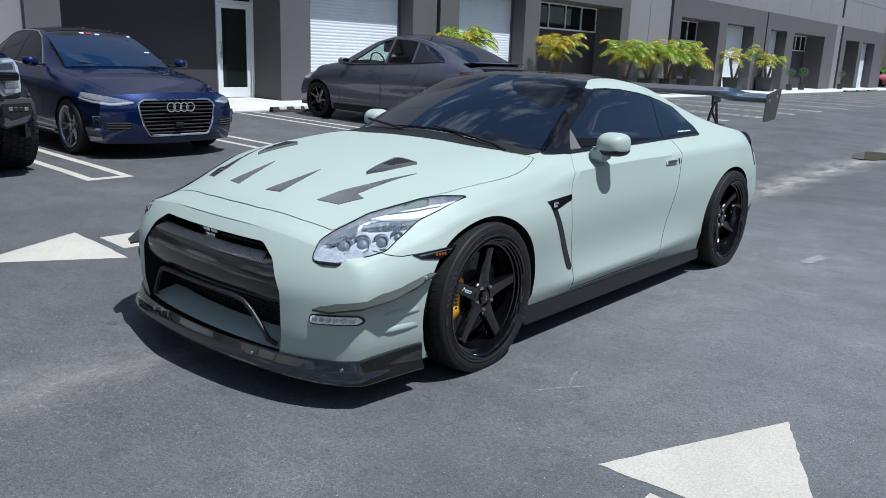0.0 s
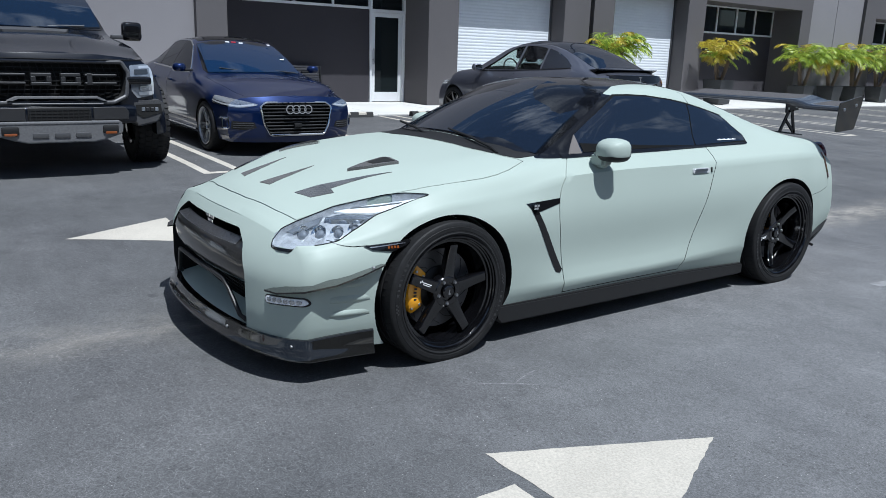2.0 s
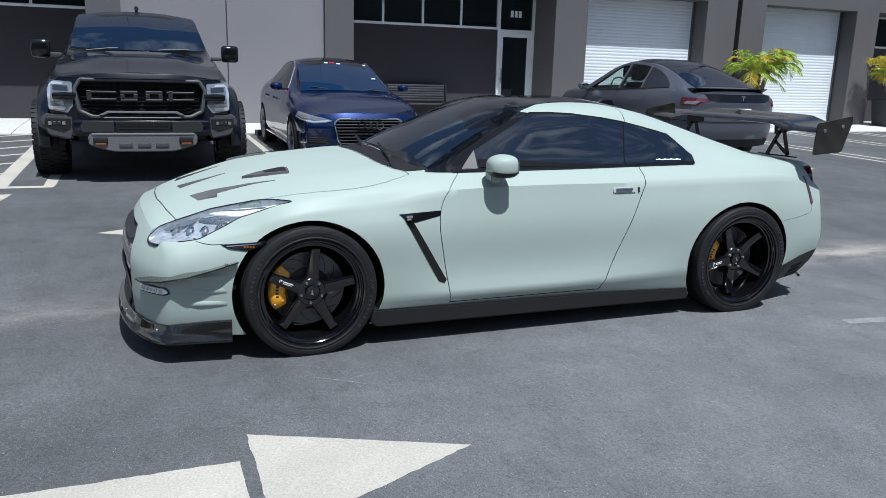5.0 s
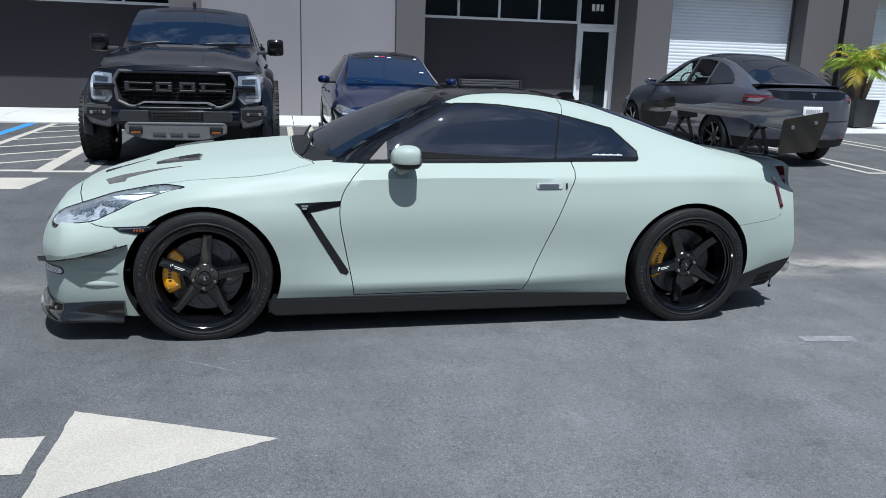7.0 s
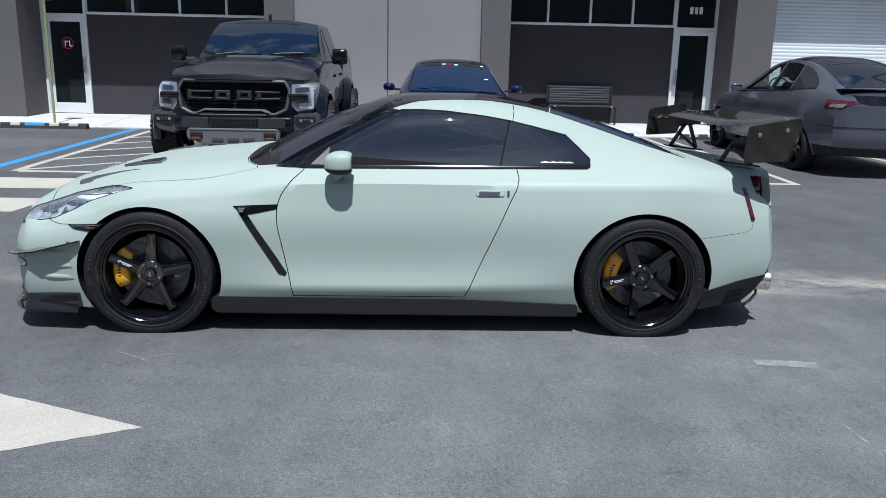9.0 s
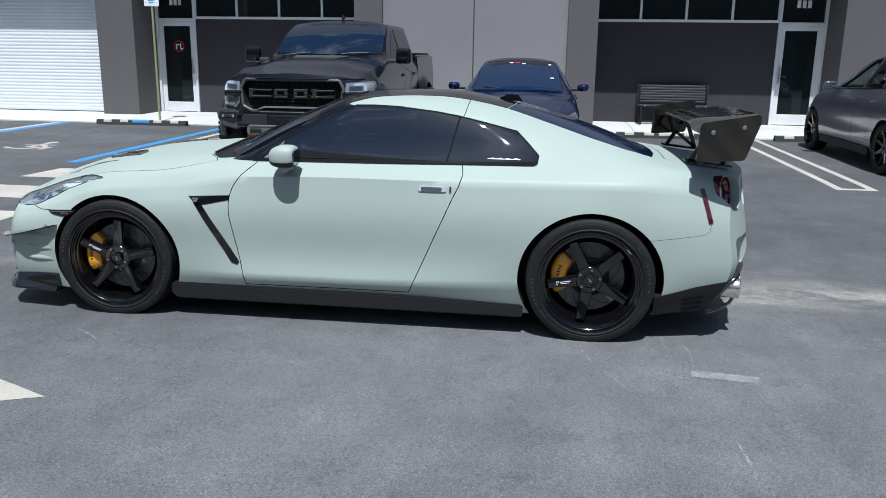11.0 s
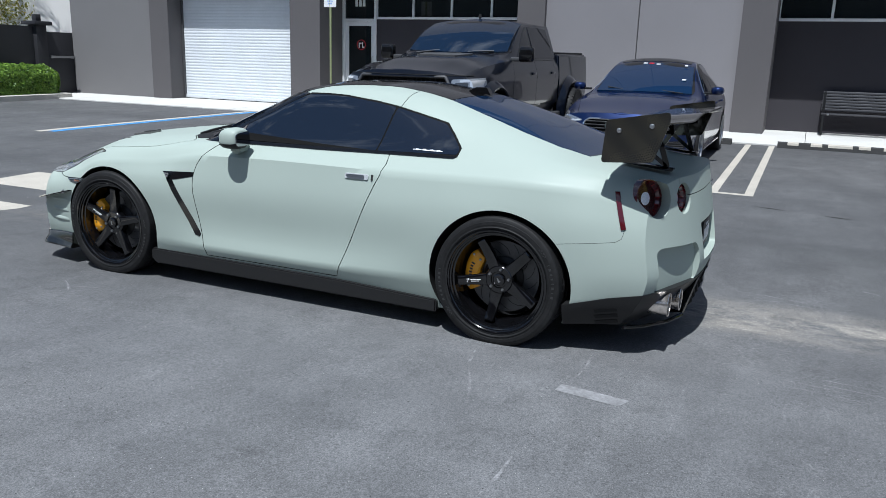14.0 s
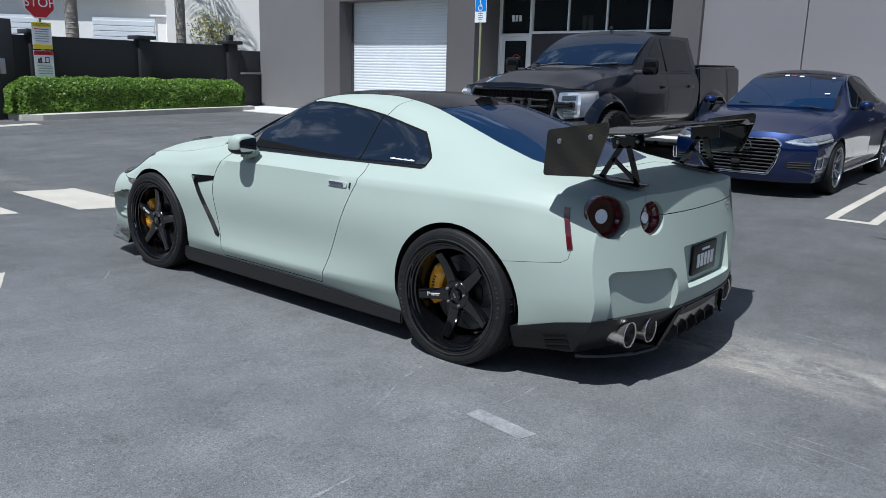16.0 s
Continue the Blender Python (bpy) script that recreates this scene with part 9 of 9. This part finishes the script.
def topiary(y, h, r, seed, double=False):
    rng = random.Random(seed)
    root = thing("topiary", pose(-13.9, y, FLOOR_Z - .012), "clipped ball topiary in a dark pot", "topiary", "topiaries")
    part("pot", lathe([(0, .14), (.30, .19), (.30, .17), (.26, .16)], 20, "z", closed=False), POT, root)
    part("stem", tube(bmesh.new(), [(0, 0, .25), (.01, 0, h)], .02, 6), BARK, root)
    bm = bmesh.new()

    def at(g):
        v = Vector((g.gauss(0, 1), g.gauss(0, 1), g.gauss(0, 1))).normalized()
        return Vector((0, 0, h)) + v * r * g.uniform(.8, 1.03), v
    leaf_cloud(bm, at, 420, .05, rng)
    part("crown", bm, TOPIARY, root, smooth=0)
    return root


topiary(43.3, .90, .24, 31)
topiary(45.3, .95, .27, 32)
topiary(52.7, .90, .22, 33)

# accessible-parking sign on its post
sign = thing("parking_sign", pose(-13.15, -2.80, ground_z(-13.15) + .05), "blue and white accessible parking sign on a green post", "sign")
part("post", prism([(-.03, -.012), (-.012, .018), (.012, .018), (.03, -.012), (.018, -.018), (.006, .008), (-.006, .008), (-.018, -.018)], "z", 0, 2.75), POLE_GREEN, sign)
board = part("board", prism(rounded([(-.155, 2.27), (.155, 2.27), (.155, 2.76), (-.155, 2.76)], .02), "x", .02, .026), SIGNWHITE, sign)
for v in board.data.vertices:
    v.co = (v.co.x, v.co.y, v.co.z)
part("blue_field", prism(rounded([(-.145, 2.50), (.145, 2.50), (.145, 2.75), (-.145, 2.75)], .02), "x", .026, .029), SIGNBLUE, sign)
bm = bmesh.new()
lathe([(.0295, .062), (.031, .062), (.031, .048), (.0295, .048)], 24, "x", bm)
bmesh.ops.translate(bm, verts=bm.verts[:], vec=(0, -.005, 2.575))
box(bm, .0295, .031, -.02, -.004, 2.60, 2.69); box(bm, .0295, .031, -.02, .045, 2.60, 2.615); box(bm, .0295, .031, .035, .05, 2.54, 2.61); box(bm, .0295, .031, -.02, .03, 2.645, 2.658)
lathe([(.0295, .017), (.031, .017)], 14, "x", bm, closed=False)
bm.verts.ensure_lookup_table()
bmesh.ops.translate(bm, verts=bm.verts[-28:], vec=(0, -.012, 2.715))
part("wheelchair_symbol", bm, SIGNWHITE, sign)
bm = bmesh.new()
for k in range(4):
    box(bm, .026, .0275, -.07 + .01 * (k % 2), .07 - .015 * (k % 2), 2.45 - .04 * k, 2.465 - .04 * k)
part("print_bars", bm, SIGNBLUE, sign)

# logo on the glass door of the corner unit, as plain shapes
bm = bmesh.new()
lathe([(0, .125), (.003, .125), (.003, .108), (0, .108)], 30, "x", bm)
logo = solo("door_sticker", bm, SIGNRED, "red and white round sticker on the glass door", "sticker", m=pose(DEEP - .018, -3.42, FLOOR_Z + 1.50))
bm = bmesh.new()
for a, b, c, d in ((-.07, .01, .02, .05), (-.07, -.045, -.07, .05), (.025, .05, -.07, .06), (.05, .09, -.07, -.045)):
    box(bm, 0, .003, a, b, c, d)
solo("door_sticker_mark", bm, SIGNWHITE, "white mark of the round door sticker", "sticker", m=pose(DEEP - .016, -3.42, FLOOR_Z + 1.50))


# ---- the gate end: fence, hedge, signs and what stands behind ----
FY = -12.42
fence = thing("fence", pose(0, FY, 0), "charcoal panelled metal fence with capped posts", "fence", kind="structure")
for x in (-13.45, -10.62, -7.78, -4.9, -2.0):
    p = part("post", bx(x - .16, x + .16, -.16, .16, .1, 2.14, .006), FENCEPAINT, fence)
    part("cap", bx(x - .27, x + .27, -.27, .27, 2.14, 2.24, .01), FENCEPAINT, p)
    if x < -13:
        part("finial", bx(x - .08, x + .08, -.08, .08, 2.24, 2.42, .01), FENCEPAINT, p)
for a, b in ((-13.29, -10.78), (-10.46, -7.94), (-7.62, -5.06), (-4.74, -2.16)):
    part("panel", bx(a, b, -.03, .03, .2, 2.10), FENCEPAINT, fence)
gate = thing("pedestrian_gate", pose(0, FY, 0), "charcoal metal gate with a push bar, closed", "gate")
part("gate_leaf", bx(-14.55, -13.66, -.025, .025, .30, 1.98, .004), FENCEPAINT, gate)
part("gate_post", bx(-14.70, -14.60, -.05, .05, .2, 2.04, .006), FENCEPAINT, gate)
bm = bmesh.new()
box(bm, -14.52, -13.75, .05, .09, 1.28, 1.34, .01); box(bm, -14.50, -14.44, .02, .06, 1.27, 1.35, .005); box(bm, -13.84, -13.78, .02, .06, 1.27, 1.35, .005)
part("push_bar", bm, STEEL, gate, "steel push bar")
post = thing("gate_operator", pose(-6.75, -12.0, ground_z(-6.75)), "dark gate operator post with a keypad", "gate operator")
part("column", bx(-.28, .28, -.2, .2, 0, 2.3, .02), FENCEPAINT, post)
part("keypad", bx(-.06, .06, .2, .24, 1.05, 1.40, .012), STEEL, post)

rng = random.Random(5)
kerb = bmesh.new()
isl = [(-6.75, -11.75), (-6.85, -11.25), (-7.2, -10.95), (-7.9, -10.85), (-10.2, -11.0), (-12.6, -11.05), (-13.3, -11.1), (-13.5, -11.4), (-13.5, -12.25), (-6.9, -12.25)]
for ring, z0, z1 in ((isl, 0.0, 0.14),):
    n = len(isl)
    cx, cy = sum(p[0] for p in isl) / n, sum(p[1] for p in isl) / n
    inner = [(x + (cx - x) * .03 + (0.0), y + (.15 if y < -11.8 else -.16)) for x, y in isl]
    A = [kerb.verts.new((x, y, ground_z(x) - .02)) for x, y in isl]
    B = [kerb.verts.new((x, y, ground_z(x) + .13)) for x, y in isl]
    C = [kerb.verts.new((x, y, ground_z(x) + .145)) for x, y in inner]
    for k in range(n):
        kerb.faces.new((A[k], A[(k + 1) % n], B[(k + 1) % n], B[k]))
        kerb.faces.new((B[k], B[(k + 1) % n], C[(k + 1) % n], C[k]))
    kerb.faces.new(C)
solo("kerb", kerb, KERB, "pale concrete kerb round the planting bed", "kerb", kind="structure", smooth=30)
bm = bmesh.new()
HX0, HX1, HY0, HY1, HZ = -13.15, -6.72, -12.15, -11.20, 1.09


def hedge_at(g):
    face = g.random()
    x, y, z = g.uniform(HX0, HX1), g.uniform(HY0, HY1), g.uniform(.28, HZ)
    if face < .46:
        y, n = HY1, Vector((0, 1, .2))
    elif face < .82:
        z, n = HZ, Vector((0, 0, 1))
    elif face < .91:
        x, n = HX1, Vector((1, 0, .2))
    else:
        x, n = HX0, Vector((-1, 0, .2))
    # clipped but rounded and uneven
    ex = max(0, x - (HX1 - .35)) / .35, max(0, (HX0 + .35) - x) / .35
    rz = max(0, z - (HZ - .22)) / .22
    y -= .12 * rz ** 2 if y > -11.7 else -.1 * rz ** 2
    y -= .34 * max(ex) ** 2 * (1 if y > -11.7 else -1)
    z -= .14 * max(ex) ** 2 * (z > .7)
    x += (-.14 if x > -10 else .14) * rz ** 2 * (1 if max(ex) > 0 else 0)
    w = noise.noise(Vector((x * 1.7, y * 1.7, z * 1.7))) * .07 + noise.noise(Vector((x * 6, y * 6, z * 6))) * .045
    p = Vector((x, y, z)) + n.normalized() * (w + g.uniform(-.07, .02))
    return p, n


leaf_cloud(bm, hedge_at, 34000, .060, rng)
hedge = solo("hedge", bm, HEDGELEAF, "clipped dense green boxed hedge in a kerbed bed", "hedge", kind="stuff", smooth=0)
# solid block behind the leaves; its near-black colour stands for the hedge's inner shade
solo("hedge_core", bx(HX0 + .15, HX1 - .2, HY0 + .12, HY1 - .12, .14, HZ - .12, .1), material("hedge_inner_shade", (.012, .022, .006), .9, grain=(30, .4)), "dark block inside the hedge, coloured as its inner shade", "hedge", kind="stuff")

stop = thing("stop_sign", pose(-7.68, -11.78, ground_z(-7.68)), "red octagonal stop sign above caution boards on a post", "sign")
part("post", tube(bmesh.new(), [(0, 0, 0), (0, 0, 3.0)], .03, 10), POLE_GREEN, stop)
oct_o = [(.38 * math.cos(radians(22.5 + 45 * k)), 2.68 + .38 * math.sin(radians(22.5 + 45 * k))) for k in range(8)]
oct_i = [(.355 * math.cos(radians(22.5 + 45 * k)), 2.68 + .355 * math.sin(radians(22.5 + 45 * k))) for k in range(8)]
part("octagon", prism(oct_o, "y", .03, .036), SIGNWHITE, stop)
part("red_field", prism(oct_i, "y", .036, .039), SIGNRED, stop)


def lettering(text, size, mat, parent, m, name="lettering"):
    cu = bpy.data.curves.new(name, "FONT")
    cu.body, cu.size, cu.align_x, cu.align_y, cu.extrude = text, size, "CENTER", "CENTER", .001
    tmp = temp_object(cu)
    me = bpy.data.meshes.new_from_object(tmp.evaluated_get(workshop_graph()))
    bpy.data.objects.remove(tmp)
    me.materials.clear()
    me.materials.append(mat)
    ob = new(name, me)
    ob.parent = parent
    ob.matrix_local = m
    return ob


FACE = Matrix.Rotation(math.pi, 4, "Z") @ Matrix.Rotation(radians(90), 4, "X")
lettering("STOP", .30, SIGNWHITE, stop, Matrix.Translation((0, .041, 2.68)) @ FACE)
caution = part("caution_board", bx(-.23, .23, .03, .036, 1.62, 2.24, .004, seg=1), SIGNWHITE, stop)
part("yellow_head", bx(-.225, .225, .036, .038, 2.13, 2.235), SIGNYELLOW, caution)
part("yellow_foot", bx(-.225, .225, .036, .038, 1.625, 1.73), SIGNYELLOW, caution)
lettering("CAUTION", .085, INK, caution, Matrix.Translation((0, .0395, 2.182)) @ FACE)
for k in range(6):
    part("print_bar", bx(-.17 + .01 * (k % 3), .17 - .02 * (k % 2), .036, .038, 2.07 - .055 * k, 2.09 - .055 * k), INKGREY if k else SIGNRED, caution)
warning = part("warning_board", bx(-.23, .23, .03, .036, .93, 1.585, .004, seg=1), SIGNWHITE, stop)
part("red_head", bx(-.225, .225, .036, .038, 1.48, 1.58), SIGNRED, warning)
lettering("WARNING", .075, INK, warning, Matrix.Translation((0, .0395, 1.53)) @ FACE)
bm = bmesh.new()
for a, b, c, d in ((-.13, -.11, 1.30, 1.44), (-.13, -.03, 1.42, 1.44), (-.05, -.03, 1.30, 1.44), (-.13, .0, 1.30, 1.315), (.05, .09, 1.30, 1.42), (.10, .14, 1.32, 1.40), (.02, .16, 1.295, 1.31)):
    box(bm, a, b, .036, .038, c, d)
part("pictogram", bm, INK, warning)
for k in range(4):
    part("print_bar", bx(-.18, .17 - .03 * (k % 2), .036, .038, 1.22 - .06 * k, 1.24 - .06 * k), INKGREY, warning)

# the white building beyond the fence
wb = thing("white_building", pose(-14.0, -23.5, 0, 0, 0, -44), "white stucco commercial building beyond the fence", "building")
part("lower_wall", bx(-8.5, 26, -9, 0, 0, 4.3), STUCCO_WHITE, wb)
part("upper_wall", bx(-8.5, 26, -9, -1.2, 4.3, 9.5), STUCCO_WHITE, wb)
part("side_block", bx(-8.5, -4.1, 0, 2.2, 0, 9.5), STUCCO_WHITE, wb)
part("canopy", bx(-4.1, 8.5, 0, .30, 3.95, 4.15, .03), STUCCO_WHITE, wb)
for k in range(6):
    x = -3.4 + 2.0 * k
    part("bracket", prism([(-1.2, 4.3), (.25, 4.15), (0, 4.8)], "x", x, x + .12), STUCCO_WHITE, wb)
for k, x in enumerate((-3.2, 1.2, 5.4)):
    sh = part("roller_door", bx(x, x + 2.4, 0, .06, .2, 3.3), SHUTTER, wb)
    for j in range(14):
        part("door_slat", bx(x + .05, x + 2.35, .06, .08, .25 + .21 * j, .43 + .21 * j, .006, seg=1), SHUTTER, sh)
part("wall_lamp", bx(-4.1, -3.5, 1.5, 2.1, 3.2, 3.3, .02), STUCCO_WHITE, wb)
bm = bmesh.new()
prism([(0, 0), (1.6, 0), (.5, 3.8), (0, 3.8)], "x", -4.1, -3.75, bm)
part("buttress", bm, STUCCO_WHITE, wb)


def royal_palm(x, y, r, h, seed):
    rng = random.Random(seed)
    random.seed(seed)
    t = thing("royal_palm", pose(x, y, .15), "tall grey-trunked palm beyond the fence", "palm tree", "palm trees")
    bm = lathe([(0, r * 1.25), (.4, r * 1.1), (1.5, r), (4, r * .97), (h, r * .7)] , 20, "z", closed=False)
    for k in range(int(h / .16)):
        z = .3 + .16 * k
        rr = r * (1.08 - .35 * z / h)
        lathe([(z, rr), (z + .02, rr + .014), (z + .04, rr)], 20, "z", bm, closed=False)
    part("trunk", bm, PALMBARK_GREY, t, "ringed grey trunk", smooth=40)
    bm = bmesh.new()
    for j in range(14):
        frond_bm(bm, (0, 0, h), 2 * math.pi * j / 14 * 2.4, rng.uniform(1.9, 2.5), rng.uniform(-.1, 1.0), .9, .06, 18)
    part("crown", bm, [FROND, FROND_DRY], t, smooth=0)
    return t


royal_palm(-11.2, -17.6, .20, 7.5, 41)
royal_palm(-14.7, -17.0, .17, 7.0, 42)
tree = thing("small_tree", pose(-17.0, -18.3, .2), "small airy yellow-green tree beyond the fence", "tree")
bm = bmesh.new()
tube(bm, [(0, 0, 0), (.03, .02, .9), (.0, .05, 1.6)], .07, 8, .05)
rng = random.Random(9)
for k in range(9):
    a = 2 * math.pi * k / 9
    tube(bm, [(0, .03, 1.3 + .05 * k), (math.cos(a) * .4, math.sin(a) * .4, 2.1 + .08 * k), (math.cos(a) * .85, math.sin(a) * .85, 2.7 + .12 * k)], .028, 5, .006)
part("trunk", bm, BARK, tree)
bm = bmesh.new()


def airy(g):
    v = Vector((g.gauss(0, 1), g.gauss(0, 1), g.gauss(0, 1))).normalized()
    return Vector((v.x * 1.25 * g.uniform(.3, 1), v.y * 1.25 * g.uniform(.3, 1), 2.55 + v.z * 1.25 * g.uniform(.3, 1))), v


leaf_cloud(bm, airy, 2600, .11, rng)
part("crown", bm, BUSHLEAF, tree, smooth=0)

# ---- the far end ----
far = thing("beige_building", pose(0, 0, 0), "sunlit beige building at the far end of the lane", "building")
part("wall", bx(-40, 6, 96, 110, 1.6, 12), BEIGE, far)
part("open_base", bx(-40, 6, 97, 110, 0, 1.6), VOIDBLACK, far)
d = part("diamond_sign", prism([(-.8, 0), (0, .8), (.8, 0), (0, -.8)], "y", -.06, 0), ORANGE, far, "orange diamond sign")
d.location = (-19.6, 96, 5.2)
solo("far_hedge", (lambda b: (leaf_cloud(b, lambda g: (Vector((g.uniform(-40, 4), g.uniform(94.6, 95.6), g.uniform(.2, 1.9))), Vector((0, -1, .4))), 5000, .3, random.Random(3)), b)[1])(bmesh.new()), HEDGELEAF, "green hedge at the far end of the lane", "hedge", kind="stuff", smooth=0)
pink = thing("pink_car", pose(-14.9, 73.0, .24, 0, 0, 90), "low pink sports car parked at the far end", "car")


def pink_bend(x, s, z):
    f, r = smooth01((-1.3 - s) / .9), smooth01((s - 1.3) / .9)
    return (float(x), float(s + f * .35 * (abs(x) / .95) ** 2.5 - r * .2 * (abs(x) / .95) ** 2.5), float(z))


PL = [[(-2.2, 0, .15), (2.2, 0, .2)], [(-2.2, .85, .15), (2.2, .85, .2)], [(-2.2, .9, .3), (0, .95, .3), (2.2, .9, .4)], [(-2.2, .88, .45), (0, .96, .55), (2.2, .92, .7)], [(-2.2, .7, .52), (-1.3, .8, .75), (0, .8, .85), (1.3, .82, .92), (2.2, .75, .85)],
      [(-2.2, .5, .56), (-1.2, .6, .8), (-.3, .58, 1.05), (.3, .5, 1.12), (1.2, .55, .98), (2.2, .5, .88)], [(-2.2, 0, .58), (-1.2, 0, .82), (-.3, 0, 1.1), (.3, 0, 1.17), (1.2, 0, 1.0), (2.2, 0, .9)]]
psolid, pshell = vehicle_shell(PL, -2.2, 2.2, pink_bend, PINK, (-1.35, 1.3), .36, .33, .95, .12, 3)
part("body", pshell, None, pink)
for sgn in (1, -1):
    on_skin("side_window", swollen(psolid, .005), [(-.6, .88), (-.1, 1.05), (.4, 1.06), (.9, .92)], "x", *sided(sgn, .3, 1.0), TINT, pink)
    for s in (-1.35, 1.3):
        wheel(pink, sgn * .84, s, .33, .33, .25, .25, RIMBLACK, 5, sgn)
    on_skin("headlamp", swollen(psolid, .005), [(sgn * .55, -2.0), (sgn * .8, -1.9), (sgn * .8, -1.5), (sgn * .65, -1.6)], "z", .5, .9, LENS, pink)
tr = thing("far_tree", pose(-26.0, 90.0, .2), "leafy green tree at the far end of the lane", "tree")
part("trunk", tube(bmesh.new(), [(0, 0, 0), (.1, 0, 3), (0, .2, 6.5)], .25, 8, .12), BARK, tr)
bm = bmesh.new()
leaf_cloud(bm, lambda g: (lambda v: (Vector((v.x * 3.2 * g.uniform(.4, 1), v.y * 3.2 * g.uniform(.4, 1), 8 + v.z * 3.4 * g.uniform(.4, 1))), v))(Vector((g.gauss(0, 1), g.gauss(0, 1), g.gauss(0, 1))).normalized()), 3500, .34, random.Random(8))
part("crown", bm, BUSHLEAF, tr, smooth=0)
# a plain unseen block, added to close the car park behind the camera
cb = thing("opposite_building", pose(0, 0, 0), "plain grey block added out of view across the car park", "building")
part("wall", bx(26, 40, -40, 110, 0, 6.0), STUCCO_DARK, cb)


bpy.data.scenes.remove(WORKSHOP)
